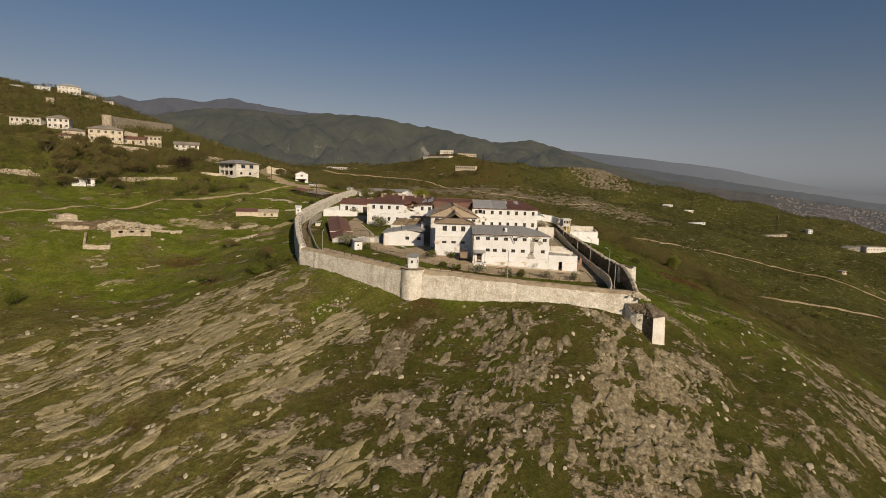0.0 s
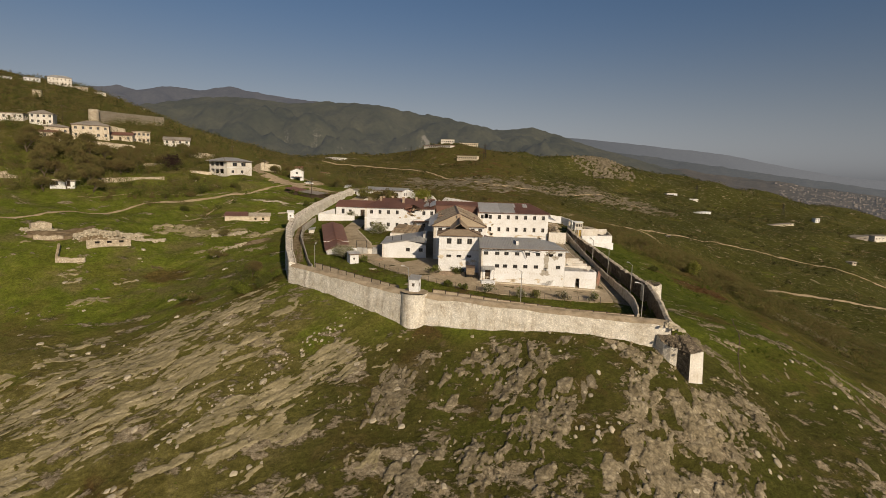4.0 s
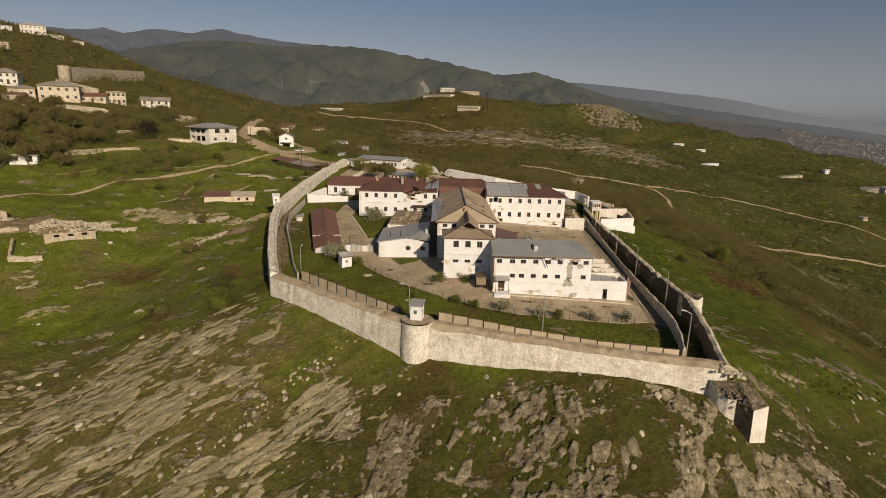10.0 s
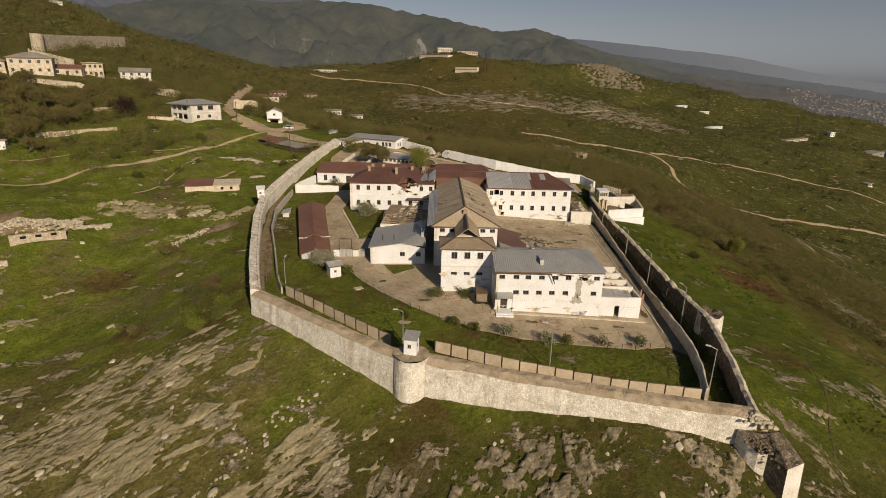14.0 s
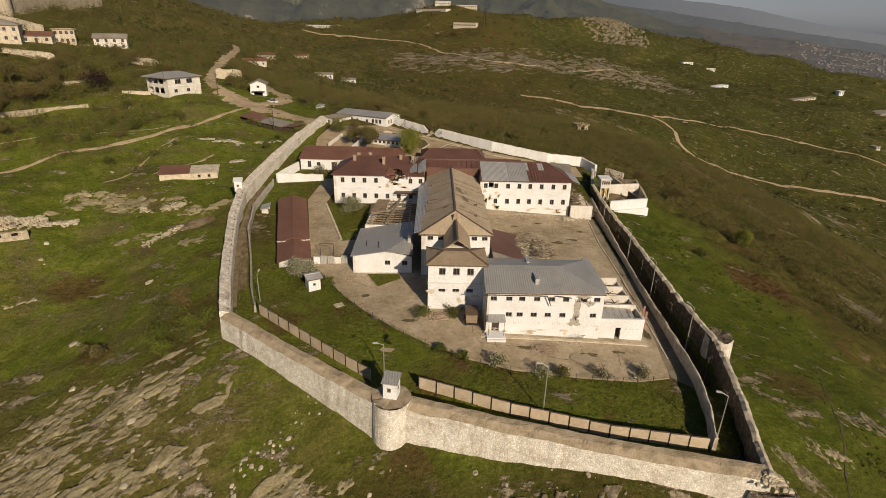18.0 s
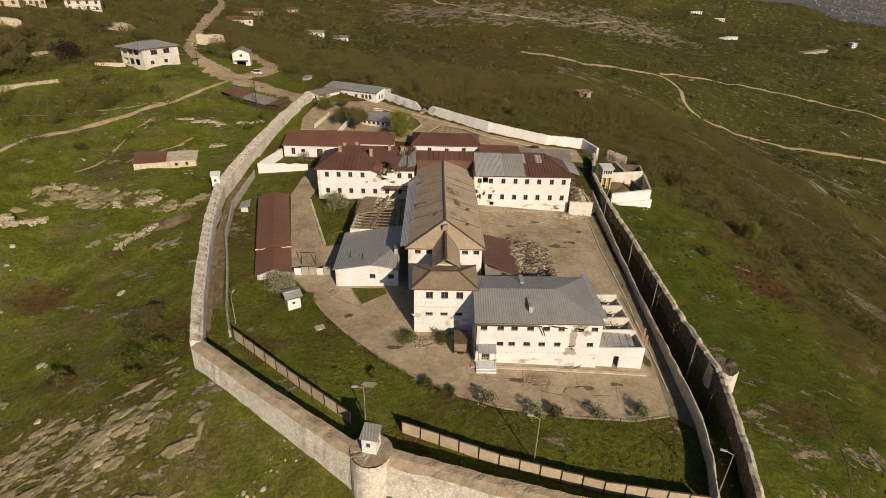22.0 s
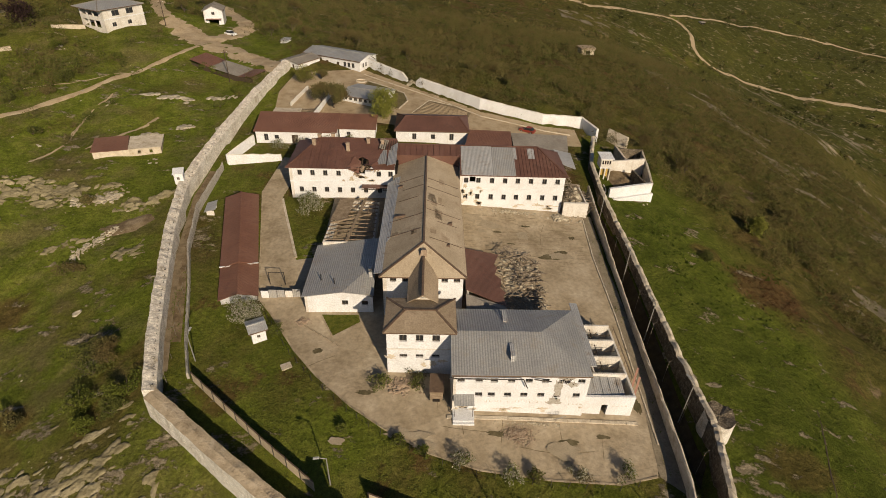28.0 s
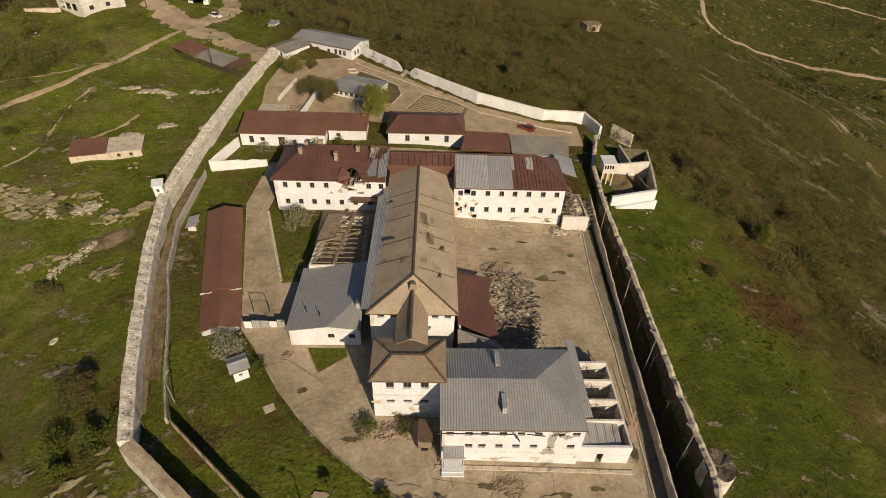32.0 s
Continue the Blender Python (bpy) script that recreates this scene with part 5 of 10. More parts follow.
def kitchen_block():
    """A low block whose broad sheet roof rises to the hall, with one hipped corner."""
    b = thing("kitchen_block", "low white block with a broad grey sheet roof", "outbuilding")
    x0, y0, x1, y1, o = -23.2, 18.2, -12.3, 32.0, 0.4
    low, high = 5.0, 6.9
    xm = x0 + 0.56 * (x1 - x0)
    zm = low + (high - low) * 0.56
    facade(b, (x0, y0), (x1, y0), -0.5, 4.8, 0.4, WHITE, [(6.4, 3.6, 1.0, 0.9), (9.6, 3.6, 1.0, 0.9)])
    bm = bmesh.new()
    hexa(bm, [(x0, y0, 4.804), (x1, y0, 4.804), (x1, y0 + 0.4, 4.804), (x0, y0 + 0.4, 4.804)], [(x0, y0, 4.86), (xm, y0, zm - 0.15), (xm, y0 + 0.4, zm - 0.12), (x0, y0 + 0.4, 4.88)])
    part("parapet", bm, WHITE, b)
    facade(b, (x0, y1), (x0, y0), -0.5, low - 0.15, 0.4, WORN, [(4, 3.4, 1.0, 0.9), (9, 3.4, 1.0, 0.9)])
    facade(b, (x1, y1), (x0, y1), -0.5, low - 0.1, 0.4, WORN)
    roof_plane(b, [(x0 - o, y0 - o, low), (xm, y0 - o, zm), (x1, y0 + 6.6, high), (x1, y1 + o, high), (x0 - o, y1 + o, low)], GREY_ROOF)
    roof_plane(b, [(xm, y0 - o, zm), (x1 + 0.2, y0 - o, 5.5), (x1, y0 + 6.6, high)], GREY_ROOF)
    for x, y, h in ((-18.6, 20.2, 1.1), (-21.0, 21.6, 0.7)):
        bm = bmesh.new()
        tube(bm, (x, y, 5.2), (x, y, 5.9 + h), 0.08, 0.08, 8)
        part("flue", bm, IRON, b)
    bm = boxes((-13.2, 21.6, 5.8, -12.6, 22.3, 7.9))
    part("chimney", bm, PALE_SHEET, b)


kitchen_block()


def lean_house(name, label, x, y, z, w, d, h, rise, roof_mat, wins=(), doors=()):
    """A block under one roof slope that rises to its back wall."""
    b = thing(name, label, "outbuilding", pose(x, y, z))
    facade(b, (0, 0), (w, 0), -2, h, 0.35, WHITE, wins, doors, bars=False, butt=False)
    facade(b, (w, d), (0, d), -2, h + rise - 0.35, 0.35, WORN, butt=False)
    for u0, u1 in ((0, 0.35), (w - 0.35, w)):
        bm = bmesh.new()
        hexa(bm, [(u0, 0.36, -2), (u1, 0.36, -2), (u1, d - 0.36, -2), (u0, d - 0.36, -2)], [(u0, 0.36, h - 0.1), (u1, 0.36, h - 0.1), (u1, d - 0.36, h + rise - 0.3), (u0, d - 0.36, h + rise - 0.3)])
        part("side_wall", bm, WHITE, b)
    roof_plane(b, [(-0.4, -0.4, h), (w + 0.3, -0.4, h), (w + 0.3, d + 0.3, h + rise), (-0.4, d + 0.3, h + rise)], roof_mat)
    return b


simple_house("rear_block", "white single-storey block with a maroon hipped roof", "outbuilding", -11.9, 74.2, 7.4, 0, 17.3, 10.6, 3.0, 1.7, MAROON_ROOF, WHITE, [(4.4, 1.5, 1.0, 1.5), (8.9, 1.5, 1.0, 1.2), (13.4, 1.5, 1.0, 1.7)], ends=(1, 1), run=2.6)
lean_house("west_outbuilding", "white outbuilding with a brown sheet roof", -45.2, 73.0, 6.8, 19.0, 7.4, 3.2, 1.9, BROWN_ROOF, [(2.4, 1.6, 1.0, 1.7), (4.9, 1.7, 1.0, 1.0)], [(9.2, 0.1, 1.5, 2.2)])
simple_house("guard_hut", "tiny whitewashed hut with a sheet roof", "hut", -30.0, 11.4, 0.7, 28, 2.1, 2.4, 2.5, 0.45, PALE_SHEET, WHITE, [(1.0, 1.3, 0.5, 0.5)], ends=(0, 0))
lean_house("west_outbuilding", "white lower outbuilding with a rusty brown roof", -25.7, 75.4, 7.2, 8.6, 5.6, 2.9, 1.5, BROWN_ROOF, [(2.2, 1.6, 0.9, 0.8)])



# ---- paving ----
def draped(name, label, ring, mat, lift, cell=2.0, surface=None, kind="structure", category="pavement", cover=()):
    """A paved or trodden area laid over the ground, cut into cells so that it follows the slope."""
    bm = bmesh.new()
    bm.faces.new([bm.verts.new((*p, 0)) for p in ring])
    for axis in (0, 1):
        lo, hi = min(p[axis] for p in ring), max(p[axis] for p in ring)
        no = Vector((1, 0, 0)) if axis == 0 else Vector((0, 1, 0))
        for k in range(int(lo // cell), int(hi // cell) + 1):
            bmesh.ops.bisect_plane(bm, geom=bm.verts[:] + bm.edges[:] + bm.faces[:], plane_co=no * (k * cell), plane_no=no)
    z = (surface or inside_height)(np.array([v.co.x for v in bm.verts]), np.array([v.co.y for v in bm.verts]))
    for v, h in zip(bm.verts, z):
        v.co.z = h + lift
    me = bpy.data.meshes.new(name)
    bm.to_mesh(me)
    bm.free()
    me.materials.append(mat)
    return tagged(new(name, me), label, category, kind=kind)


YARD = [(-37.4, 66.5), (-39.0, 53.0), (-31.6, 21.0), (-28.8, 17.6), (-23.6, 10.2), (-19.4, 5.4), (-13.8, 0.3), (-8.9, -3.1), (-2.9, -6.4), (3.5, -8.5), (12.7, -9.6), (21.4, -9.8), (26.4, -8.6), (28.0, -4.0),
        (28.4, 5.0), (28.6, 20.0), (28.8, 36.0), (29.6, 50.0), (30.5, 58.0), (-23.4, 58.0), (-23.4, 32.0), (-27.4, 31.0), (-31.8, 43.0), (-34.3, 50.4), (-33.7, 55.0), (-32.9, 66.5)]
draped("pavement_yard", "cracked tan concrete yard with dirt and rubble", YARD, CONCRETE, 0.07)
draped("road_patrol", "worn dark tarmac lane beside the inner wall", [(26.6, -8.6), (30.6, -12.0), (31.0, 8.0), (30.4, 22.0), (30.1, 35.0), (30.6, 49.0), (28.6, 49.0), (27.9, 35.0), (28.2, 20.0), (28.0, 4.0)], ASPHALT, 0.10, category="lane")
draped("pavement_rear", "bare tan earth of the rear yard", [(-44, 84), (-18, 84), (-10, 82.5), (8, 82), (26, 80), (36, 82), (36, 92), (27, 91.5), (10, 96), (-8, 108.5), (-25, 121), (-44, 114), (-46, 100)], DIRT, 0.05, category="yard")
draped("pavement_rear", "bare tan earth between the rear blocks", [(-26, 62), (6, 62), (6, 72.5), (-14, 72.5), (-26, 72)], DIRT, 0.06, category="yard")


def mound(name, label, cx, cy, rx, ry, turn, high, mat, seed):
    """A low uneven heap of bare earth with a soft ragged edge."""
    n, rings = 40, 9
    c, s = math.cos(radians(turn)), math.sin(radians(turn))
    verts, faces = [], []
    for j in range(rings + 1):
        for i in range(n):
            a, q = math.tau * i / n, j / rings
            edge = 1 + 0.3 * noise.fractal((math.cos(a) * 1.6, math.sin(a) * 1.6, seed), 0.9, 2.1, 4)
            u, v = rx * q * edge * math.cos(a), ry * q * edge * math.sin(a)
            x, y = cx + c * u - s * v, cy + s * u + c * v
            z = float(sheet_z(x, y)) + high * (1 - q * q) * (0.7 + 0.6 * noise.fractal((x * 0.35, y * 0.35, seed), 0.9, 2.1, 4)) + 0.1 - 0.3 * q**3
            verts.append((x, y, z))
    for j in range(rings):
        faces += [(j * n + i, j * n + n + i, j * n + n + (i + 1) % n, j * n + (i + 1) % n) for i in range(n)]
    return tagged(mesh_object(name, verts, faces, mat, smooth=True), label, "earth", kind="structure")


def kerb_line(name, label, line, w, h, mat, surface=None, lift=0.0, kind="structure"):
    bm = bmesh.new()
    for (ax, ay), (bx, by) in zip(line, line[1:]):
        n = max(1, int(math.hypot(bx - ax, by - ay) / 1.6))
        for k in range(n):
            p, q = [(ax + (bx - ax) * t, ay + (by - ay) * t) for t in (k / n, (k + 0.97) / n)]
            s = surface or inside_height
            zp, zq = [float(s(np.array([c[0]]), np.array([c[1]]))[0]) + lift for c in (p, q)]
            beam(bm, (*p, zp), (*q, zq), w, h * 2)
    return tagged(part(name, bm, mat), label, "kerb", kind=kind)


draped("path_patrol", "bare brown earth between the western walls", [(-42.6, 11.5), (-46.0, 23.6), (-49.4, 36.0), (-52.4, 50.5), (-52.2, 60.0), (-50.2, 60.0), (-50.2, 46.0), (-47.9, 34.0), (-44.6, 24.0), (-41.0, 11.5)], EARTH, 0.05, category="path")
kerb_line("kerb_yard", "broken concrete kerb along the yard's edge", YARD[1:13], 0.22, 0.16, WALL_TOP)
kerb_line("kerb_lane", "low stone kerb beside the lane", [(27.9, -4), (28.1, 4), (28.3, 20), (28.0, 35), (28.7, 48)], 0.2, 0.2, PALE_STONE)
kerb_line("kerb_rear", "low concrete kerb along the rear drive", [(-24, 116.5), (-6, 104.5), (10, 92.5), (27, 88.5), (34, 88)], 0.25, 0.25, PALE_STONE)
kerb_line("kerb_front", "narrow concrete plinth along the front block", [(-0.6, -1.1), (26.0, -0.9)], 0.5, 0.16, PALE_STONE, lift=0.08)


# ---- panel fence inside the curtain wall ----
def panel_fence(name, line, gap=None):
    root = thing(name, "precast panel fence with dark posts and a brown coping", "fence")
    post, panel, coping = None, None, None
    length = 2.45
    at = []
    for (ax, ay), (bx, by) in zip(line, line[1:]):
        n = max(1, round(math.hypot(bx - ax, by - ay) / length))
        at += [((ax + (bx - ax) * k / n, ay + (by - ay) * k / n), math.atan2(by - ay, bx - ax), math.hypot(bx - ax, by - ay) / n) for k in range(n)]
    for (x, y), a, w in at:
        z = float(inside_height(np.array([x]), np.array([y]))[0])
        m = Matrix.Translation((x, y, z)) @ Matrix.Rotation(a, 4, "Z")
        if post is None:
            post = part("post", boxes((-0.08, -0.09, -0.4, 0.08, 0.09, 2.0)), IRON, root).data
            scene.collection.objects.unlink(root.children[0])
        o = new("post", post)
        o.parent, o.matrix_local = root, m
        bm = bmesh.new()
        for k in range(4):
            box(bm, 0.09, -0.045 - 0.01 * (k % 2), -0.3 + 0.52 * k, w - 0.09, 0.045, 0.2 + 0.52 * k)
        o = part("panel", bm, PANEL, root)
        o.matrix_local = m
        o = part("coping", boxes((0.09, -0.07, 1.785, w - 0.09, 0.07, 1.86)), CAP, root)
        o.matrix_local = m
    return root


panel_fence("panel_fence", [(-36.6, 4.4), (-24.5, -5.4), (-16.6, -11.4)])
panel_fence("panel_fence", [(-10.0, -12.6), (2.0, -17.2), (14.0, -20.5), (25.8, -22.2)])


# ---- wire fence with thin posts along the yard ----
def wire_fence(line, step=2.2):
    root = thing("wire_fence", "thin rusty posts with sagging wire along the yard", "fence")
    posts = []
    for (ax, ay), (bx, by) in zip(line, line[1:]):
        n = max(1, round(math.hypot(bx - ax, by - ay) / step))
        posts += [(ax + (bx - ax) * k / n, ay + (by - ay) * k / n) for k in range(n)]
    zs = inside_height(np.array([p[0] for p in posts]), np.array([p[1] for p in posts]))
    bm = bmesh.new()
    for k, ((x, y), z) in enumerate(zip(posts, zs)):
        b2 = boxes((-0.035, -0.035, -0.2, 0.035, 0.035, 1.35))
        o = part("post", b2, IRON, root)
        o.matrix_local = pose(x, y, z, random.uniform(-5, 5), random.uniform(-5, 5), 0)
        if k:
            (px, py), pz = posts[k - 1], zs[k - 1]
            for h in (0.5, 1.2):
                beam(bm, (px, py, pz + h), (x, y, z + h), 0.015)
    part("wire", bm, IRON, root)


wire_fence([(x - 0.5, y - 0.8) for x, y in YARD[3:13]])


# ---- annex with roofless exercise cells beside the front block ----
def annex():
    b = thing("cell_annex", "low white annex with a sheet roof and open exercise cells", "annex")
    x0, x1 = 18.35, 25.3
    facade(b, (x0, 0.4), (x1, 0.4), -3.2, 2.5, 0.35, WHITE, doors=[], holes=[(2.5, 3.35, -1.25, 0.95)], butt=False)
    facade(b, (x1, 0.4), (x1, 14.2), -3.0, 2.5, 0.3, WORN)
    facade(b, (x1, 14.2), (x0, 14.2), -3.0, 3.2, 0.3, WORN)
    for y in (4.0, 7.3, 10.7):
        part("cell_wall", boxes((x0 + 0.02, y, -2.5, x1 - 0.31, y + 0.3, 3.1)), WORN, b)
    part("cell_wall", boxes((x0 + 2.0, 4.31, -2.5, x0 + 2.2, 13.89, 2.9)), WORN, b)
    roof_plane(b, [(x0 + 0.1, 0.8, 2.35), (x1 - 1.2, 0.8, 2.0), (x1 - 1.2, 3.9, 2.5), (x0 + 0.1, 3.9, 2.9)], PALE_SHEET, 0.06, "roof")
    for k in range(5):
        x = x0 + 0.4 + 1.15 * k
        bm = bmesh.new()
        beam(bm, (x, 0.85, 2.36 - 0.06 * k), (x, 3.85, 2.9 - 0.062 * k), 0.06)
        part("roof_seam", bm, PALE_SHEET, b)
    roof_plane(b, [(x0 + 0.12, 2.4, 6.45), (x0 + 1.35, 2.4, 6.3), (x0 + 1.35, 15.6, 6.3), (x0 + 0.12, 15.6, 6.45)], PALE_SHEET, 0.1, "walkway_roof")
    for y in (4.15, 7.45, 10.85, 14.0):
        bm = bmesh.new()
        beam(bm, (x0 + 1.1, y, 3.1), (x0 + 1.1, y, 6.25), 0.1)
        part("walkway_post", bm, WOOD, b)
    bm = bmesh.new()
    for y in (5.4, 8.8, 12.1):
        beam(bm, (x0 + 2.2, y, 2.85), (x1 - 0.3, y + 0.6, 2.3), 0.08)
        beam(bm, (x0 + 3.4, y - 1.2, 2.9), (x0 + 3.6, y + 1.6, 2.6), 0.08)
        beam(bm, (x0 + 2.8, y - 0.7, 2.9), (x0 + 4.6, y + 0.9, 2.7), 0.06)
    part("fallen_beams", bm, DARK_WOOD, b)
    bm = bmesh.new()
    for y in (4.1, 7.4, 10.8, 14.0):
        beam(bm, (x1 + 0.6, y, -1.6), (x1 + 0.6, y, 2.4), 0.12)
    beam(bm, (x1 + 0.6, 3.9, 2.4), (x1 + 0.6, 14.4, 2.6), 0.14)
    part("outer_rail", bm, WOOD, b)
    return b


annex()


def scribble(parent, x, z, n, w, h, y, mat, seed):
    """Marks that cannot be read, as short bars."""
    r = random.Random(seed)
    for k in range(n):
        bm = bmesh.new()
        a = x + k * w * 1.5
        box(bm, a, y - 0.006, z + r.uniform(-0.05, 0.05), a + w * r.uniform(0.3, 1), y - 0.003, z + 0.07)
        box(bm, a, y - 0.006, z, a + 0.06, y - 0.003, z + h * r.uniform(0.6, 1))
        if r.random() < 0.7:
            box(bm, a + w * 0.7, y - 0.006, z + 0.075, a + w * 0.7 + 0.05, y - 0.003, z + h * r.uniform(0.7, 1))
        part("painted_mark", bm, mat, parent, "faded painted mark on the white wall")


SCRAWL = material("faded_scrawl", [(0.40, 0.35, 0.29), (0.58, 0.53, 0.45)], 2, 0.95)


def blotch(parent, cx, cz, rx, rz, y, mat, seed, name="bare_patch", label="patch of bare masonry", rough=0.35):
    """An irregular patch where the render has come away, standing a little off the face at y."""
    r = random.Random(seed)
    n = 26
    bm = bmesh.new()
    pts = []
    for k in range(n):
        a = math.tau * k / n
        q = 1 + rough * (r.random() - 0.5) * 2
        pts.append((cx + rx * q * math.cos(a), cz + rz * q * math.sin(a)))
    hexa(bm, [(x, y - 0.004, z) for x, z in pts], [(x, y - 0.02, z) for x, z in pts])
    return part(name, bm, mat, parent, label)


def front_details():
    b = next(o for o in scene.objects if o.name == "front_block")
    blotch(b, 14.2, 4.6, 0.55, 1.9, 0, GREY_RENDER, 3)
    blotch(b, 14.0, 2.2, 1.0, 0.75, 0, GREY_RENDER, 4)
    blotch(b, 16.0, 5.4, 0.8, 0.5, 0, GREY_RENDER, 8)
    blotch(b, 15.1, 6.55, 1.2, 0.3, 0, GREY_RENDER, 9)
    r = random.Random(12)
    for k in range(12):
        x = r.uniform(0.5, 18)
        blotch(b, x, r.uniform(0.0, 0.9), r.uniform(0.15, 0.9), r.uniform(0.08, 0.28), 0, PALE_STONE, 20 + k, rough=0.6)
    scribble(b, 4.4, 1.75, 4, 0.5, 0.5, 0, SCRAWL, 1)
    scribble(b, 7.6, 1.75, 6, 0.5, 0.55, 0, SCRAWL, 2)
    scribble(b, 11.6, 1.7, 3, 0.4, 0.35, 0, SCRAWL, 3)
    scribble(b, 16.0, 1.4, 4, 0.35, 0.3, 0, SCRAWL, 4)
    a = next(o for o in scene.objects if o.name == "cell_annex")
    scribble(a, 22.4, 0.6, 4, 0.38, 0.4, 0.4, SCRAWL, 5)
    # torn gutter hanging from the eaves
    bm = bmesh.new()
    tube(bm, (-0.5, -0.62, 6.98), (9.2, -0.62, 6.93), 0.09, 0.09)
    tube(bm, (9.2, -0.62, 6.93), (9.9, -0.5, 5.2), 0.08, 0.08)
    tube(bm, (10.6, -0.6, 6.95), (12.9, -0.7, 6.7), 0.08, 0.08)
    part("broken_gutter", bm, IRON, b)
    bm = bmesh.new()
    tube(bm, (0.06, -0.12, 6.9), (0.06, -0.12, 0.6), 0.06, 0.06)
    tube(bm, (0.06, -0.12, 0.6), (-0.25, -0.4, 0.1), 0.06, 0.06)
    part("downpipe", bm, IRON, b)
    # door canopy and steps
    roof_plane(b, [(0.3, -1.5, 2.75), (3.0, -1.5, 2.75), (3.0, -0.01, 3.3), (0.3, -0.01, 3.3)], GREY_ROOF, 0.06, "canopy")
    for x in (0.45, 2.85):
        bm = bmesh.new()
        beam(bm, (x, -1.35, 0.3), (x, -1.35, 2.72), 0.06)
        part("canopy_post", bm, IRON, b)
    part("porch_step", boxes((0.2, -1.9, -1.0, 3.1, -0.004, 0.2), (0.2, -2.3, -1.0, 3.1, -1.9, 0.02)), WHITE, b)
    # splintered hole edges and charred laths
    bm = bmesh.new()
    for k in range(16):
        x, z = r.uniform(14.1, 15.8), r.uniform(5.6, 6.6)
        beam(bm, (x, 0.2, z), (x + r.uniform(-0.4, 0.4), -0.05 - 0.2 * r.random(), z + r.uniform(-0.4, 0.3)), 0.08)
    part("splintered_laths", bm, DARK_WOOD, b)
    t = next(o for o in scene.objects if o.name == "entrance_block")
    for k in range(10):
        blotch(t, r.uniform(-8.8, -0.5), r.uniform(1.0, 5.2), r.uniform(0.2, 0.7), r.uniform(0.15, 0.5), 6.0, r.choice((PALE_STONE, WHITE)), 50 + k, rough=0.5)
    e = next(o for o in scene.objects if o.name == "east_wing")
    for k in range(14):
        blotch(e, r.uniform(3, 8), r.uniform(4.2, 9), r.uniform(0.2, 0.7), r.uniform(0.2, 0.7), 50.0, PALE_STONE, 70 + k, rough=0.5)
    for k in range(10):
        blotch(e, r.uniform(8, 23.5), r.uniform(3.0, 4.3), r.uniform(0.3, 1.0), r.uniform(0.1, 0.35), 50.0, PALE_STONE, 90 + k, rough=0.5)
    w = next(o for o in scene.objects if o.name == "west_wing")
    for k in range(9):
        blotch(w, r.uniform(-22, -15), r.uniform(8.6, 10.4), r.uniform(0.2, 0.8), r.uniform(0.15, 0.5), 51.0, r.choice((PALE_STONE, BRICK_RED)), 110 + k, rough=0.5)
    bm = bmesh.new()
    for k in range(7):
        beam(bm, (-14.5 + 0.5 * k, 50.95, 7.6 - 0.02 * k), (-14.5 + 0.5 * k, 49.4, 7.4), 0.08)
    beam(bm, (-17.5, 49.5, 7.45), (-11.2, 49.5, 7.3), 0.12)
    part("balcony_frame", bm, DARK_WOOD, w)
    part("balcony_roof", boxes((-17.5, 49.4, 7.7, -11.0, 50.996, 7.82)), MAROON_ROOF, w)
    # vents and gaps on the hall's roof
    h = next(o for o in scene.objects if o.name == "long_hall")
    for x, y, q in ((-8.2, 33.0, 1.4), (-9.0, 44.6, 0.7), (0.2, 31.0, 0.9), (-0.2, 24.0, 0.6)):
        z = 9.95 + 2.65 * (1 - abs(x + 4.25) / 6.75)
        bm = bmesh.new()
        hexa(bm, [(x - q, y - 0.4, z - 0.25), (x + q * 0.4, y - 0.35, z + 0.02), (x + q * 0.4, y + 0.4, z + 0.02), (x - q * 0.6, y + 0.35, z - 0.25)], [(x - q, y - 0.38, z + 0.12), (x + q * 0.3, y - 0.3, z + 0.4), (x + q * 0.3, y + 0.3, z + 0.4), (x - q * 0.6, y + 0.3, z + 0.12)])
        part("roof_hatch", bm, CAP, h)
    for k in range(16):
        x, y = r.choice((-1, 1)) * r.uniform(0.8, 5.6) - 4.25, r.uniform(24, 47)
        z = 9.95 + 2.65 * (1 - abs(x + 4.25) / 6.75) + 0.03
        sl = 2.65 / 6.75 * (1 if x < -4.25 else -1)
        w2, d2 = r.uniform(0.3, 0.7), r.uniform(0.4, 1.6)
        roof_plane(h, [(x - w2, y - d2, z - sl * w2), (x + w2, y - d2, z + sl * w2), (x + w2, y + d2, z + sl * w2), (x - w2, y + d2, z - sl * w2)], r.choice((TAN_ROOF, TAUPE_ROOF, TAN_ROOF)), 0.03, "patched_sheet")
    bm = bmesh.new()
    hexa(bm, [(-4.9, 20.2, 11.2), (-3.6, 20.2, 11.2), (-3.6, 21.4, 11.4), (-4.9, 21.4, 11.4)], [(-4.6, 20.3, 12.6), (-3.9, 20.3, 12.7), (-3.9, 21.2, 12.5), (-4.6, 21.2, 12.4)])
    part("broken_stack", bm, BRICK_RED, h)


front_details()


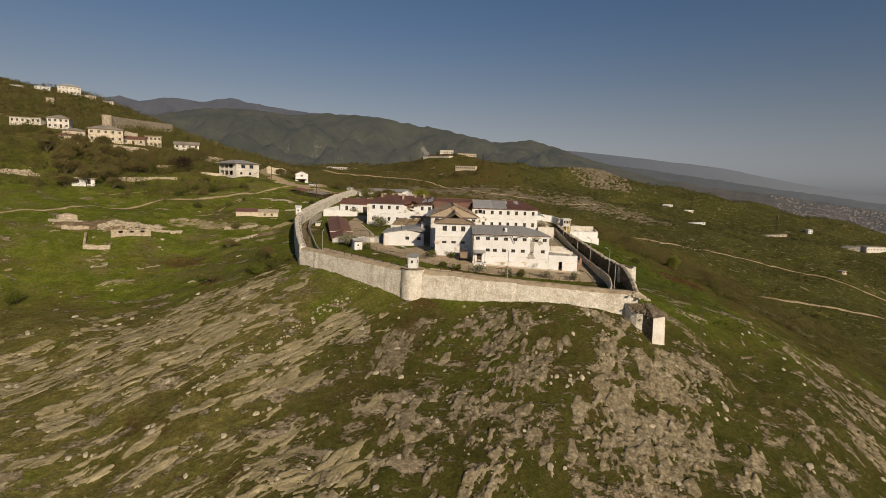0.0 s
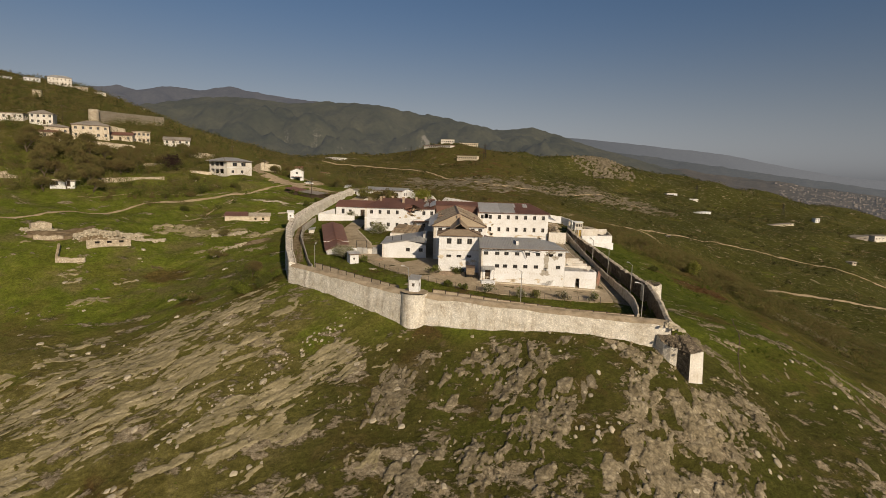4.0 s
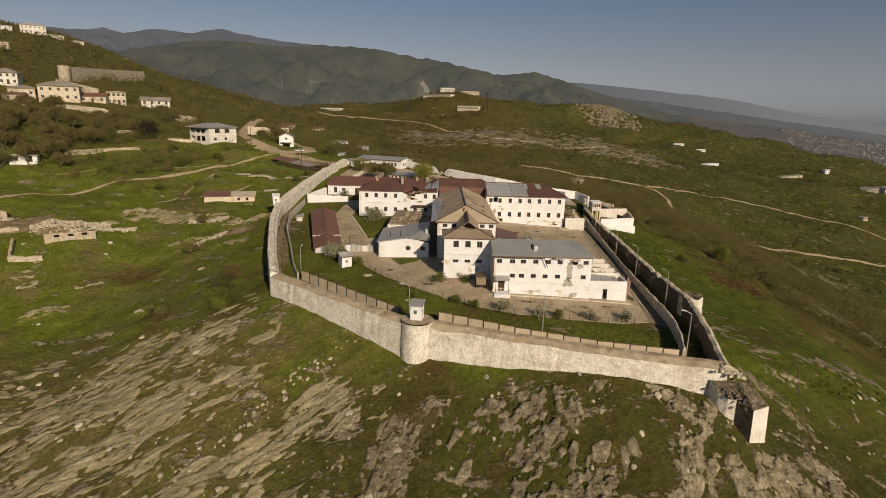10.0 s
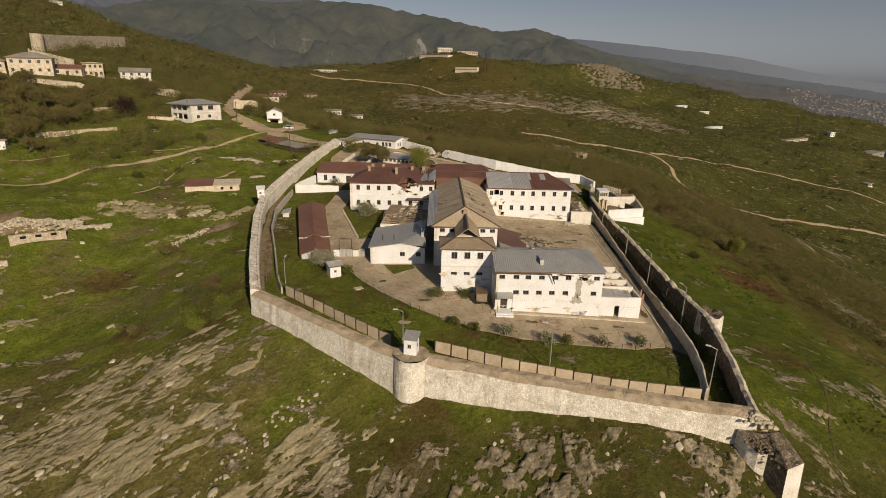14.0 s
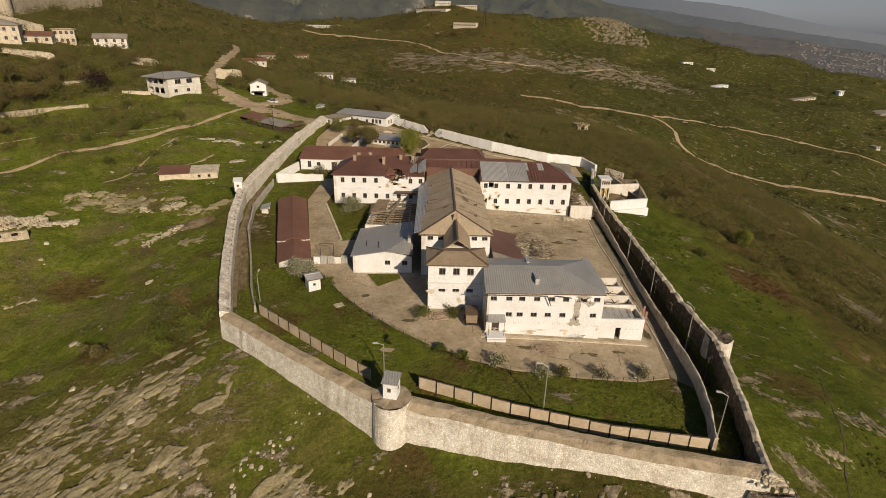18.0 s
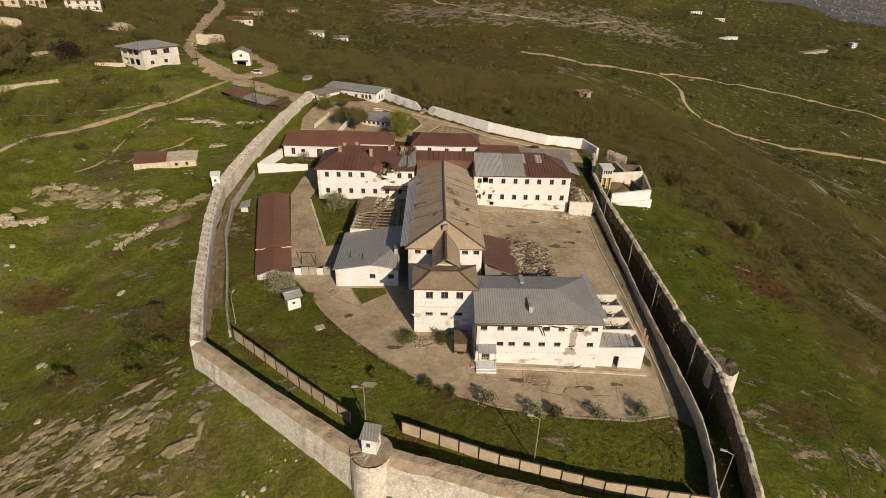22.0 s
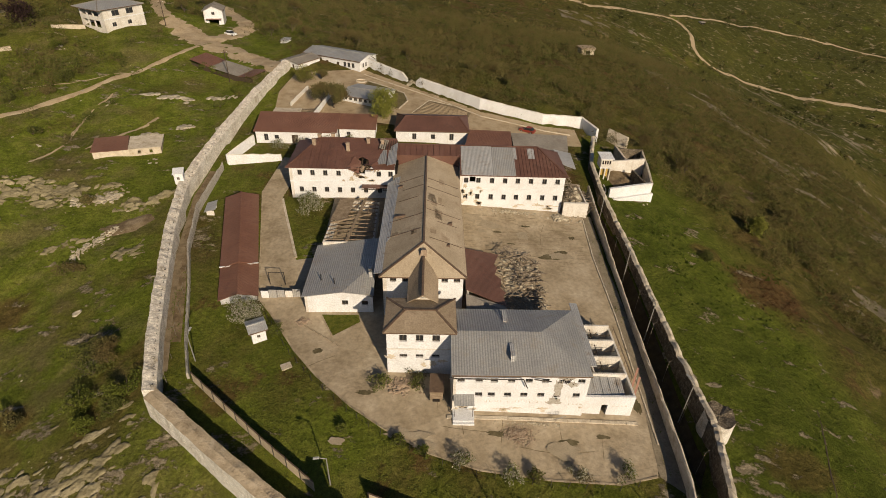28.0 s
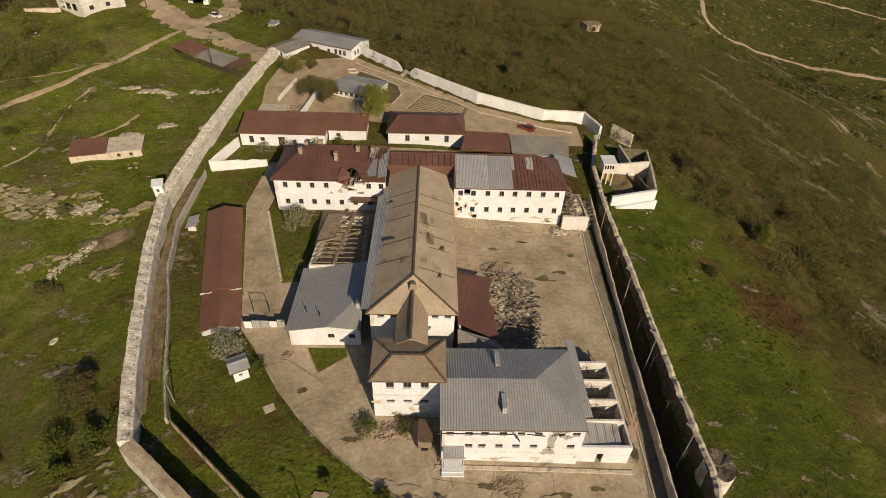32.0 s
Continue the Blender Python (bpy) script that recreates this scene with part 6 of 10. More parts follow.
# ---- wrecked lean-to and its heap of timber in the east yard ----
def lean_to():
    b = thing("wrecked_lean_to", "collapsed lean-to with a torn maroon roof against the hall", "lean-to")
    roof_plane(b, [(2.6, 18.6, 6.4), (9.3, 16.8, 4.4), (8.7, 19.2, 4.65), (9.4, 20.4, 4.35), (8.5, 21.2, 4.75), (8.9, 23.6, 4.7), (7.8, 24.4, 5.1), (8.5, 26.6, 4.9), (7.9, 27.2, 5.1), (9.0, 30.6, 4.8), (2.6, 29.8, 6.6)], MAROON_ROOF, 0.1)
    roof_plane(b, [(2.6, 29.9, 6.6), (9.0, 30.7, 4.8), (7.4, 32.0, 3.6), (2.7, 32.2, 5.4)], MAROON_ROOF, 0.08)
    roof_plane(b, [(2.5, 14.0, 6.2), (9.5, 14.2, 5.4), (8.6, 16.4, 5.0), (2.5, 17.0, 6.8)], SLATE_ROOF, 0.08, "slate_slope")
    part("wall", boxes((2.8, 16.9, -0.5, 3.1, 29.4, 5.9)), WORN, b)
    part("wall", boxes((7.8, 17.5, -0.5, 8.1, 29.0, 3.9)), BRICK_RED, b)
    r = random.Random(31)
    for k in range(31):
        bm = bmesh.new()
        y = r.uniform(16.8, 29)
        beam(bm, (8.2, y, 4.2 - r.random()), (8.2 + r.uniform(0.6, 2.4), y + r.uniform(-1.6, 1.6), 1.5 + r.random() * 2.2), 0.11, 0.14)
        part("snapped_rafter", bm, GREY_TIMBER, b)
    heap = thing("timber_heap", "tangled heap of grey splintered roof timber on the yard", "debris")
    for part_name, n, w, lo, hi in (("fallen_beam", 64, 0.14, 1.6, 3.8), ("fallen_lath", 210, 0.08, 0.8, 2.4)):
        for k in range(n):
            bm = bmesh.new()
            y = r.uniform(18.5, 34.5)
            x = 9.0 + (7.8 - 0.02 * (y - 27) ** 2) * r.random() ** 0.8
            if math.hypot((x - 10.9) / 1.5, (y - 26.0) / 3.4) < 1 and r.random() < 0.85:
                continue
            base = float(inside_height(np.array([x]), np.array([y]))[0]) + 0.1
            top = base + max(0.3, 2.6 - 0.5 * abs(x - 11.0)) * r.random()
            a, l, s = r.uniform(0, math.tau), r.uniform(lo, hi) / 2, r.uniform(-0.25, 0.25)
            beam(bm, (x - l * math.cos(a), y - l * math.sin(a), top + 0.15 - l * s), (x + l * math.cos(a), y + l * math.sin(a), max(base, top + 0.15 + l * s)), w)
            part(part_name, bm, GREY_TIMBER, heap)
    verts, faces = [], []
    for k in range(260):
        x, y = r.uniform(9, 16.6), r.uniform(17.5, 33)
        z = float(inside_height(np.array([x]), np.array([y]))[0]) + 0.1
        s = r.uniform(0.15, 0.45)
        o = len(verts)
        for c in ((-1, -1, 0), (1, -1, 0), (1, 1, 0), (-1, 1, 0), (-0.7, -0.6, 0.7), (0.7, -0.7, 0.6), (0.6, 0.7, 0.75), (-0.6, 0.6, 0.6)):
            verts.append((x + c[0] * s * r.uniform(0.7, 1.2), y + c[1] * s * r.uniform(0.7, 1.2), z + c[2] * s))
        faces += [tuple(o + i for i in f) for f in ((0, 1, 5, 4), (1, 2, 6, 5), (2, 3, 7, 6), (3, 0, 4, 7), (4, 5, 6, 7))]
    tagged(mesh_object("rubble", verts, faces, PALE_ROCK, heap), kind="stuff")
    # floor joists and low walls of the fallen room
    for p, q, h in (((16.3, 19.6), (16.6, 30.0), 0.3), ((9.4, 17.0), (15.8, 17.4), 1.0)):
        bm = bmesh.new()
        panel_with_openings(bm, p, q, -1.5, 0.4 + h, 0.35)
        part("low_wall", bm, RUBBLE, heap)
    for k in range(10):
        bm = bmesh.new()
        y = 19.5 + 1.15 * k
        beam(bm, (12.4 + 0.1 * k, y, 1.3 + r.random() * 0.5), (15.6 + r.random(), y + r.uniform(-0.7, 0.7), 0.9 + r.random() * 0.5), 0.14)
        part("joist", bm, GREY_TIMBER, heap)


lean_to()


def rubble_heap(name, label, cx, cy, rx, ry, h, n, mat, seed, size=(0.12, 0.4), surface=None):
    r = random.Random(seed)
    verts, faces = [], []
    for k in range(n):
        a, q = r.uniform(0, math.tau), min(1.6, abs(r.gauss(0, 0.55)))
        x, y = cx + rx * q * math.cos(a), cy + ry * q * math.sin(a)
        z = (ground_z(x, y) if surface is None else surface(x, y)) + h * max(0.0, 1 - q) * r.uniform(0.5, 1)
        s = r.uniform(*size)
        o = len(verts)
        for c in ((-1, -1, -0.6), (1, -1, -0.6), (1, 1, -0.6), (-1, 1, -0.6), (-0.7, -0.6, 0.6), (0.7, -0.7, 0.5), (0.6, 0.7, 0.65), (-0.6, 0.6, 0.5)):
            verts.append((x + c[0] * s * r.uniform(0.6, 1.2), y + c[1] * s * r.uniform(0.6, 1.2), z + c[2] * s * 0.9))
        faces += [tuple(o + i for i in f) for f in ((0, 1, 5, 4), (1, 2, 6, 5), (2, 3, 7, 6), (3, 0, 4, 7), (4, 5, 6, 7))]
    return tagged(mesh_object(name, verts, faces, mat), label, "rubble", kind="stuff")


# fallen east end of the wing, rubble in the yards
rubble_heap("rubble_heap", "pale rubble and planks at the wing's broken end", 27.3, 52.5, 3.2, 4.5, 4.5, 420, PALE_ROCK, 41, (0.15, 0.5))
rubble_heap("rubble_heap", "scattered stones along the wing's foot", 14, 48.6, 10, 0.9, 0.3, 160, PALE_ROCK, 42, (0.08, 0.25))
rubble_heap("rubble_heap", "pale rubble spilling over the yard", 24.0, 47.6, 2.8, 1.6, 0.8, 160, PALE_ROCK, 43, (0.1, 0.35))
rubble_heap("rubble_heap", "stones and earth before the entrance block", -7.0, 3.6, 3.6, 1.8, 0.5, 150, BRICK_RED, 44, (0.08, 0.3))
rubble_heap("rubble_heap", "earthy rubble strewn before the front block", 9.0, -3.4, 3.0, 2.0, 0.45, 700, BRICK_RED, 45, (0.04, 0.15))
rubble_heap("rubble_heap", "crumbs of plaster along the front block", 11.0, -1.6, 8.5, 0.6, 0.12, 150, PALE_ROCK, 46, (0.05, 0.16))
rubble_heap("rubble_heap", "stone crumbs before the kitchen block", -23.4, 16.0, 1.6, 1.2, 0.35, 70, BRICK_RED, 47, (0.06, 0.22))


def planks_heap():
    r = random.Random(8)
    heap = thing("plank_heap", "splintered planks and laths piled on rubble", "debris")
    bm = bmesh.new()
    for k in range(130):
        x, y = r.uniform(24.4, 30.4), r.uniform(49.5, 57)
        z = ground_z(x, y) + 4.3 * max(0.05, 1 - abs(x - 26.6) / 4.5) * r.uniform(0.6, 1) + 0.3
        a, l, s = r.uniform(0, math.tau), r.uniform(0.6, 2.0), r.uniform(-0.3, 0.3)
        beam(bm, (x - l * math.cos(a), y - l * math.sin(a), z - l * s), (x + l * math.cos(a), y + l * math.sin(a), z + l * s), 0.16, 0.05)
    part("planks", bm, GREY_TIMBER, heap)


planks_heap()
b_end = thing("broken_annex", "roofless stub of masonry at the wing's east end", "ruin")
part("wall", boxes((24.4, 48.6, 0.5, 29.6, 49.1, 5.6)), WORN, b_end)
part("wall", boxes((29.3, 49.11, 0.5, 29.6, 58.0, 5.0)), WORN, b_end)
roof_plane(b_end, [(24.8, 60.4, 9.2), (28.8, 59.4, 8.2), (29.0, 67.0, 8.6), (25.0, 67.2, 9.4)], PALE_SHEET, 0.08, "fallen_sheet")


# ---- leaning roofs behind the wings ----
def rear_leans():
    b = thing("rear_lean_to", "low sheds behind the east wing with rusty ribbed roofs", "shed")
    roof_plane(b, [(4.5, 68.4, 9.4), (15.5, 67.6, 9.4), (15.8, 75.0, 10.4), (5.8, 75.4, 10.5)], BROWN_ROOF)
    roof_plane(b, [(15.9, 68.0, 9.1), (28.6, 67.4, 8.4), (30.0, 76.0, 9.2), (16.0, 75.4, 9.9)], SLATE_ROOF)
    for x0, x1, m in ((4.8, 15.4, WHITE), (16.1, 26.6, WORN)):
        part("wall", boxes((x0, 68.4, 4.0, x1, 68.7, 8.4)), m, b)
        part("wall", boxes((x0, 74.6, 4.0, x1, 74.9, 8.9)), m, b)
    part("wall", boxes((26.3, 68.75, 4.0, 26.59, 74.55, 7.8)), WORN, b)
    m = thing("middle_roof", "collapsed grey sheets between the wings", "roof wreck")
    roof_plane(m, [(-14.8, 52.0, 11.9), (-12.4, 51.2, 12.5), (-12.6, 56.4, 13.2), (-14.5, 56.8, 12.9)], GREY_ROOF, 0.06, "fallen_sheet")
    roof_plane(m, [(-12.3, 51.0, 12.2), (-10.4, 50.6, 12.9), (-10.4, 58.5, 14.0), (-12.2, 57.6, 13.2)], PALE_SHEET, 0.06, "fallen_sheet")
    roof_plane(m, [(-14.3, 56.9, 13.4), (-12.7, 56.6, 13.0), (-12.4, 59.8, 13.9), (-14.0, 60.2, 14.1)], SLATE_ROOF, 0.06, "fallen_sheet")
    bm = bmesh.new()
    for k in range(9):
        beam(bm, (-14.4 + 0.5 * k, 56.2 + 0.1 * (k % 3), 13.3), (-14.1 + 0.45 * k, 59.6 - 0.3 * (k % 2), 13.9), 0.1)
    part("bare_laths", bm, DARK_WOOD, m)
    # near-black wall standing in for the dark gap beside the hall
    part("wall", boxes((-10.6, 51.1, 2.0, -10.2, 60.4, 11.4)), BLACK, m)


rear_leans()


# ---- lattice of bare rafters west of the hall ----
def lattice():
    b = thing("bare_rafters", "roofless shed with a grid of bare rafters", "shed")
    z = lambda x, y: 6.1 + 0.06 * (y - 32)  # noqa: E731
    rim = [(-22.6, 32.2), (-13.4, 32.2), (-13.6, 46.0), (-21.4, 46.4)]
    for (ax, ay), (bx, by) in zip(rim, rim[1:] + rim[:1]):
        bm = bmesh.new()
        q = Vector((bx - ax, by - ay, 0)).normalized().cross(Vector((0, 0, 1))) * -0.3
        lo, hi = inside_height(np.array([ax, bx]), np.array([ay, by])) - 0.5
        hexa(bm, [(ax, ay, lo), (bx, by, hi), (bx + q.x, by + q.y, hi), (ax + q.x, ay + q.y, lo)], [(ax, ay, z(ax, ay) - 0.2), (bx, by, z(bx, by) - 0.2), (bx + q.x, by + q.y, z(bx, by) - 0.2), (ax + q.x, ay + q.y, z(ax, ay) - 0.2)])
        part("wall", bm, WORN, b)
    for k in range(11):
        y = 32.8 + 1.28 * k
        bm = bmesh.new()
        beam(bm, (-22.4 + 0.08 * k, y, z(0, y)), (-13.5, y - 0.1, z(0, y)), 0.12, 0.18)
        part("rafter", bm, WOOD, b)
    bm = bmesh.new()
    for x in np.linspace(-21.5, -14.3, 7):
        beam(bm, (x, 32.4, z(0, 32.4) + 0.15), (x + 0.3, 46.0, z(0, 46) + 0.15), 0.08)
    part("battens", bm, WOOD, b)
    bm = bmesh.new()
    beam(bm, (-18.2, 31.9, 6.5), (-16.2, 46.2, 7.3), 0.5, 0.2)
    beam(bm, (-22.0, 37.5, 6.7), (-14.0, 41.0, 6.9), 0.35, 0.2)
    part("main_beam", bm, WOOD, b)
    roof_plane(b, [(-22.2, 38.5, 6.65), (-19.2, 38.5, 6.65), (-18.4, 46.0, 7.15), (-21.2, 46.0, 7.15)], WOOD, 0.05, "boarding")


lattice()


# ---- sheet gate between shed and kitchen, yard clutter ----
def sheet_gate():
    g = thing("sheet_gate", "patched sheet-metal gate across the west lane", "gate")
    for k, (mat, h) in enumerate(((WHITE, 1.7), (PALE_SHEET, 1.9), (PALE_SHEET, 1.8), (WORN, 1.6), (PALE_SHEET, 1.9))):
        x = -31.2 + 1.3 * k
        part("leaf", boxes((x, 21.3 + 0.08 * k, 1.2, x + 1.24, 21.38 + 0.08 * k, 1.5 + h)), mat, g)
        part("post", boxes((x - 0.05, 21.28 + 0.08 * k, 1.0, x - 0.002, 21.4 + 0.08 * k, 3.5)), IRON, g)
    bm = boxes((-30.6, 24.5, 1.4, -30.5, 24.6, 4.6), (-28.0, 24.5, 1.4, -27.9, 24.6, 4.6), (-30.6, 24.52, 4.6, -27.9, 24.58, 4.68))
    part("goal_frame", bm, IRON, g)


sheet_gate()


def lamp_post(x, y, h, turn, z=None):
    b = thing("lamp_post", "tall galvanised lamp post with a bent arm", "lamp post", pose(x, y, ground_z(x, y), 0, 0, turn), "lamp posts")
    h += float(inside_height(np.array([x]), np.array([y]))[0]) - ground_z(x, y)
    bm = bmesh.new()
    tube(bm, (0, 0, -0.5), (0, 0, h), 0.10, 0.06, 8)
    part("pole", bm, STEEL, b)
    bm = bmesh.new()
    tube(bm, (0, 0, h - 0.1), (0.9, 0, h + 0.35), 0.045, 0.04)
    part("arm", bm, STEEL, b)
    bm = bmesh.new()
    hexa(bm, [(0.8, -0.12, h + 0.24), (1.5, -0.14, h + 0.3), (1.5, 0.14, h + 0.3), (0.8, 0.12, h + 0.24)], [(0.8, -0.1, h + 0.42), (1.45, -0.1, h + 0.48), (1.45, 0.1, h + 0.48), (0.8, 0.1, h + 0.42)])
    part("lamp_head", bm, PALE_SHEET, b)


for x, y, h, a in ((6.4, -16.6, 7.2, 170), (-14.9, -10.6, 5.4, 190), (27.6, -20.6, 7.0, 165), (33.4, 1.6, 6.0, 120), (33.2, 17.5, 5.6, 120), (33.2, 31.5, 5.2, 120), (33.2, 50.5, 6.0, 100), (-37.6, 8.0, 5.0, 90)):
    lamp_post(x, y, h, a)


def wire_brackets():
    """Forked brackets for barbed wire along the patrol paths."""
    def bracket(x, y, z, a):
        b = thing("wire_bracket", "forked iron bracket for barbed wire", "bracket", pose(x, y, z, 0, 0, a), "wire brackets")
        bm = bmesh.new()
        beam(bm, (0, 0, -3.9), (0, 0, 1.3), 0.04)
        part("stem", bm, FRAME, b)
        for s in (-1, 1):
            bm = bmesh.new()
            beam(bm, (0, 0, 1.25), (s * 0.55, 0, 1.8), 0.035)
            part("fork", bm, FRAME, b)
        return b

    for k in range(10):
        y = -14 + 7.6 * k
        x = 33.4 if y > -3 else 31.6 + (y + 16) * 0.13
        bracket(x, y, float(inside_height(np.array([x]), np.array([y]))[0]) + 0.9, 20 * (k % 3))
    for k in range(12):
        t = k / 11
        x, y = -39.0 - 10.5 * t, 4.0 + 48 * t
        bracket(x - 1.2, y, float(inside_height(np.array([x]), np.array([y]))[0]) + 0.7, 70)


wire_brackets()


# ---- side tower of the east wall, ruined corner bastion ----
def east_tower():
    root = thing("east_tower", "half-round earth-topped tower on the east wall", "tower", Matrix.Translation((37.0, -0.8, -4)))
    n, verts, faces = 22, [], []
    for z, k in ((-3.0, 1.12), (1.0, 1.05), (4.6, 1.0)):
        for i in range(n):
            a = math.tau * i / n
            verts.append((2.0 * k * math.cos(a), 2.3 * k * math.sin(a), z + (0.25 * math.sin(5 * a) if z > 4 else 0)))
    for j in range(2):
        faces += [(j * n + i, j * n + (i + 1) % n, j * n + (i + 1) % n + n, j * n + i + n) for i in range(n)]
    mesh_object("tower_drum", verts, faces, STONE_WALL, root)
    mesh_object("tower_top", [(v[0], v[1], v[2] + 0.004) for v in verts[-n:]] + [(0, 0, 4.3)], [(i, (i + 1) % n, n) for i in range(n)], RUBBLE, root)


def corner_bastion():
    """A broken angular bastion: a whitewashed rubble flank, a bare flank darkened for shade, one smooth white face and
    a ragged dark top.
    """
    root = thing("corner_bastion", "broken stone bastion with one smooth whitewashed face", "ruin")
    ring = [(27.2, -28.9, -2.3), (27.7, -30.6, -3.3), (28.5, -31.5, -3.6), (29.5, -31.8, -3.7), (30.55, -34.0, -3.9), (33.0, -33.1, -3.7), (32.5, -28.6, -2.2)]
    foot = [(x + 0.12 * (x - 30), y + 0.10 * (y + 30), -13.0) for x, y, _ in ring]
    # second flank: unwhitewashed, and its rubble also stands in for shade
    for name, mat, label, k0, k1 in (("flank", STONE_WALL, "whitewashed rubble flank", 0, 3), ("dark_flank", RUBBLE, "bare rubble flank, its shade put into the dark stone", 3, 4), ("end_face", WORN, "smooth whitewashed end face", 4, 5), ("back_face", RUBBLE, "bare rubble back", 5, 6)):
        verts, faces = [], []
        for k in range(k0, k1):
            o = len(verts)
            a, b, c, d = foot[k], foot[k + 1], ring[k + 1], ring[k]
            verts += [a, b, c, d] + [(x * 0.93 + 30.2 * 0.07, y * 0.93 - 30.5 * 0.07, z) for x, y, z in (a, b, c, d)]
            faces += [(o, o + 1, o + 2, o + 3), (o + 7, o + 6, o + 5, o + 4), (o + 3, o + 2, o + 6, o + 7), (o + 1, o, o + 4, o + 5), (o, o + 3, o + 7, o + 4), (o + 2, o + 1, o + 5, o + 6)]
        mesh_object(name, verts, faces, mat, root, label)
    bm = bmesh.new()
    hexa(bm, [(30.5, -34.4, -12), (33.3, -33.5, -12), (33.5, -32.5, -12), (30.8, -33.3, -12)], [(30.5, -34.25, -8.9), (33.2, -33.35, -8.7), (33.35, -32.6, -8.7), (30.8, -33.3, -8.9)])
    part("plinth", bm, WHITE, root)
    # ragged top
    n, rings, verts, faces = 42, 7, [], []
    for j in range(rings + 1):
        for i in range(n):
            s = 6.0 * i / n
            k, t = int(s), s - int(s)
            e = Vector(ring[k]).lerp(Vector(ring[k + 1]), t) if k < 6 else Vector(ring[6])
            q = 1 - j / rings
            c = Vector((30.2, -30.4, -2.0)).lerp(e, q)
            c.z += (0.55 * noise.fractal((c.x * 0.9, c.y * 0.9, 3), 0.9, 2.1, 5) if j else 0.02)
            verts.append(c[:])
    for j in range(rings):
        faces += [(j * n + i, j * n + (i + 1) % n, j * n + n + (i + 1) % n, j * n + n + i) for i in range(n)]
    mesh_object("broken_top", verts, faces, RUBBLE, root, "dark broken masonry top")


east_tower()
corner_bastion()
rubble_heap("rubble_heap", "loose dark stones heaped on the broken bastion", 29.8, -30.6, 2.0, 1.8, 0.3, 240, RUBBLE, 48, (0.08, 0.24), lambda x, y: -2.7 + 0.35 * (y + 30))
rubble_heap("rubble_heap", "loose stones on the wall's broken corner", 29.6, -28.2, 1.7, 1.2, 0.9, 240, PALE_ROCK, 49, (0.12, 0.36), lambda x, y: -1.3 + 0.5 * (30.5 - x) * 0.3)


# ---- open ruin outside the east wall ----
def east_ruin():
    b = thing("east_ruin", "roofless white ruin with a yellow-posted porch", "ruin")

    def wall(p, q, z0, z1, t, mat, name="wall"):
        bm = bmesh.new()
        panel_with_openings(bm, (p[0], p[1] + 1.6), (q[0], q[1] + 1.6), z0, z1, t)
        part(name, bm, mat, b)

    wall((37.4, 57.6), (48.2, 60.8), -4, 3.6, 0.6, WHITE)
    wall((38.4, 57.0), (48.6, 60.2), -4, 1.2, 0.55, WHITE, "buttress")
    wall((48.25, 60.8), (50.6, 72.0), -3, 3.6, 0.5, PALE_STONE)
    wall((50.6, 72.0), (52.0, 80.0), -2, 3.4, 0.4, PALE_STONE)
    wall((49.6, 72.3), (40.6, 70.5), -1, 4.6, 0.5, WORN)
    wall((44.6, 80.8), (45.0, 72.2), 0, 4.2, 0.5, PALE_STONE)
    wall((52.0, 80.0), (44.6, 80.8), 0, 3.6, 0.5, RUBBLE)
    wall((45.6, 68.5), (46.8, 61.0), -2, 3.2, 0.4, RUBBLE)
    # porch with yellow posts
    part("porch_room", boxes((36.9, 67.4, 4.9, 39.5, 70.4, 7.3)), WORN, b)
    # flat near-black plates paint the dark inside of the openings
    for k in range(4):
        part("opening", boxes((37.15 + 0.56 * k, 67.37, 5.8, 37.5 + 0.56 * k, 67.397, 6.7)), BLACK, b)
    roof_plane(b, [(36.6, 67.0, 7.32), (39.8, 67.0, 7.32), (39.8, 70.8, 7.5), (36.6, 70.8, 7.5)], WHITE, 0.15, "roof")
    for x in (37.05, 38.2, 39.35):
        part("post", boxes((x - 0.13, 67.4, 0.0, x + 0.13, 67.66, 4.75)), WORN, b)
    part("landing", boxes((36.8, 67.3, 4.76, 39.6, 70.4, 4.896)), WHITE, b)
    part("back_wall", boxes((37.9, 69.4, 0.0, 39.5, 69.6, 4.75)), YELLOW, b)
    bm = bmesh.new()
    hexa(bm, [(45.5, 92.2, 1.2), (49.5, 87.2, 1.0), (50.0, 87.6, 1.0), (46.0, 92.6, 1.2)], [(46.6, 95.4, 3.6), (50.6, 90.0, 3.2), (51.1, 90.4, 3.2), (47.1, 95.8, 3.6)])
    part("toppled_wall", bm, PALE_STONE, b)


east_ruin()
mound("earth_floor", "brown earth and rubble inside the roofless ruin", 44.0, 69.0, 5.6, 8.6, 4, 0.9, EARTH, 11)
rubble_heap("rubble_heap", "fallen stones inside the roofless ruin", 44.5, 68.0, 3.6, 6.0, 0.5, 200, PALE_ROCK, 60, (0.1, 0.35))


# ---- rear yard: gatehouse range, long hut, walls ----
simple_house("gatehouse_range", "long white range with a grey sheet roof by the gate", "outbuilding", -44.0, 127.5, 10.8, -26, 20.5, 9.6, 3.3, 1.1, GREY_ROOF, WHITE, [(3.0, 1.6, 1.1, 1.4), (6.0, 1.6, 1.1, 1.4), (15.0, 1.7, 1.0, 1.4), (16.5, 1.7, 1.0, 1.4), (18, 1.7, 1.0, 1.4)], [(8.5, 0.0, 1.0, 2.1), (12.5, 0.0, 1.0, 2.1)], ends=(0, 0), side_wins=[(2.0, 1.7, 0.9, 1.3), (3.6, 1.7, 0.9, 1.3)])
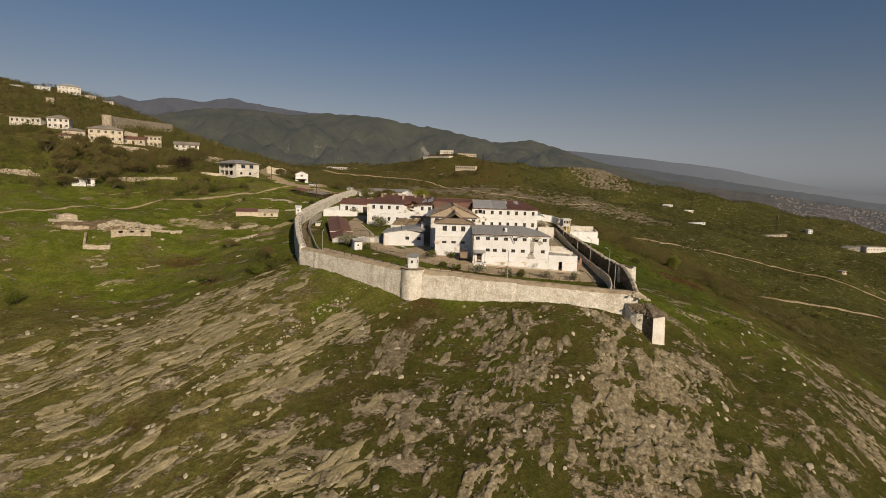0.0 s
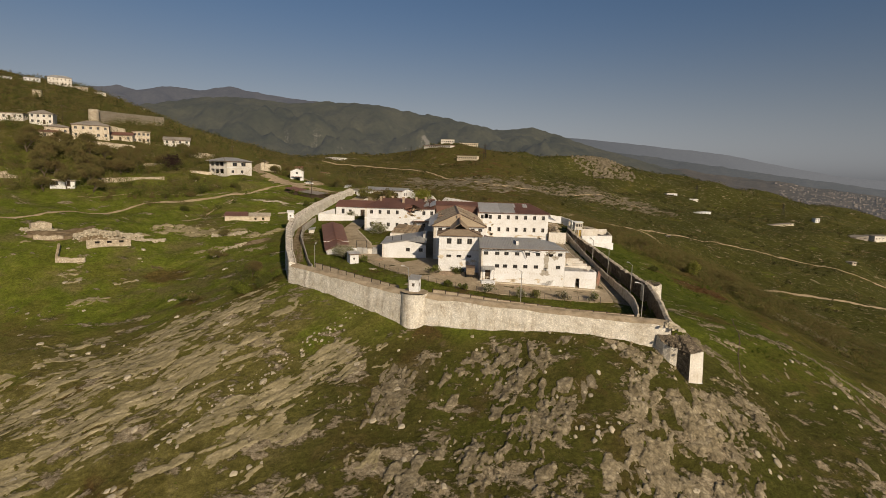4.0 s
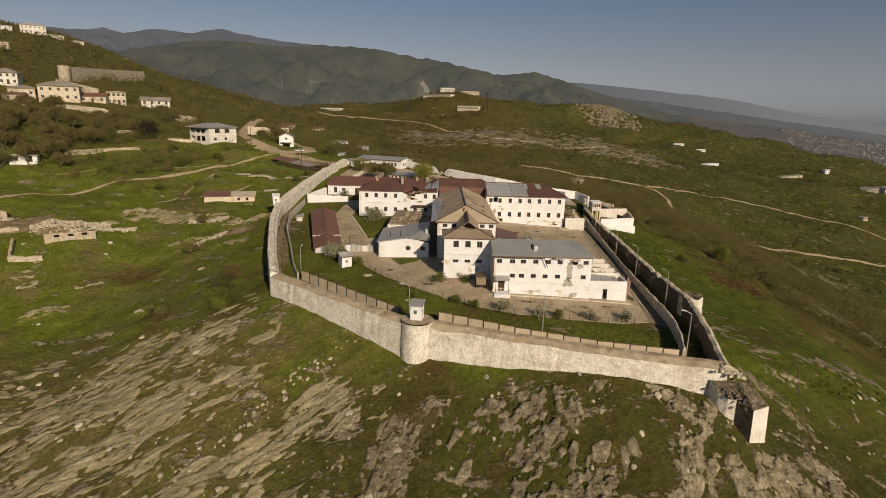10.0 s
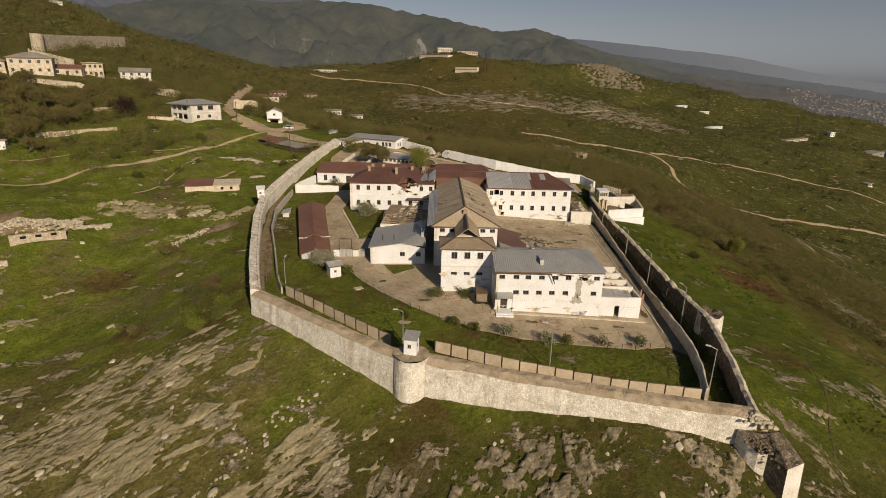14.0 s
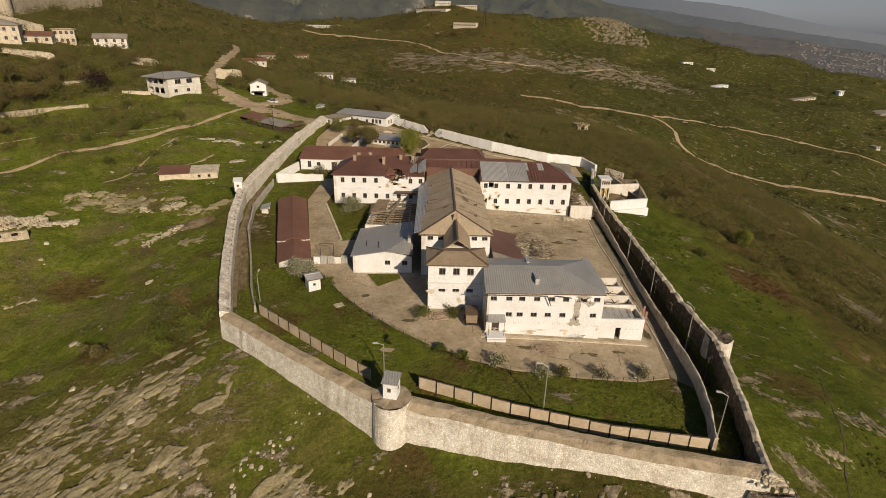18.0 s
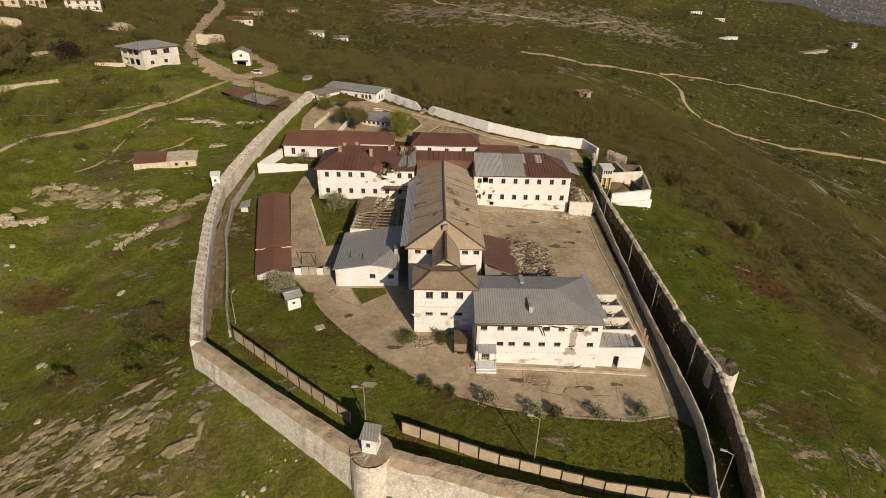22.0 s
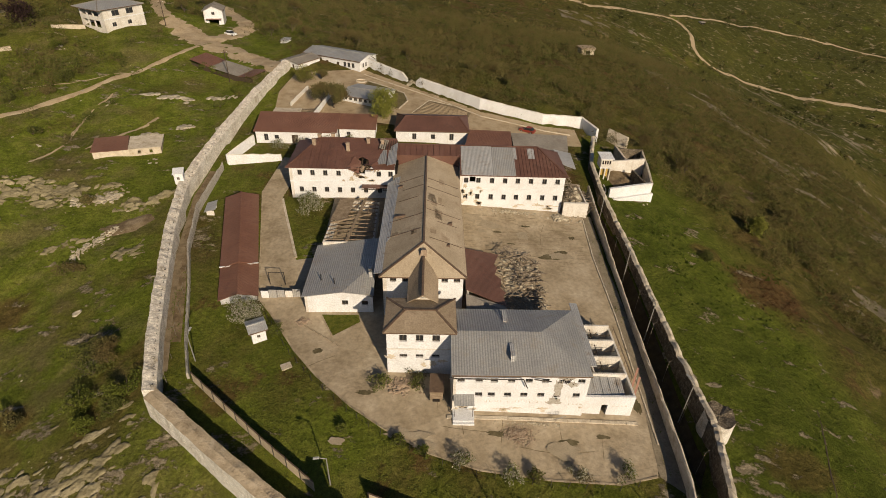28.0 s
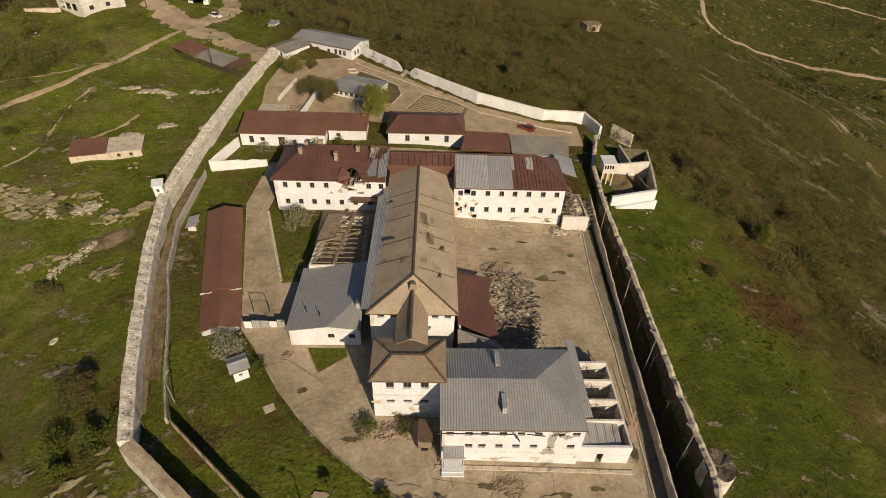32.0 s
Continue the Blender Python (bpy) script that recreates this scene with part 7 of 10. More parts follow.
simple_house("gate_lodge", "small worn lodge with a weathered roof by the gate", "outbuilding", -49.5, 119.0, 11.4, -32, 7.0, 9.5, 2.4, 0.7, SLATE_ROOF, WHITE, [(2.0, 1.4, 0.9, 0.9)], [(5.0, 0.0, 0.9, 2.0)], ends=(0, 0), axis="y")
simple_house("long_hut", "low white hut with a broad grey roof", "outbuilding", -28.4, 97.0, 8.8, -22, 11.5, 10.0, 2.3, 0.7, GREY_ROOF, WHITE, [(1.5 + 1.5 * k, 1.5, 0.9, 0.8) for k in range(7)], ends=(0, 0), side_wins=[(2, 1.5, 1, 1), (4, 1.5, 1, 1)])
guard_booth(-52.5, 139.0, 12.4, -20, 2.6, 2.4)


def free_wall(name, label, p, q, h, t, mat, seed=0):
    line = [(*p, h[0]), (*q, h[1])]
    return curtain(name, label, line, t, mat, 0.1, WORN, seed=seed, batter=0.0, deep=0.8)


free_wall("wall_yard_white", "white courtyard wall by the west outbuilding", (-49.0, 63.0), (-37.6, 65.4), (8.2, 7.6), 0.35, WHITE, 21)
free_wall("wall_yard_white", "white courtyard wall by the west outbuilding", (-45.6, 72.4), (-49.2, 63.2), (9.2, 8.2), 0.35, WHITE, 22)
free_wall("wall_rear_low", "pale garden wall in the rear yard", (-33.8, 84.0), (-31.6, 99.0), (10.2, 11.0), 0.3, WHITE, 23)
free_wall("wall_rear_low", "pale garden wall in the rear yard", (-41.0, 92.0), (-38.5, 103.0), (10.4, 11.4), 0.3, WORN, 24)


def rear_slab():
    b = thing("flat_shed", "flat-roofed concrete shed with broken beams", "shed")
    part("roof_slab", boxes((-44.5, 81.5, 9.4, -37.5, 89.5, 9.7)), PALE_STONE, b)
    part("wall", boxes((-44.3, 81.7, 6.5, -37.7, 89.3, 9.396)), WORN, b)
    bm = bmesh.new()
    for k in range(6):
        beam(bm, (-37.4, 82 + 1.4 * k, 9.6), (-33.9, 82.4 + 1.4 * k, 9.6), 0.12)
    part("beam", bm, GREY_TIMBER, b)


rear_slab()


def carport():
    b = thing("road_shelter", "long low shelter with rusty and grey roof sheets by the road", "shed", pose(-76.0, 116.6, 0, 0, 0, -28))
    z = lambda u: ground_z(-76 + u * math.cos(radians(-28)), 116.6 + u * math.sin(radians(-28))) + 1.7  # noqa: E731
    zs = [z(u) for u in (0, 8, 19, 24)]
    for k, (u0, u1, m) in enumerate(((0, 8, BROWN_ROOF), (8.05, 19, SLATE_ROOF), (19.05, 24, BROWN_ROOF))):
        roof_plane(b, [(u0, 0, zs[k]), (u1, 0, zs[k + 1]), (u1, 6.5, zs[k + 1] + 0.5), (u0, 6.5, zs[k] + 0.5)], m)
        part("wall", boxes((u0 + 0.1, 0.3, zs[k + 1] - 4, u1 - 0.1, 0.6, min(zs[k], zs[k + 1]) - 0.15)), DARK_WOOD, b)
        part("post", boxes((u1 - 0.2, 6.0, zs[k + 1] - 4, u1 - 0.02, 6.2, zs[k + 1] + 0.3)), WOOD, b)


carport()


def field_shed():
    z = ground_z(-74, 70) - 0.2
    b = thing("field_shed", "low stone field shed, half brown roof, half bare slab", "shed", pose(-81.8, 67.4, z, 0, 0, 16))
    facade(b, (0, 0), (14.6, 0), -1.5, 1.9, 0.4, PALE_STONE, [], holes=[(9.5, 10.2, 0.6, 1.4), (12, 12.7, 0.6, 1.4)])
    facade(b, (14.6, 0), (14.6, 6), -1.5, 1.9, 0.4, PALE_STONE)
    facade(b, (14.6, 6), (0, 6), -1.5, 1.9, 0.4, PALE_STONE)
    facade(b, (0, 6), (0, 0), -1.5, 1.9, 0.4, PALE_STONE)
    roof_plane(b, [(-0.3, -0.3, 2.0), (7.6, -0.3, 2.0), (7.2, 6.3, 2.9), (-0.3, 6.3, 2.9)], BROWN_ROOF)
    roof_plane(b, [(7.65, -0.3, 2.02), (14.9, -0.3, 2.02), (14.9, 6.3, 2.6), (7.3, 6.3, 2.6)], PALE_STONE)


field_shed()


def parked(name, label, x, y, turn, body, length=4.1, width=1.65):
    """A small parked car."""
    c = thing(name, label, "car", pose(x, y, ground_z(x, y) + 0.02, 0, 0, turn))
    l, w = length / 2, width / 2
    bm = bmesh.new()
    hexa(bm, [(-l, -w, 0.28), (l, -w, 0.28), (l, w, 0.28), (-l, w, 0.28)], [(-l * 0.97, -w, 0.86), (l * 0.95, -w, 0.78), (l * 0.95, w, 0.78), (-l * 0.97, w, 0.86)])
    part("body", bm, body, c)
    bm = bmesh.new()
    hexa(bm, [(-l * 0.8, -w * 0.93, 0.865), (l * 0.42, -w * 0.93, 0.84), (l * 0.42, w * 0.93, 0.84), (-l * 0.8, w * 0.93, 0.865)], [(-l * 0.55, -w * 0.8, 1.42), (l * 0.12, -w * 0.8, 1.42), (l * 0.12, w * 0.8, 1.42), (-l * 0.55, w * 0.8, 1.42)])
    cab = part("cabin", bm, GLASS, c)
    part("roof", boxes((-l * 0.56, -w * 0.81, 1.424, l * 0.13, w * 0.81, 1.47)), body, cab)
    for sx in (-0.62, 0.62):
        for sy in (-1, 1):
            bm = bmesh.new()
            tube(bm, (l * sx, sy * (w - 0.18), 0.3), (l * sx, sy * (w + 0.03), 0.3), 0.31, 0.31, 14)
            wh = part("wheel", bm, RUBBER, c)
            bm = bmesh.new()
            tube(bm, (l * sx, sy * (w + 0.032), 0.3), (l * sx, sy * (w + 0.05), 0.3), 0.18, 0.18, 10)
            part("rim", bm, STEEL, wh)
    for sy in (-0.7, 0.7):
        part("headlight", boxes((l * 0.955, w * sy - 0.15, 0.55, l * 0.99, w * sy + 0.15, 0.7)), STEEL, c)


parked("parked_car", "white car parked on the dirt road", -71.5, 142.5, -25, CAR_WHITE)
parked("wrecked_car", "rusty red car wreck in the rear yard", 22.0, 86.5, 150, RED_PAINT, 4.2)


def old_truck():
    c = thing("derelict_trailer", "derelict brown box trailer by the entrance", "trailer", pose(-2.0, 2.6, ground_z(-2, 2.6) + 0.07, 0, 0, 88))
    part("box", boxes((-1.6, -0.9, 0.7, 1.6, 0.9, 2.1)), WOOD, c)
    part("lid", boxes((-1.7, -1.0, 2.1, 1.7, 1.0, 2.22)), CAP, c)
    part("chassis", boxes((-1.9, -0.5, 0.5, 1.9, 0.5, 0.69)), IRON, c)
    for sx in (-1.0, 1.0):
        for sy in (-0.95, 0.95):
            bm = bmesh.new()
            tube(bm, (sx, sy - 0.1, 0.4), (sx, sy + 0.1, 0.4), 0.4, 0.4, 14)
            part("wheel", bm, RUBBER, c)


old_truck()


def stain(name, label, cx, cy, rx, ry, mat, seed, lift=0.085):
    """A dark damp or mossy patch of its own outline on the yard."""
    r = random.Random(seed)
    ring = [(cx + rx * r.uniform(0.55, 1.1) * math.cos(math.tau * k / 18), cy + ry * r.uniform(0.55, 1.1) * math.sin(math.tau * k / 18)) for k in range(18)]
    return draped(name, label, ring, mat, lift, 1.5, kind="structure", category="stain")


MOSS = material("dark_moss", [(0.06, 0.052, 0.026), (0.11, 0.09, 0.05), (0.17, 0.14, 0.085)], 0.9, 0.95)
JOINT = material("dirty_joint", [(0.13, 0.10, 0.06), (0.22, 0.175, 0.11)], 0.9, 0.95)
OLD_PATCH = material("old_screed", [(0.27, 0.22, 0.15), (0.36, 0.30, 0.215)], 0.6, 0.95)
r = random.Random(64)
for k, (x, y, a, b) in enumerate(((19.5, 34.5, 2.6, 1.0), (22.0, 36.0, 1.6, 0.8), (10.0, 41.5, 1.2, 0.4), (16.0, 44.0, 1.4, 0.35), (25.0, 41.0, 0.8, 0.6), (12.5, 38.0, 0.9, 0.3), (-12, 2.5, 1.6, 0.5), (6.0, -3.4, 1.4, 0.5), (15.5, -4.4, 1.8, 0.6), (20.5, -3.2, 1.2, 0.4), (-20, 10, 0.9, 0.6), (26.8, 2, 0.7, 1.6))):
    stain("stain_moss", "dark mossy patch on the concrete", x, y, a, b, MOSS, 600 + k, 0.085 + 0.004 * k)
for k in range(12):
    x, y = (r.uniform(5, 26), r.uniform(32, 46)) if k < 7 else (r.uniform(-15, 22), r.uniform(-7, -2.5))
    stain("stain_screed", "paler worn patch on the concrete", x, y, r.uniform(1.0, 3.0), r.uniform(0.6, 1.6), OLD_PATCH, 640 + k, 0.14 + 0.004 * k)

# cracks between the yard's slabs
bm = bmesh.new()
for k in range(34):
    x, y = (r.uniform(3, 28), r.uniform(31, 47)) if k < 12 else (r.uniform(-26, 24), r.uniform(-8, 10))
    a = r.choice((0.0, math.pi / 2)) + r.uniform(-0.2, 0.2) + (0.6 if x < -8 else 0)
    for q in range(r.randint(3, 7)):
        x2, y2 = x + 1.0 * math.cos(a), y + 1.0 * math.sin(a)
        if inside_ring(x2, y2, YARD) and not (-1 < x2 < 27 and -0.5 < y2 < 15) and not (-12 < x2 < 2 and y2 > 5):
            z1, z2 = inside_height(np.array([x, x2]), np.array([y, y2])) + 0.07
            beam(bm, (x, y, z1), (x2, y2, z2), r.uniform(0.03, 0.09), 0.05)
        x, y, a = x2, y2, a + r.uniform(-0.1, 0.1)
for k in range(13):
    y = 32.0 + 1.25 * k
    for q in range(9):
        if r.random() < 0.7:
            x = 3.2 + 2.7 * q + r.uniform(-0.3, 0.3)
            z1, z2 = inside_height(np.array([x, x + 2.5]), np.array([y, y])) + 0.065
            beam(bm, (x, y, z1), (x + 2.5, y + r.uniform(-0.05, 0.05), z2), r.uniform(0.025, 0.05), 0.04)
tagged(part("crack_lines", bm, JOINT), "weed-filled cracks between the yard's slabs", "cracks", kind="stuff")

# planted corner before the kitchen block
GARDEN = [(-20.6, 17.6), (-14.6, 17.5), (-14.2, 16.0), (-18.2, 13.0)]
draped("garden_patch", "overgrown green patch before the kitchen block", GARDEN, material("rank_grass", [(0.04, 0.05, 0.008), (0.09, 0.10, 0.015), (0.13, 0.12, 0.03)], 1.2, 0.95, bump=0.9, bump_scale=5), 0.12, 1.0, category="ground")
kerb_line("kerb_garden", "broken low kerb beside the garden patch", [(-23.8, 15.8), (-16.7, 10.9)], 0.2, 0.2, WALL_TOP)
kerb_line("kerb_garden", "broken low kerb beside the garden patch", [(-18.2, 12.9), (-20.7, 17.6)], 0.2, 0.2, WALL_TOP)
kerb_line("kerb_lane", "low broken stone edging beside the west lane", [(-27.6, 31.6), (-31.6, 43.0), (-34.1, 50.2)], 0.45, 0.3, PALE_STONE)
# bare earth with the shade of both walls mixed into its colour
draped("path_trench", "bare earth between the two eastern walls, toned dark for shade", [(32.4, -9.0), (34.2, -6.0), (34.6, 14.0), (34.4, 40.0), (34.0, 56.0), (32.2, 56.0), (31.7, 36.0), (31.8, 22.0), (32.2, 8.0)], material("shaded_earth", [(0.045, 0.034, 0.02), (0.09, 0.07, 0.044)], 0.8, 0.95, bump=0.8, bump_scale=4), 0.10, 1.0, surface=sheet_z, category="path")
rubble_heap("rubble_heap", "pale stones tumbled from the breach in the rear wall", -9.6, 111.2, 1.8, 1.4, 0.8, 120, PALE_ROCK, 52, (0.12, 0.4))
SOIL = material("tilled_soil", [(0.12, 0.09, 0.055), (0.20, 0.155, 0.10), (0.27, 0.215, 0.145)], 0.7, 0.95, bump=0.8, bump_scale=4)
draped("garden_bed", "bare tilled bed with a low stone edge in the rear yard", [(-8.4, 90.9), (-4.1, 100.0), (3.0, 97.4), (7.4, 94.0), (5.8, 88.6)], SOIL, 0.10, 1.5, category="garden bed")
for k in range(9):
    t = k / 8
    kerb_line("furrow_row", "low ridge of earth across the tilled bed", [(-7.6 + 3.6 * t, 91.2 + 7.4 * t), (5.8 + 0.6 * t, 89.2 + 4.6 * t)], 0.3, 0.12, DIRT, lift=0.06)
kerb_line("kerb_bed", "low stone edge of the tilled bed", [(-8.6, 90.8), (-4.2, 100.2), (3.0, 97.6), (7.6, 94.2)], 0.22, 0.2, PALE_STONE)
kerb_line("kerb_island", "low concrete edge of the planted island", [(-22.3, 111.5), (-17.1, 108.4), (-11.4, 104.2), (-10.1, 98.8), (-12.3, 92.7)], 0.3, 0.25, PALE_STONE)
draped("garden_island", "sparse weedy island beside the rear drive", [(-22.3, 111.3), (-17.1, 108.2), (-11.6, 104.0), (-10.4, 98.8), (-12.6, 93.0), (-16.4, 96.6), (-18.0, 101.0), (-24.0, 106.0)], material("sparse_turf", [(0.07, 0.06, 0.025), (0.13, 0.105, 0.05), (0.19, 0.155, 0.085)], 0.8, 0.95, bump=0.7, bump_scale=4), 0.09, 1.5, category="ground")
ring = [(-24.4 + 1.5 * math.cos(math.tau * k / 14), 111.2 + 1.2 * math.sin(math.tau * k / 14)) for k in range(15)]
kerb_line("kerb_flowerbed", "round stone flowerbed in the rear yard", ring, 0.3, 0.35, PALE_STONE)
draped("path_west_patrol", "trodden brown strip along the west wall", [(-46.9, 20.4), (-42.3, 6.0), (-40.9, 6.0), (-45.2, 20.4), (-48.7, 36.0), (-51.2, 50.0), (-52.4, 50.0), (-50.0, 36.0)], SOIL, 0.05, 1.5, category="path")
# iron bars set across the west wall's broad top
west = next(o for o in scene.objects if o.name == "wall_west")
bar = None
for (ax, ay, az), (bx, by, bz) in zip(WEST[2:], WEST[3:]):
    n = max(1, int(math.hypot(bx - ax, by - ay) / 1.5))
    for k in range(n):
        t = (k + 0.5) / n
        if bar is None:
            bm = bmesh.new()
            beam(bm, (-0.55, 0, 0), (0.55, 0, 0.14), 0.05)
            beam(bm, (0.5, 0, 0.0), (0.5, 0, 0.5), 0.04)
            o = part("iron_bar", bm, IRON, west)
            bar = o.data
        else:
            o = new("iron_bar", bar)
            o.parent = west
        o.matrix_local = pose(ax + (bx - ax) * t, ay + (by - ay) * t, az + (bz - az) * t - 0.02, 0, 0, math.degrees(math.atan2(by - ay, bx - ax)) + 90 + 6 * math.sin(k * 2.1))
# boards and a grate leaning beside the front block
for k, (p, q) in enumerate((((27.1, 5.5, -1.2), (27.8, 6.8, 1.5)), ((26.9, 3.8, -1.3), (27.6, 5.2, 1.3)))):
    bm = bmesh.new()
    beam(bm, p, q, 0.28, 0.12)
    tagged(part("leaning_board", bm, material("faded_pink_board", [(0.30, 0.16, 0.12), (0.38, 0.22, 0.17)], 1.5, 0.85)), "faded pink board leaning by the annex", "board", "leaning boards")
grate = thing("fallen_grate", "iron window grate leaning on the front block's plinth", "grate", pose(14.0, -1.2, -0.35, 35, 0, 20))
for k in range(8):
    part("bar", boxes((0.2 * k, -0.02, 0, 0.2 * k + 0.05, 0.02, 1.3)), STEEL, grate)
for z in (0.1, 1.15):
    part("cross_bar", boxes((-0.05, 0.021, z, 1.5, 0.05, z + 0.05)), STEEL, grate)
stone = boxes((-0.75, -0.6, -0.2, 0.75, 0.6, 0.14))
o = part("paving_slab", stone, PALE_STONE)
o.matrix_world = pose(-24.1, 7.2, float(inside_height(np.array([-24.1]), np.array([7.2]))[0]), 0, 2, 30)
tagged(o, "loose concrete slab lying in the weeds", "slab")


# ---- roads and paths ----
def road(name, label, line, width, mat, lift=0.10, step=1.5, ragged=0.15, seed=1):
    """A worn track laid over the ground along a line, with ragged edges."""
    r = random.Random(seed)
    p = [Vector((*q, 0)) for q in line]
    p = [2 * p[0] - p[1], *p, 2 * p[-1] - p[-2]]
    mids = []
    for i in range(1, len(p) - 2):
        n = max(2, int((p[i + 1] - p[i]).length / step))
        for k in range(n):
            t = k / n
            mids.append(0.5 * (2 * p[i] + (p[i + 1] - p[i - 1]) * t + (2 * p[i - 1] - 5 * p[i] + 4 * p[i + 1] - p[i + 2]) * t * t + (3 * p[i] - p[i - 1] - 3 * p[i + 1] + p[i + 2]) * t**3))
    rows = 5
    xs, ys = [], []
    for i, m in enumerate(mids):
        d = (mids[min(i + 1, len(mids) - 1)] - mids[max(i - 1, 0)]).normalized()
        s = Vector((d.y, -d.x, 0))
        w0, w1 = [width / 2 * (1 + ragged * r.uniform(-1, 1)) for _ in range(2)]
        for k in range(rows):
            q = m + s * (-w0 + (w0 + w1) * k / (rows - 1))
            xs.append(q.x)
            ys.append(q.y)
    zs = sheet_z(xs, ys) + lift
    edge = np.arange(len(xs)) % rows
    zs = zs - np.where((edge == 0) | (edge == rows - 1), lift * 1.4, 0)
    faces = [(i * rows + k, i * rows + k + 1, i * rows + rows + k + 1, i * rows + rows + k) for i in range(len(mids) - 1) for k in range(rows - 1)]
    return tagged(mesh_object(name, list(zip(xs, ys, zs)), faces, mat), label, "road", kind="structure")


road("road_field", "narrow dirt road across the western meadow", [(-150, 34), (-136.3, 49), (-126.8, 64.5), (-115.8, 75.0), (-108.2, 82.0), (-103.4, 89.5), (-97.0, 98.2), (-90.8, 109.2), (-82.5, 118.5), (-76.4, 129)], 1.9, DIRT, seed=1)
road("path_field", "faint parallel footpath in the meadow", [(-138, 78), (-126, 86.5), (-117.5, 92), (-107.7, 97.6), (-97.6, 104.4), (-86.5, 114)], 0.5, DIRT, 0.04, seed=2)
road("road_gate", "broad bare dirt approach to the gate", [(-92, 146), (-80, 134), (-65, 126), (-53, 118), (-47, 113)], 8.5, DIRT, seed=3)
road("road_hamlet", "dirt road climbing between the houses", [(-76, 133), (-84, 142), (-94, 148), (-104, 165), (-110, 187), (-124, 235), (-133, 275), (-148, 330), (-165, 375)], 5.0, DIRT, seed=4)
road("road_hut", "bare dirt turning by the small house", [(-76, 134), (-70, 143), (-70, 155), (-78, 168), (-86, 178)], 6.5, DIRT, seed=5)
road("road_east", "pale dirt road winding down the eastern slope", [(70, 436), (112, 431), (130, 429), (192, 450), (212, 460), (218, 438), (210, 405), (215, 392), (229, 387), (259, 399), (292, 396), (324, 387), (386, 384), (480, 376)], 5.0, DIRT, 0.25, 3, seed=6)
road("road_east_upper", "narrow pale track along the eastern slope", [(208, 466), (226, 480), (266, 499), (345, 515), (425, 545), (486, 522), (540, 490)], 3.4, DIRT, 0.35, 4, seed=7)
road("road_quarry", "pale cutting along the far hillside", [(-200, 760), (-105, 727), (-28, 677), (13, 625), (60, 568), (147, 615), (223, 667), (300, 690)], 4.0, DIRT, 0.6, 6, 0.6, seed=8)
road("path_meadow", "faint trodden path in the meadow", [(-95.8, 64.9), (-92.6, 73.9), (-93.2, 81.7), (-92.4, 88.9), (-89.7, 97.8)], 0.7, DIRT, 0.03, 1.0, 0.6, seed=14)
road("path_meadow", "faint trodden path behind the field shed", [(-85.5, 71.3), (-80.7, 77.7), (-76.9, 82.9), (-73.7, 87.9)], 0.9, DIRT, 0.03, 1.0, 0.7, seed=15)
PATH_E = [(60.0, 8.0), (58.4, 4.9), (53.0, -6.0), (48.9, -15.2), (45.4, -21.4), (43.2, -26.7), (43.0, -30.0)]
road("path_slope", "worn footpath down the eastern slope", PATH_E, 0.28, TWIG, 0.05, 1.0, 0.4, seed=11)


# ---- the hamlet on the western slope ----
def village_house(label, cx, cy, turn, w, d, h, rise, roof, wall=None, cols=4, floors=1, ends=(1, 1), axis="x", door=True):
    z = min(ground_z(cx, cy), ground_z(cx + w * math.cos(radians(turn)) * 0.5, cy + w * math.sin(radians(turn)) * 0.5))
    c, s = math.cos(radians(turn)), math.sin(radians(turn))
    x, y = cx - c * w / 2 + s * d / 2, cy - s * w / 2 - c * d / 2
    wins = [(w * (k + 0.5) / cols, h * (f + 0.55) / floors, 1.1, 1.3) for k in range(cols) for f in range(floors) if not (door and f == 0 and k == cols // 2)]
    doors = [(w * (cols // 2 + 0.5) / cols, 0.1, 1.1, 2.1)] if door else []
    return simple_house("village_house", label, "house", x, y, z, turn, w, d, h, rise, roof, wall or WORN, wins, doors, ends, axis, [(d * 0.3, h * 0.55 / floors, 1.1, 1.2), (d * 0.7, h * 0.55 / floors, 1.1, 1.2)], deep=3.5, over=0.5, group="hamlet houses")


village_house("large tan two-storey house with a grey hipped roof", -185, 162, 28, 15.5, 11, 6.6, 2.2, SLATE_ROOF, PALE_STONE, 5, 2)
village_house("tan annexe with a rusty roof", -199, 158, 28, 10, 9, 4.2, 1.4, SLATE_ROOF, PALE_STONE, 3, 1)
village_house("white house with a grey hipped roof", -217.5, 174, 24, 10, 9, 5.4, 2.0, SLATE_ROOF, WORN, 4, 2)
village_house("white house with a grey gabled roof", -156.5, 191, 24, 13, 9, 4.6, 1.8, SLATE_ROOF, WORN, 4, 2, (0, 0))
village_house("ruined stone house with a collapsing brown roof", -176, 172, 20, 11, 8, 3.2, 1.6, BROWN_ROOF, PALE_STONE, 3, 1, (0, 0))
village_house("roofless two-storey stone shell with empty windows", -170, 180, 28, 8, 6, 6.0, 0.3, PALE_STONE, PALE_STONE, 4, 2)
village_house("small low stone barn with a brown roof", -189, 143, 26, 9, 6, 2.6, 1.2, BROWN_ROOF, PALE_STONE, 3, 1)
village_house("low white shed among the trees", -147, 84, 28, 7.5, 4, 2.2, 0.3, PALE_STONE, WHITE, 2, 1, (0, 0))
village_house("tan single-storey ruin with a red-brown roof", -121, 281, 15, 14, 8, 3.6, 1.4, BROWN_ROOF, WORN, 4, 1, (0, 0))
village_house("tan single-storey house with a red-brown roof", -131, 340, 10, 12, 8, 3.6, 1.5, BROWN_ROOF, WORN, 3, 1, (0, 0))
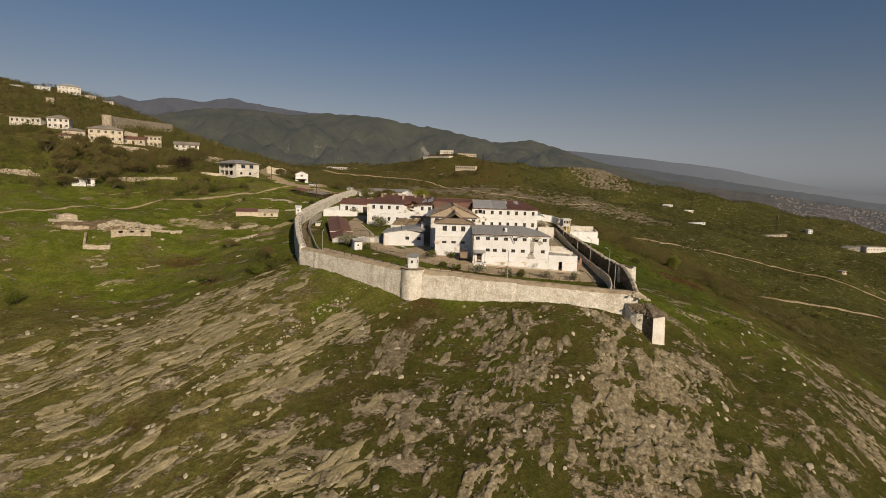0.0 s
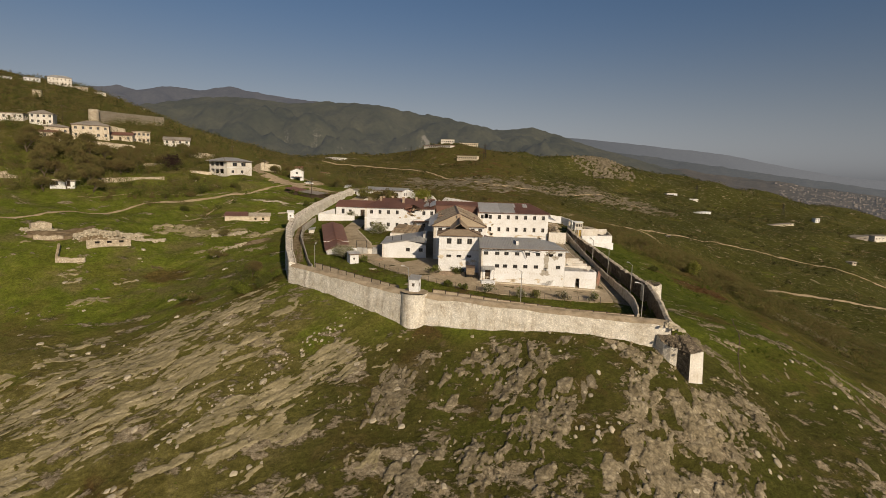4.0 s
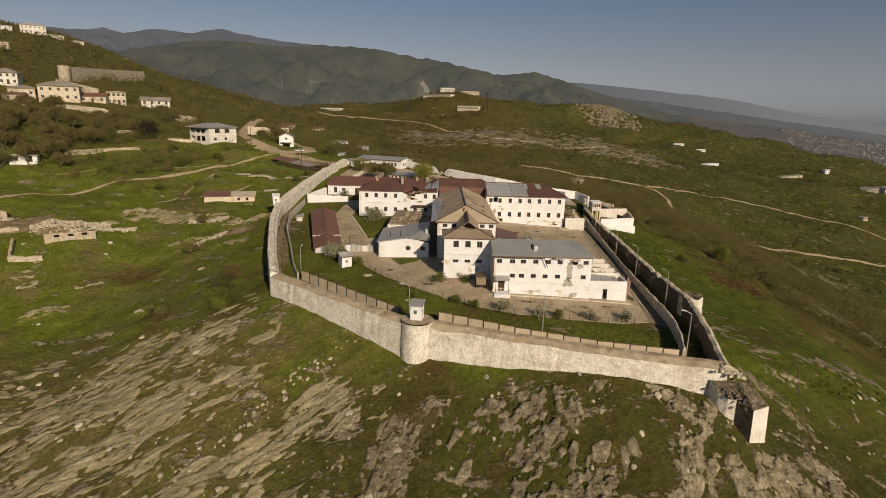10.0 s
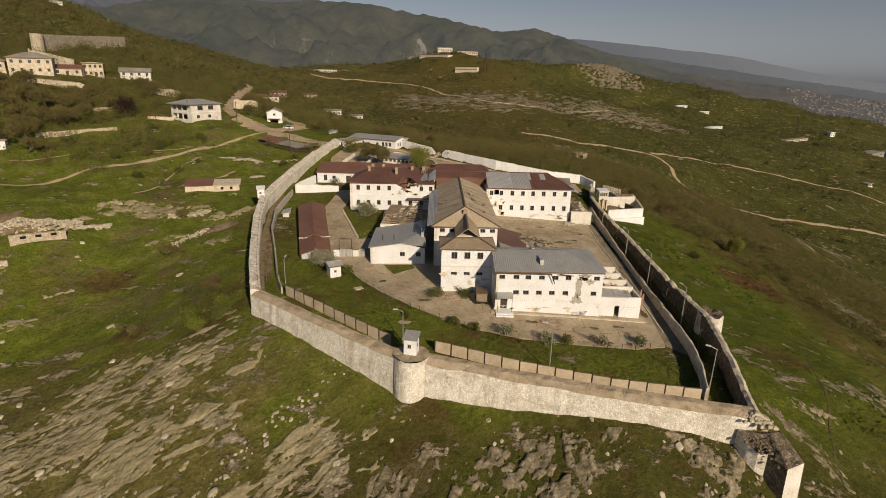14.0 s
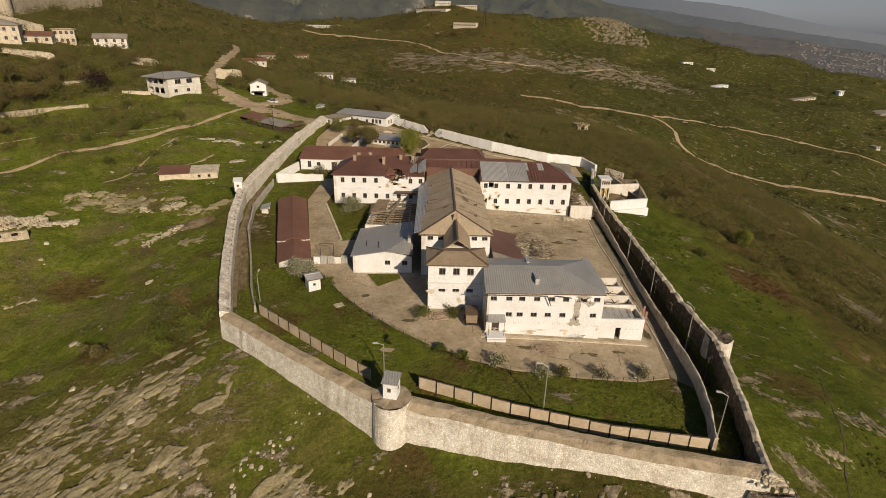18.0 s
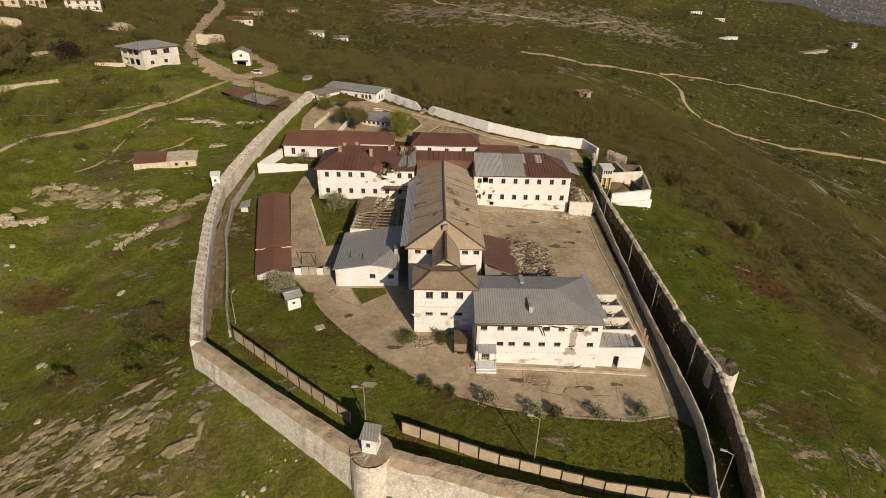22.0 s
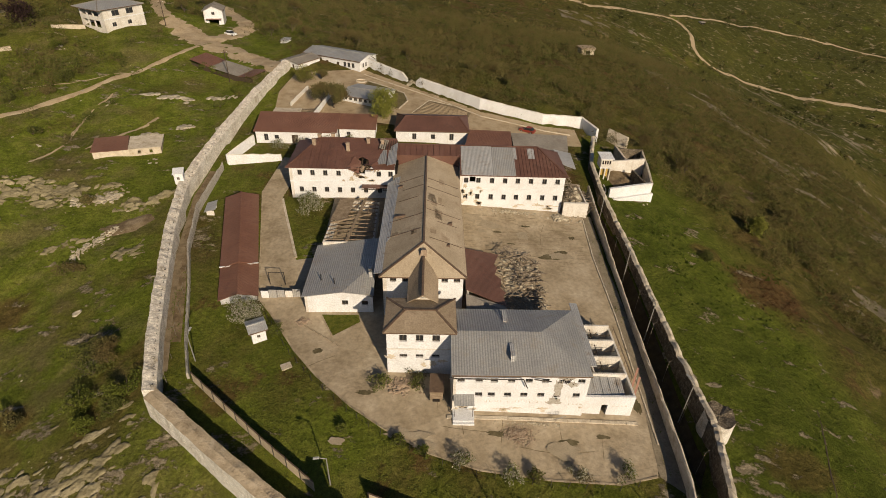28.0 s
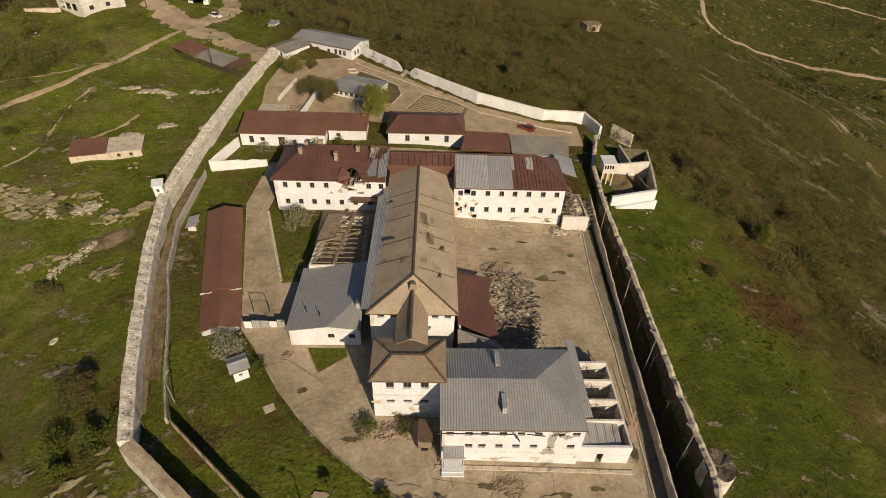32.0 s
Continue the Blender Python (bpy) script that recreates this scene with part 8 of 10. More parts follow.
village_house("low stone hut beside the quarry track", -126, 426, 5, 12, 7, 3.4, 1.0, BROWN_ROOF, PALE_STONE, 3, 1, (0, 0))
village_house("white hilltop mansion with a pale roof", -399, 452, 34, 20, 10, 8.0, 2.6, PALE_SHEET, WORN, 6, 2)
village_house("low white hilltop wing beside the mansion", -386, 462, 34, 14, 7, 4.6, 0.8, PALE_SHEET, PALE_STONE, 5, 1)
village_house("pale hillside house with sheet roof", -376, 480, 30, 10, 6, 3.4, 0.8, PALE_SHEET, WORN, 3, 1)
village_house("pale skyline house with a grey roof", -352, 512, 30, 11, 6, 3.2, 1.0, SLATE_ROOF, WORN, 3, 1)
village_house("low white skyline house", -415, 436, 34, 13, 6, 3.4, 0.8, PALE_SHEET, WHITE, 4, 1)
village_house("low white skyline house", -432, 424, 34, 10, 6, 2.8, 0.6, PALE_SHEET, WHITE, 3, 1)
village_house("grey cube of a house on the hillside", -305, 291, 28, 5, 5, 4.4, 0.4, SLATE_ROOF, PALE_STONE, 1, 1)
village_house("long pale roofless terrace beside the white house", -232, 170, 10, 15, 5, 3.4, 0.2, PALE_STONE, WORN, 6, 1)
village_house("low ruined outhouse with a rusty roof", -197, 150, 26, 8, 6, 3.0, 0.9, BROWN_ROOF, PALE_STONE, 2, 1, (0, 0))
village_house("white roadside cottage beyond the trees", -88, 330, 5, 12, 6, 3.0, 1.0, SLATE_ROOF, WHITE, 4, 1, (0, 0))
village_house("white roadside cottage beyond the trees", -72, 338, 5, 10, 6, 3.0, 1.0, SLATE_ROOF, WHITE, 3, 1, (0, 0))


def modern_house():
    """Two-storey house with loggias on its west side and a low hipped roof."""
    z = ground_z(-104, 131) + 0.1
    b = thing("modern_house", "cream two-storey house with dark loggias and a grey roof", "house", pose(-104.4, 128.3, z, 0, 0, 60))
    w, d, h = 13.6, 12.0, 6.0
    facade(b, (0, 0), (w, 0), -3.5, h, 0.35, WORN, [(4.2, 4.6, 2.4, 1.6), (9.0, 4.6, 2.4, 1.6), (3.0, 1.4, 1.4, 1.2), (8.2, 1.4, 1.4, 1.2)], bars=False)
    facade(b, (w, 0), (w, d), -3.5, h, 0.35, WORN, [(5, 4.6, 1.4, 1.4)], bars=False)
    facade(b, (w, d), (0, d), -3.5, h, 0.35, WORN)
    facade(b, (0, d), (0, 0), -3.5, h, 0.35, WORN, holes=[(0.8, 3.4, 3.8, 5.5), (3.9, 6.5, 3.8, 5.5), (7.0, 9.6, 3.8, 5.5), (0.8, 3.4, 0.5, 2.5), (3.9, 6.5, 0.5, 2.5), (7.0, 9.6, 0.5, 2.5)])
    part("upper_floor", boxes((0.36, 0.36, 3.05, w - 0.36, d - 0.36, 3.25)), WORN, b)
    part("floor_band", boxes((-0.15, -0.15, 3.0, w + 0.15, -0.004, 3.3)), WHITE, b)
    hip_roof(b, -1.0, 0, w, d, h + 0.05, h + 1.7, GREY_ROOF, 0.6, (1, 1), "x", 4.6, capmat=SLATE_ROOF)


modern_house()


def small_house():
    z = ground_z(-79, 154) - 0.2
    b = thing("gable_house", "small unfinished white two-storey house with a front gable", "house", pose(-82.5, 150.5, z, 0, 0, 12))
    w, d, h = 6.2, 7.5, 4.9
    facade(b, (0, 0), (w, 0), -2, h, 0.35, WHITE, [(3.1, 4.0, 1.0, 0.9)], holes=[(1.4, 4.6, 0.4, 2.0)], bars=False)
    facade(b, (w, 0), (w, d), -2, h, 0.35, WORN)
    facade(b, (w, d), (0, d), -2, h, 0.35, WORN)
    facade(b, (0, d), (0, 0), -2, h, 0.35, WORN, [(3, 3.6, 1.0, 0.9)], bars=False)
    hip_roof(b, 0, 0, w, d, h + 0.05, h + 1.6, SLATE_ROOF, 0.4, (0, 0), "y", capmat=SLATE_ROOF)
    part("canopy", boxes((0.6, -1.4, 2.2, 5.6, -0.004, 2.35)), BROWN_ROOF, b)


small_house()
curtain("wall_citadel", "long pale citadel wall on the western slope", [(-214, 290, 56.0), (-212, 245, 53.8), (-210, 208, 52.3)], 2.0, RUIN_STONE, 0.18, seed=31)
t2 = thing("citadel_tower", "round pale stone citadel tower", "tower", Matrix.Translation((-210, 204, 40)))
bm = bmesh.new()
tube(bm, (0, 0, 0), (0, 0, 12.4), 2.9, 2.7, 20)
part("tower_drum", bm, RUIN_STONE, t2)
curtain("wall_terrace", "low pale terrace wall on the slope", [(-121, 128, 20.2), (-113, 132, 19.7)], 0.6, PALE_STONE, 0.2, seed=32)
curtain("wall_terrace", "low pale terrace wall on the slope", [(-142.5, 97, 16.6), (-134, 104.5, 17.2), (-125, 113.4, 17.4)], 0.6, RUIN_STONE, 0.5, seed=33)
curtain("wall_terrace", "low pale terrace wall below the plum tree", [(-142.5, 129.4, 22.6), (-136.7, 135.7, 23.1)], 0.6, RUIN_STONE, 0.4, seed=43)
curtain("wall_terrace", "pale terrace wall behind the cream house", [(-137.3, 165.7, 29.4), (-130, 172, 28.6), (-124, 166, 27.6)], 0.8, RUIN_STONE, 0.8, seed=44)
curtain("wall_terrace", "jagged ruined wall at the hamlet's edge", [(-176, 80, 18.6), (-171, 84, 19.2), (-165, 86, 17.0)], 0.9, RUIN_STONE, 1.4, seed=45, step=0.7)
curtain("wall_terrace", "broken stone retaining wall among the trees", [(-178, 148, 33), (-158, 152, 31.2)], 0.8, PALE_STONE, 1.0, seed=34)
curtain("wall_terrace", "high broken stone wall stub by the road", [(-105, 175, 25), (-97, 184, 24)], 1.0, PALE_STONE, 1.2, seed=35)
curtain("wall_terrace", "broken stone retaining wall among the trees", [(-205, 190, 45), (-180, 182, 41)], 0.8, PALE_STONE, 1.0, seed=36)


# ---- tumbled walls in the meadow ----
def rubble_bank(name, label, line, width, height, n, seed, size=(0.12, 0.42)):
    """A ridge of fallen masonry along a line, highest in its middle."""
    r = random.Random(seed)
    legs = [(Vector(p), Vector(q)) for p, q in zip(line, line[1:])]
    verts, faces = [], []
    for k in range(n):
        p, q = r.choice(legs)
        side = (q - p).normalized()
        across = max(-1.6, min(1.6, r.gauss(0, 0.5)))
        at = p.lerp(q, r.random()) + Vector((side.y, -side.x)) * across * width
        lift = height * max(0.0, 1 - abs(across)) * (0.75 + 0.5 * noise.noise((at.x * 0.3, at.y * 0.3, seed)))
        z, s, a = ground_z(at.x, at.y) + lift * r.uniform(0.55, 1), r.uniform(*size), r.uniform(0, math.pi)
        o, c, d = len(verts), math.cos(a), math.sin(a)
        for x, y, h in ((-1, -1, -0.7), (1, -1, -0.7), (1, 1, -0.7), (-1, 1, -0.7), (-0.75, -0.7, 0.6), (0.8, -0.7, 0.5), (0.7, 0.75, 0.65), (-0.7, 0.7, 0.5)):
            x, y = x * s * r.uniform(0.8, 1.3), y * s * r.uniform(0.5, 0.9)
            verts.append((at.x + c * x - d * y, at.y + d * x + c * y, z + h * s * 0.8))
        faces += [tuple(o + i for i in f) for f in ((0, 1, 5, 4), (1, 2, 6, 5), (2, 3, 7, 6), (3, 0, 4, 7), (4, 5, 6, 7))]
    return tagged(mesh_object(name, verts, faces, PALE_ROCK), label, "rubble", kind="stuff")


curtain("wall_ruin", "tumbled pale stone wall with blind niches", [(-104.9, 30.8, 1.9), (-96.3, 36.8, 1.7)], 1.0, RUIN_STONE, 0.25, seed=37, step=0.6)
curtain("wall_ruin", "low angle of a ruined stone wall", [(-111, 29.0, 1.2), (-108.0, 23.4, -1.6), (-101.8, 25.4, -1.9)], 0.6, RUIN_STONE, 0.5, seed=39, step=0.6)
curtain("wall_ruin", "humped vault of a ruined stone cellar", [(-126.6, 39.8, 5.0), (-125, 41.6, 5.7), (-123.2, 43.4, 4.9)], 2.6, RUIN_STONE, 0.6, seed=40, step=0.5)
curtain("wall_ruin", "broken wall foot half buried in earth", [(-121, 33.4, 2.6), (-114.5, 36.0, 2.4)], 0.8, RUIN_STONE, 0.7, seed=46, step=0.5)
mound("earth_bank", "bare brown earth thrown up round the ruin", -117.5, 39.0, 9.5, 4.6, 28, 1.3, EARTH, 3)
mound("earth_bank", "bare brown earth behind the niche wall", -105.5, 38.6, 7.0, 3.0, 35, 1.2, EARTH, 5)
mound("earth_bank", "brown dead growth below the rock ledge", -64.5, 45.0, 6.0, 3.0, 20, 0.3, EARTH, 7)
rubble_bank("rubble_bank", "long bank of fallen pale masonry behind the niche wall", [(-111.5, 35.8), (-104.0, 38.6), (-97.0, 44.0)], 1.9, 2.2, 900, 38)
rubble_bank("rubble_bank", "pale stones spilled from the end of the ruined wall", [(-97.5, 42.5), (-91.5, 46.5)], 1.2, 0.7, 200, 47)
rubble_bank("rubble_bank", "stones fallen round the ruined cellar", [(-128, 38), (-122, 42), (-116, 38.5)], 1.8, 0.9, 260, 48)
rubble_bank("rubble_bank", "pale stones strewn on the meadow bank", [(-72, 36.5), (-66, 44.5)], 1.5, 0.25, 170, 49, (0.1, 0.32))
rubble_bank("rubble_bank", "pale stones and slabs along the rock ledge", [(-80, 52.5), (-70, 54)], 1.4, 0.5, 170, 50, (0.12, 0.5))
niches = next(o for o in scene.objects if o.name == "wall_ruin")
# thin near-black plates paint the shade within the niches
for k in range(3):
    u = 0.24 + 0.27 * k
    o = part("niche", boxes((-0.55, -0.05, -0.25, 0.55, 0.05, 0.32)), BLACK, niches)
    o.matrix_local = pose(-104.9 + 8.6 * u + 0.36, 30.8 + 6.0 * u - 0.52, 1.15, 0, 0, 34.9)


# ---- power poles ----
def power_pole(x, y, h=8.0, turn=0):
    b = thing("power_pole", "dark timber power pole with a crossarm", "power pole", pose(x, y, ground_z(x, y), 0, 0, turn), "power poles")
    bm = bmesh.new()
    tube(bm, (0, 0, -0.5), (0, 0, h), 0.14, 0.10, 7)
    part("pole", bm, DARK_WOOD, b)
    part("crossarm", boxes((-0.8, -0.06, h - 0.7, 0.8, 0.06, h - 0.58)), DARK_WOOD, b)
    for s in (-0.7, 0, 0.7):
        part("insulator", boxes((s - 0.05, -0.05, h - 0.58, s + 0.05, 0.05, h - 0.4)), WHITE, b)


for x, y, h in ((-91.6, 140.5, 8), (-62.0, 108.0, 9), (-97.4, 205.6, 8), (-87.9, 243.4, 8), (-117, 168, 8), (-135, 215, 8), (-215, 185, 10), (-206, 190, 10)):
    power_pole(x, y, h, random.uniform(0, 60))

# pylons on the far skyline
for x, y in ((-60, 800), (60, 760), (520, 1000), (640, 900)):
    p = thing("pylon", "thin lattice pylon on the far slope", "pylon", pose(x, y, ground_z(x, y)), "pylons")
    for s in ((-1, -1), (1, -1), (1, 1), (-1, 1)):
        bm = bmesh.new()
        beam(bm, (s[0] * 2.4, s[1] * 2.4, -1), (s[0] * 0.4, s[1] * 0.4, 26), 0.35)
        part("leg", bm, IRON, p)
    for z, w in ((19, 5), (23, 4)):
        bm = bmesh.new()
        beam(bm, (-w, 0, z), (w, 0, z), 0.35)
        part("crossarm", bm, IRON, p)


# ---- far buildings ----
def far_block(label, x, y, turn, w, d, h, wall, roof, cols, floors=1):
    z = min(ground_z(x + a * w * math.cos(radians(turn)) / 2, y + a * w * math.sin(radians(turn)) / 2) for a in (-1, 0, 1)) - 1
    b = thing("far_building", label, "building", pose(x, y, z, 0, 0, turn), "far buildings")
    part("wall", boxes((-w / 2, -d / 2, -6, w / 2, d / 2, h + 1)), wall, b)
    part("roof", boxes((-w / 2 - 0.5, -d / 2 - 0.5, h + 1, w / 2 + 0.5, d / 2 + 0.5, h + 1.6)), roof, b)
    me = None
    for f in range(floors):
        for k in range(cols):
            if me is None:
                o = part("window", boxes((-0.9, -0.1, -0.9, 0.9, 0.06, 0.9)), BLACK, b)
                me = o.data
            else:
                o = new("window", me)
                o.parent = b
            o.matrix_local = Matrix.Translation((-w / 2 + w * (k + 0.5) / cols, -d / 2 - 0.02, 1 + h * (f + 0.55) / floors))


for row in (("long white ruined range on the hill", -14, 865, -40, 62, 12, 4, WORN, BROWN_ROOF, 12), ("pale ruin on the hill's brow", 2, 905, -10, 24, 12, 7, WORN, PALE_STONE, 6), ("tall pale ruin on the hill's brow", 42, 915, -5, 34, 14, 8, PALE_STONE, PALE_STONE, 9, 2),
            ("long pale wall-like building", 34, 775, -28, 36, 8, 6, PALE_STONE, PALE_STONE, 10), ("white low range beyond the saddle", -187, 808, 40, 36, 9, 4, WORN, PALE_SHEET, 8), ("white canopy building by the far road", 449, 824, 43, 50, 12, 3.0, WHITE, WHITE, 3),
            ("long pale building by the far road", 594, 830, 35, 80, 10, 3.5, PALE_STONE, SLATE_ROOF, 14), ("red-roofed far block beside the town", 1080, 1420, 40, 60, 18, 9, WORN, BROWN_ROOF, 8), ("pale two-storey far block in haze", 1130, 1358, 0, 34, 14, 10, WORN, SLATE_ROOF, 6, 2),
            ("long grey works hall on the slope", 690, 780, 36, 60, 20, 6, SLATE_ROOF, SLATE_ROOF, 10), ("pale works hall on the slope", 745, 798, 10, 40, 20, 9, WORN, SLATE_ROOF, 6), ("white house on the eastern slope", 512, 553, 25, 10, 7, 3, PALE_STONE, SLATE_ROOF, 3), ("small stone hut in the meadow", 66, 203, 10, 6, 5, 3, PALE_STONE, BRICK_RED, 1),
            ("white far house on the ridge", 463, 990, 10, 22, 10, 4, WHITE, WORN, 4), ("pale far house on the ridge", 497, 972, 14, 26, 10, 4, WORN, WHITE, 5), ("pale far house on the ridge", 245, 478, 10, 4, 3, 1.5, PALE_STONE, SLATE_ROOF, 2), ("white tall house on the hillside", 690, 880, 10, 9, 8, 6, WHITE, WHITE, 2, 2)):
    far_block(*row)

# the town in the valley: hundreds of small blocks
r = random.Random(77)
verts, faces = [], []
for k in range(1100):
    az, d = radians(31 + 16 * r.random() ** 0.7), r.uniform(2050, 2950)
    x, y = -8 + d * math.sin(az), -127 + d * math.cos(az)
    z = town_slope[np.argmin(np.hypot(town_slope[:, 0] - x, town_slope[:, 1] - y)), 2]
    w, q, h, a = r.uniform(2.5, 5.5), r.uniform(2.5, 4.5), r.uniform(2, 5), r.uniform(0, math.pi)
    c, s = math.cos(a), math.sin(a)
    o = len(verts)
    for zz in (z - 4, z + h):
        for px, py in ((-w, -q), (w, -q), (w, q), (-w, q)):
            verts.append((x + c * px - s * py, y + s * px + c * py, zz))
    faces += [tuple(o + i for i in f) for f in ((0, 1, 5, 4), (1, 2, 6, 5), (2, 3, 7, 6), (3, 0, 4, 7), (4, 5, 6, 7))]
# haze over the houses is put into their material as a faint emission
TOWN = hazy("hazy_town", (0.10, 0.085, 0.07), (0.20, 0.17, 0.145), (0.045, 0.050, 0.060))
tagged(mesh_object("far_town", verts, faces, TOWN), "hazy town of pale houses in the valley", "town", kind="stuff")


# ---- rocks ----
ICO = bmesh.new()
bmesh.ops.create_icosphere(ICO, subdivisions=2, radius=1.0)
ICO_V = np.array([v.co[:] for v in ICO.verts])
ICO_F = np.array([[v.index for v in f.verts] for f in ICO.faces])
ICO.free()


def quick_mesh(name, verts, faces, mat, smooth=False):
    """A mesh from arrays, for large counts of small pieces."""
    faces = np.asarray(faces, np.int32)
    me = bpy.data.meshes.new(name)
    me.vertices.add(len(verts))
    me.vertices.foreach_set("co", np.asarray(verts, np.float32).ravel())
    me.loops.add(faces.size)
    me.loops.foreach_set("vertex_index", faces.ravel())
    me.polygons.add(len(faces))
    me.polygons.foreach_set("loop_start", np.arange(0, faces.size, faces.shape[1], dtype=np.int32))
    me.update(calc_edges=True)
    if smooth:
        me.shade_smooth()
    me.materials.append(mat)
    return new(name, me)


def rocks(name, label, xs, ys, size, turn, mat, seed, long=2.0, flat=0.4, sink=0.35):
    """Many weathered stones, long along their bedding and half sunk in the ground."""
    r = np.random.RandomState(seed)
    n = len(xs)
    zs = sheet_z(xs, ys)
    eps = 1.5
    gx, gy = (sheet_z(xs + eps, ys) - sheet_z(xs - eps, ys)) / (2 * eps), (sheet_z(xs, ys + eps) - sheet_z(xs, ys - eps)) / (2 * eps)
    v = ICO_V[None] * (1 + 0.22 * r.randn(n, len(ICO_V), 1).clip(-2, 2))
    v = np.sign(v) * np.abs(v) ** 0.7
    v[..., 2] = np.minimum(v[..., 2], 0.55 + 0.5 * v[..., :1].squeeze(-1) * r.uniform(-0.5, 0.5, (n, 1)))
    s = size[:, None]
    v = v * np.concatenate([s * (long * r.uniform(0.6, 1.2, (n, 1))), s, s * flat * r.uniform(0.6, 1.5, (n, 1))], 1)[:, None]
    a = turn + r.normal(0, 0.25, n)
    c, q = np.cos(a)[:, None], np.sin(a)[:, None]
    x, y = c * v[..., 0] - q * v[..., 1], q * v[..., 0] + c * v[..., 1]
    z = v[..., 2] + x * gx[:, None] * 0.9 + y * gy[:, None] * 0.9
    out = np.stack([x + xs[:, None], y + ys[:, None], z + (zs + size * flat * (0.5 - sink) * 0.4)[:, None]], -1)
    faces = (ICO_F[None] + (np.arange(n) * len(ICO_V))[:, None, None]).reshape(-1, 3)
    return tagged(quick_mesh(name, out.reshape(-1, 3), faces, mat), label, "rocks", kind="stuff")


def scattered(n, box4, keep, seed):
    """Points at random in a rectangle, kept with the given likelihood."""
    r = np.random.RandomState(seed)
    x, y = r.uniform(box4[0], box4[2], n), r.uniform(box4[1], box4[3], n)
    k = (r.rand(n) < keep(x, y)) & ~inside_ring(x, y, [(a * 1.0, b * 1.0) for a, b in RING])
    return x[k], y[k], np.random.RandomState(seed + 1)


def band(x, y, turn, size, seed):
    """Unevenness stretched along a bearing."""
    c, s = math.cos(turn), math.sin(turn)
    return wave_noise((c * x + s * y) * 0.45, -s * x + c * y, size, seed)


def brow(x, y):
    """How rocky the ground before the walls is, 0 to 1."""
    south = np.clip((-28.5 - 0.55 * np.clip(-x, 0, 18) - 0.16 * np.clip(x - 8, 0, 30) - y) / 8, 0, 1)
    west = np.clip((-x - 36) / 8, 0, 1) * np.clip((4 - y + 0.18 * (x + 40)) / 8, 0, 1) * np.clip((x + 105) / 25, 0, 1)
    meadow = np.clip((x + 60 + (y + 10) * 0.75) / 15, 0, 1)
    east = np.clip((62 - x) / 20, 0, 1) * np.clip((-20 - y) / 12, 0, 1) + 0.5 * np.clip((95 - x) / 20, 0, 1) * np.clip((x - 48) / 12, 0, 1) * np.clip((2 - y) / 14, 0, 1)
    return np.clip(np.maximum(np.maximum(south * meadow * np.clip((58 - x) / 20, 0, 1), west), east), 0, 1)


# a fixed table of random numbers, read as smooth noise and as cells
TABLE = np.random.RandomState(7).rand(256, 256)


def table(i, j, seed):
    return TABLE[(i * 37 + j * 101 + seed * 17) % 256, (j * 57 + i * 11 + seed * 29) % 256]


def value_noise(x, y, seed):
    i, j = np.floor(x).astype(int), np.floor(y).astype(int)
    u, v = x - i, y - j
    u, v = u * u * (3 - 2 * u), v * v * (3 - 2 * v)
    return (table(i, j, seed) * (1 - u) + table(i + 1, j, seed) * u) * (1 - v) + (table(i, j + 1, seed) * (1 - u) + table(i + 1, j + 1, seed) * u) * v


def fbm(x, y, seed, octaves=5, gain=0.55):
    out, amp, total = 0.0, 1.0, 0.0
    for k in range(octaves):
        out, total = out + amp * value_noise(x * 2.03**k, y * 2.03**k, seed + k), total + amp
        amp *= gain
    return out / total


def cells(x, y, seed):
    """Distance to the edge of a broken pattern of blocks, with each block's centre and number."""
    i, j = np.floor(x).astype(int), np.floor(y).astype(int)
    best, second = np.full(x.shape, 9.0), np.full(x.shape, 9.0)
    cx, cy, ident = np.zeros(x.shape), np.zeros(x.shape), np.zeros(x.shape)
    for a in (-1, 0, 1):
        for b in (-1, 0, 1):
            px, py = i + a + table(i + a, j + b, seed), j + b + table(i + a, j + b, seed + 5)
            d = np.hypot(px - x, py - y)
            near = d < best
            second = np.where(near, best, np.minimum(second, d))
            cx, cy, ident = np.where(near, px, cx), np.where(near, py, cy), np.where(near, table(i + a, j + b, seed + 9), ident)
            best = np.where(near, d, best)
    return second - best, cx, cy, ident


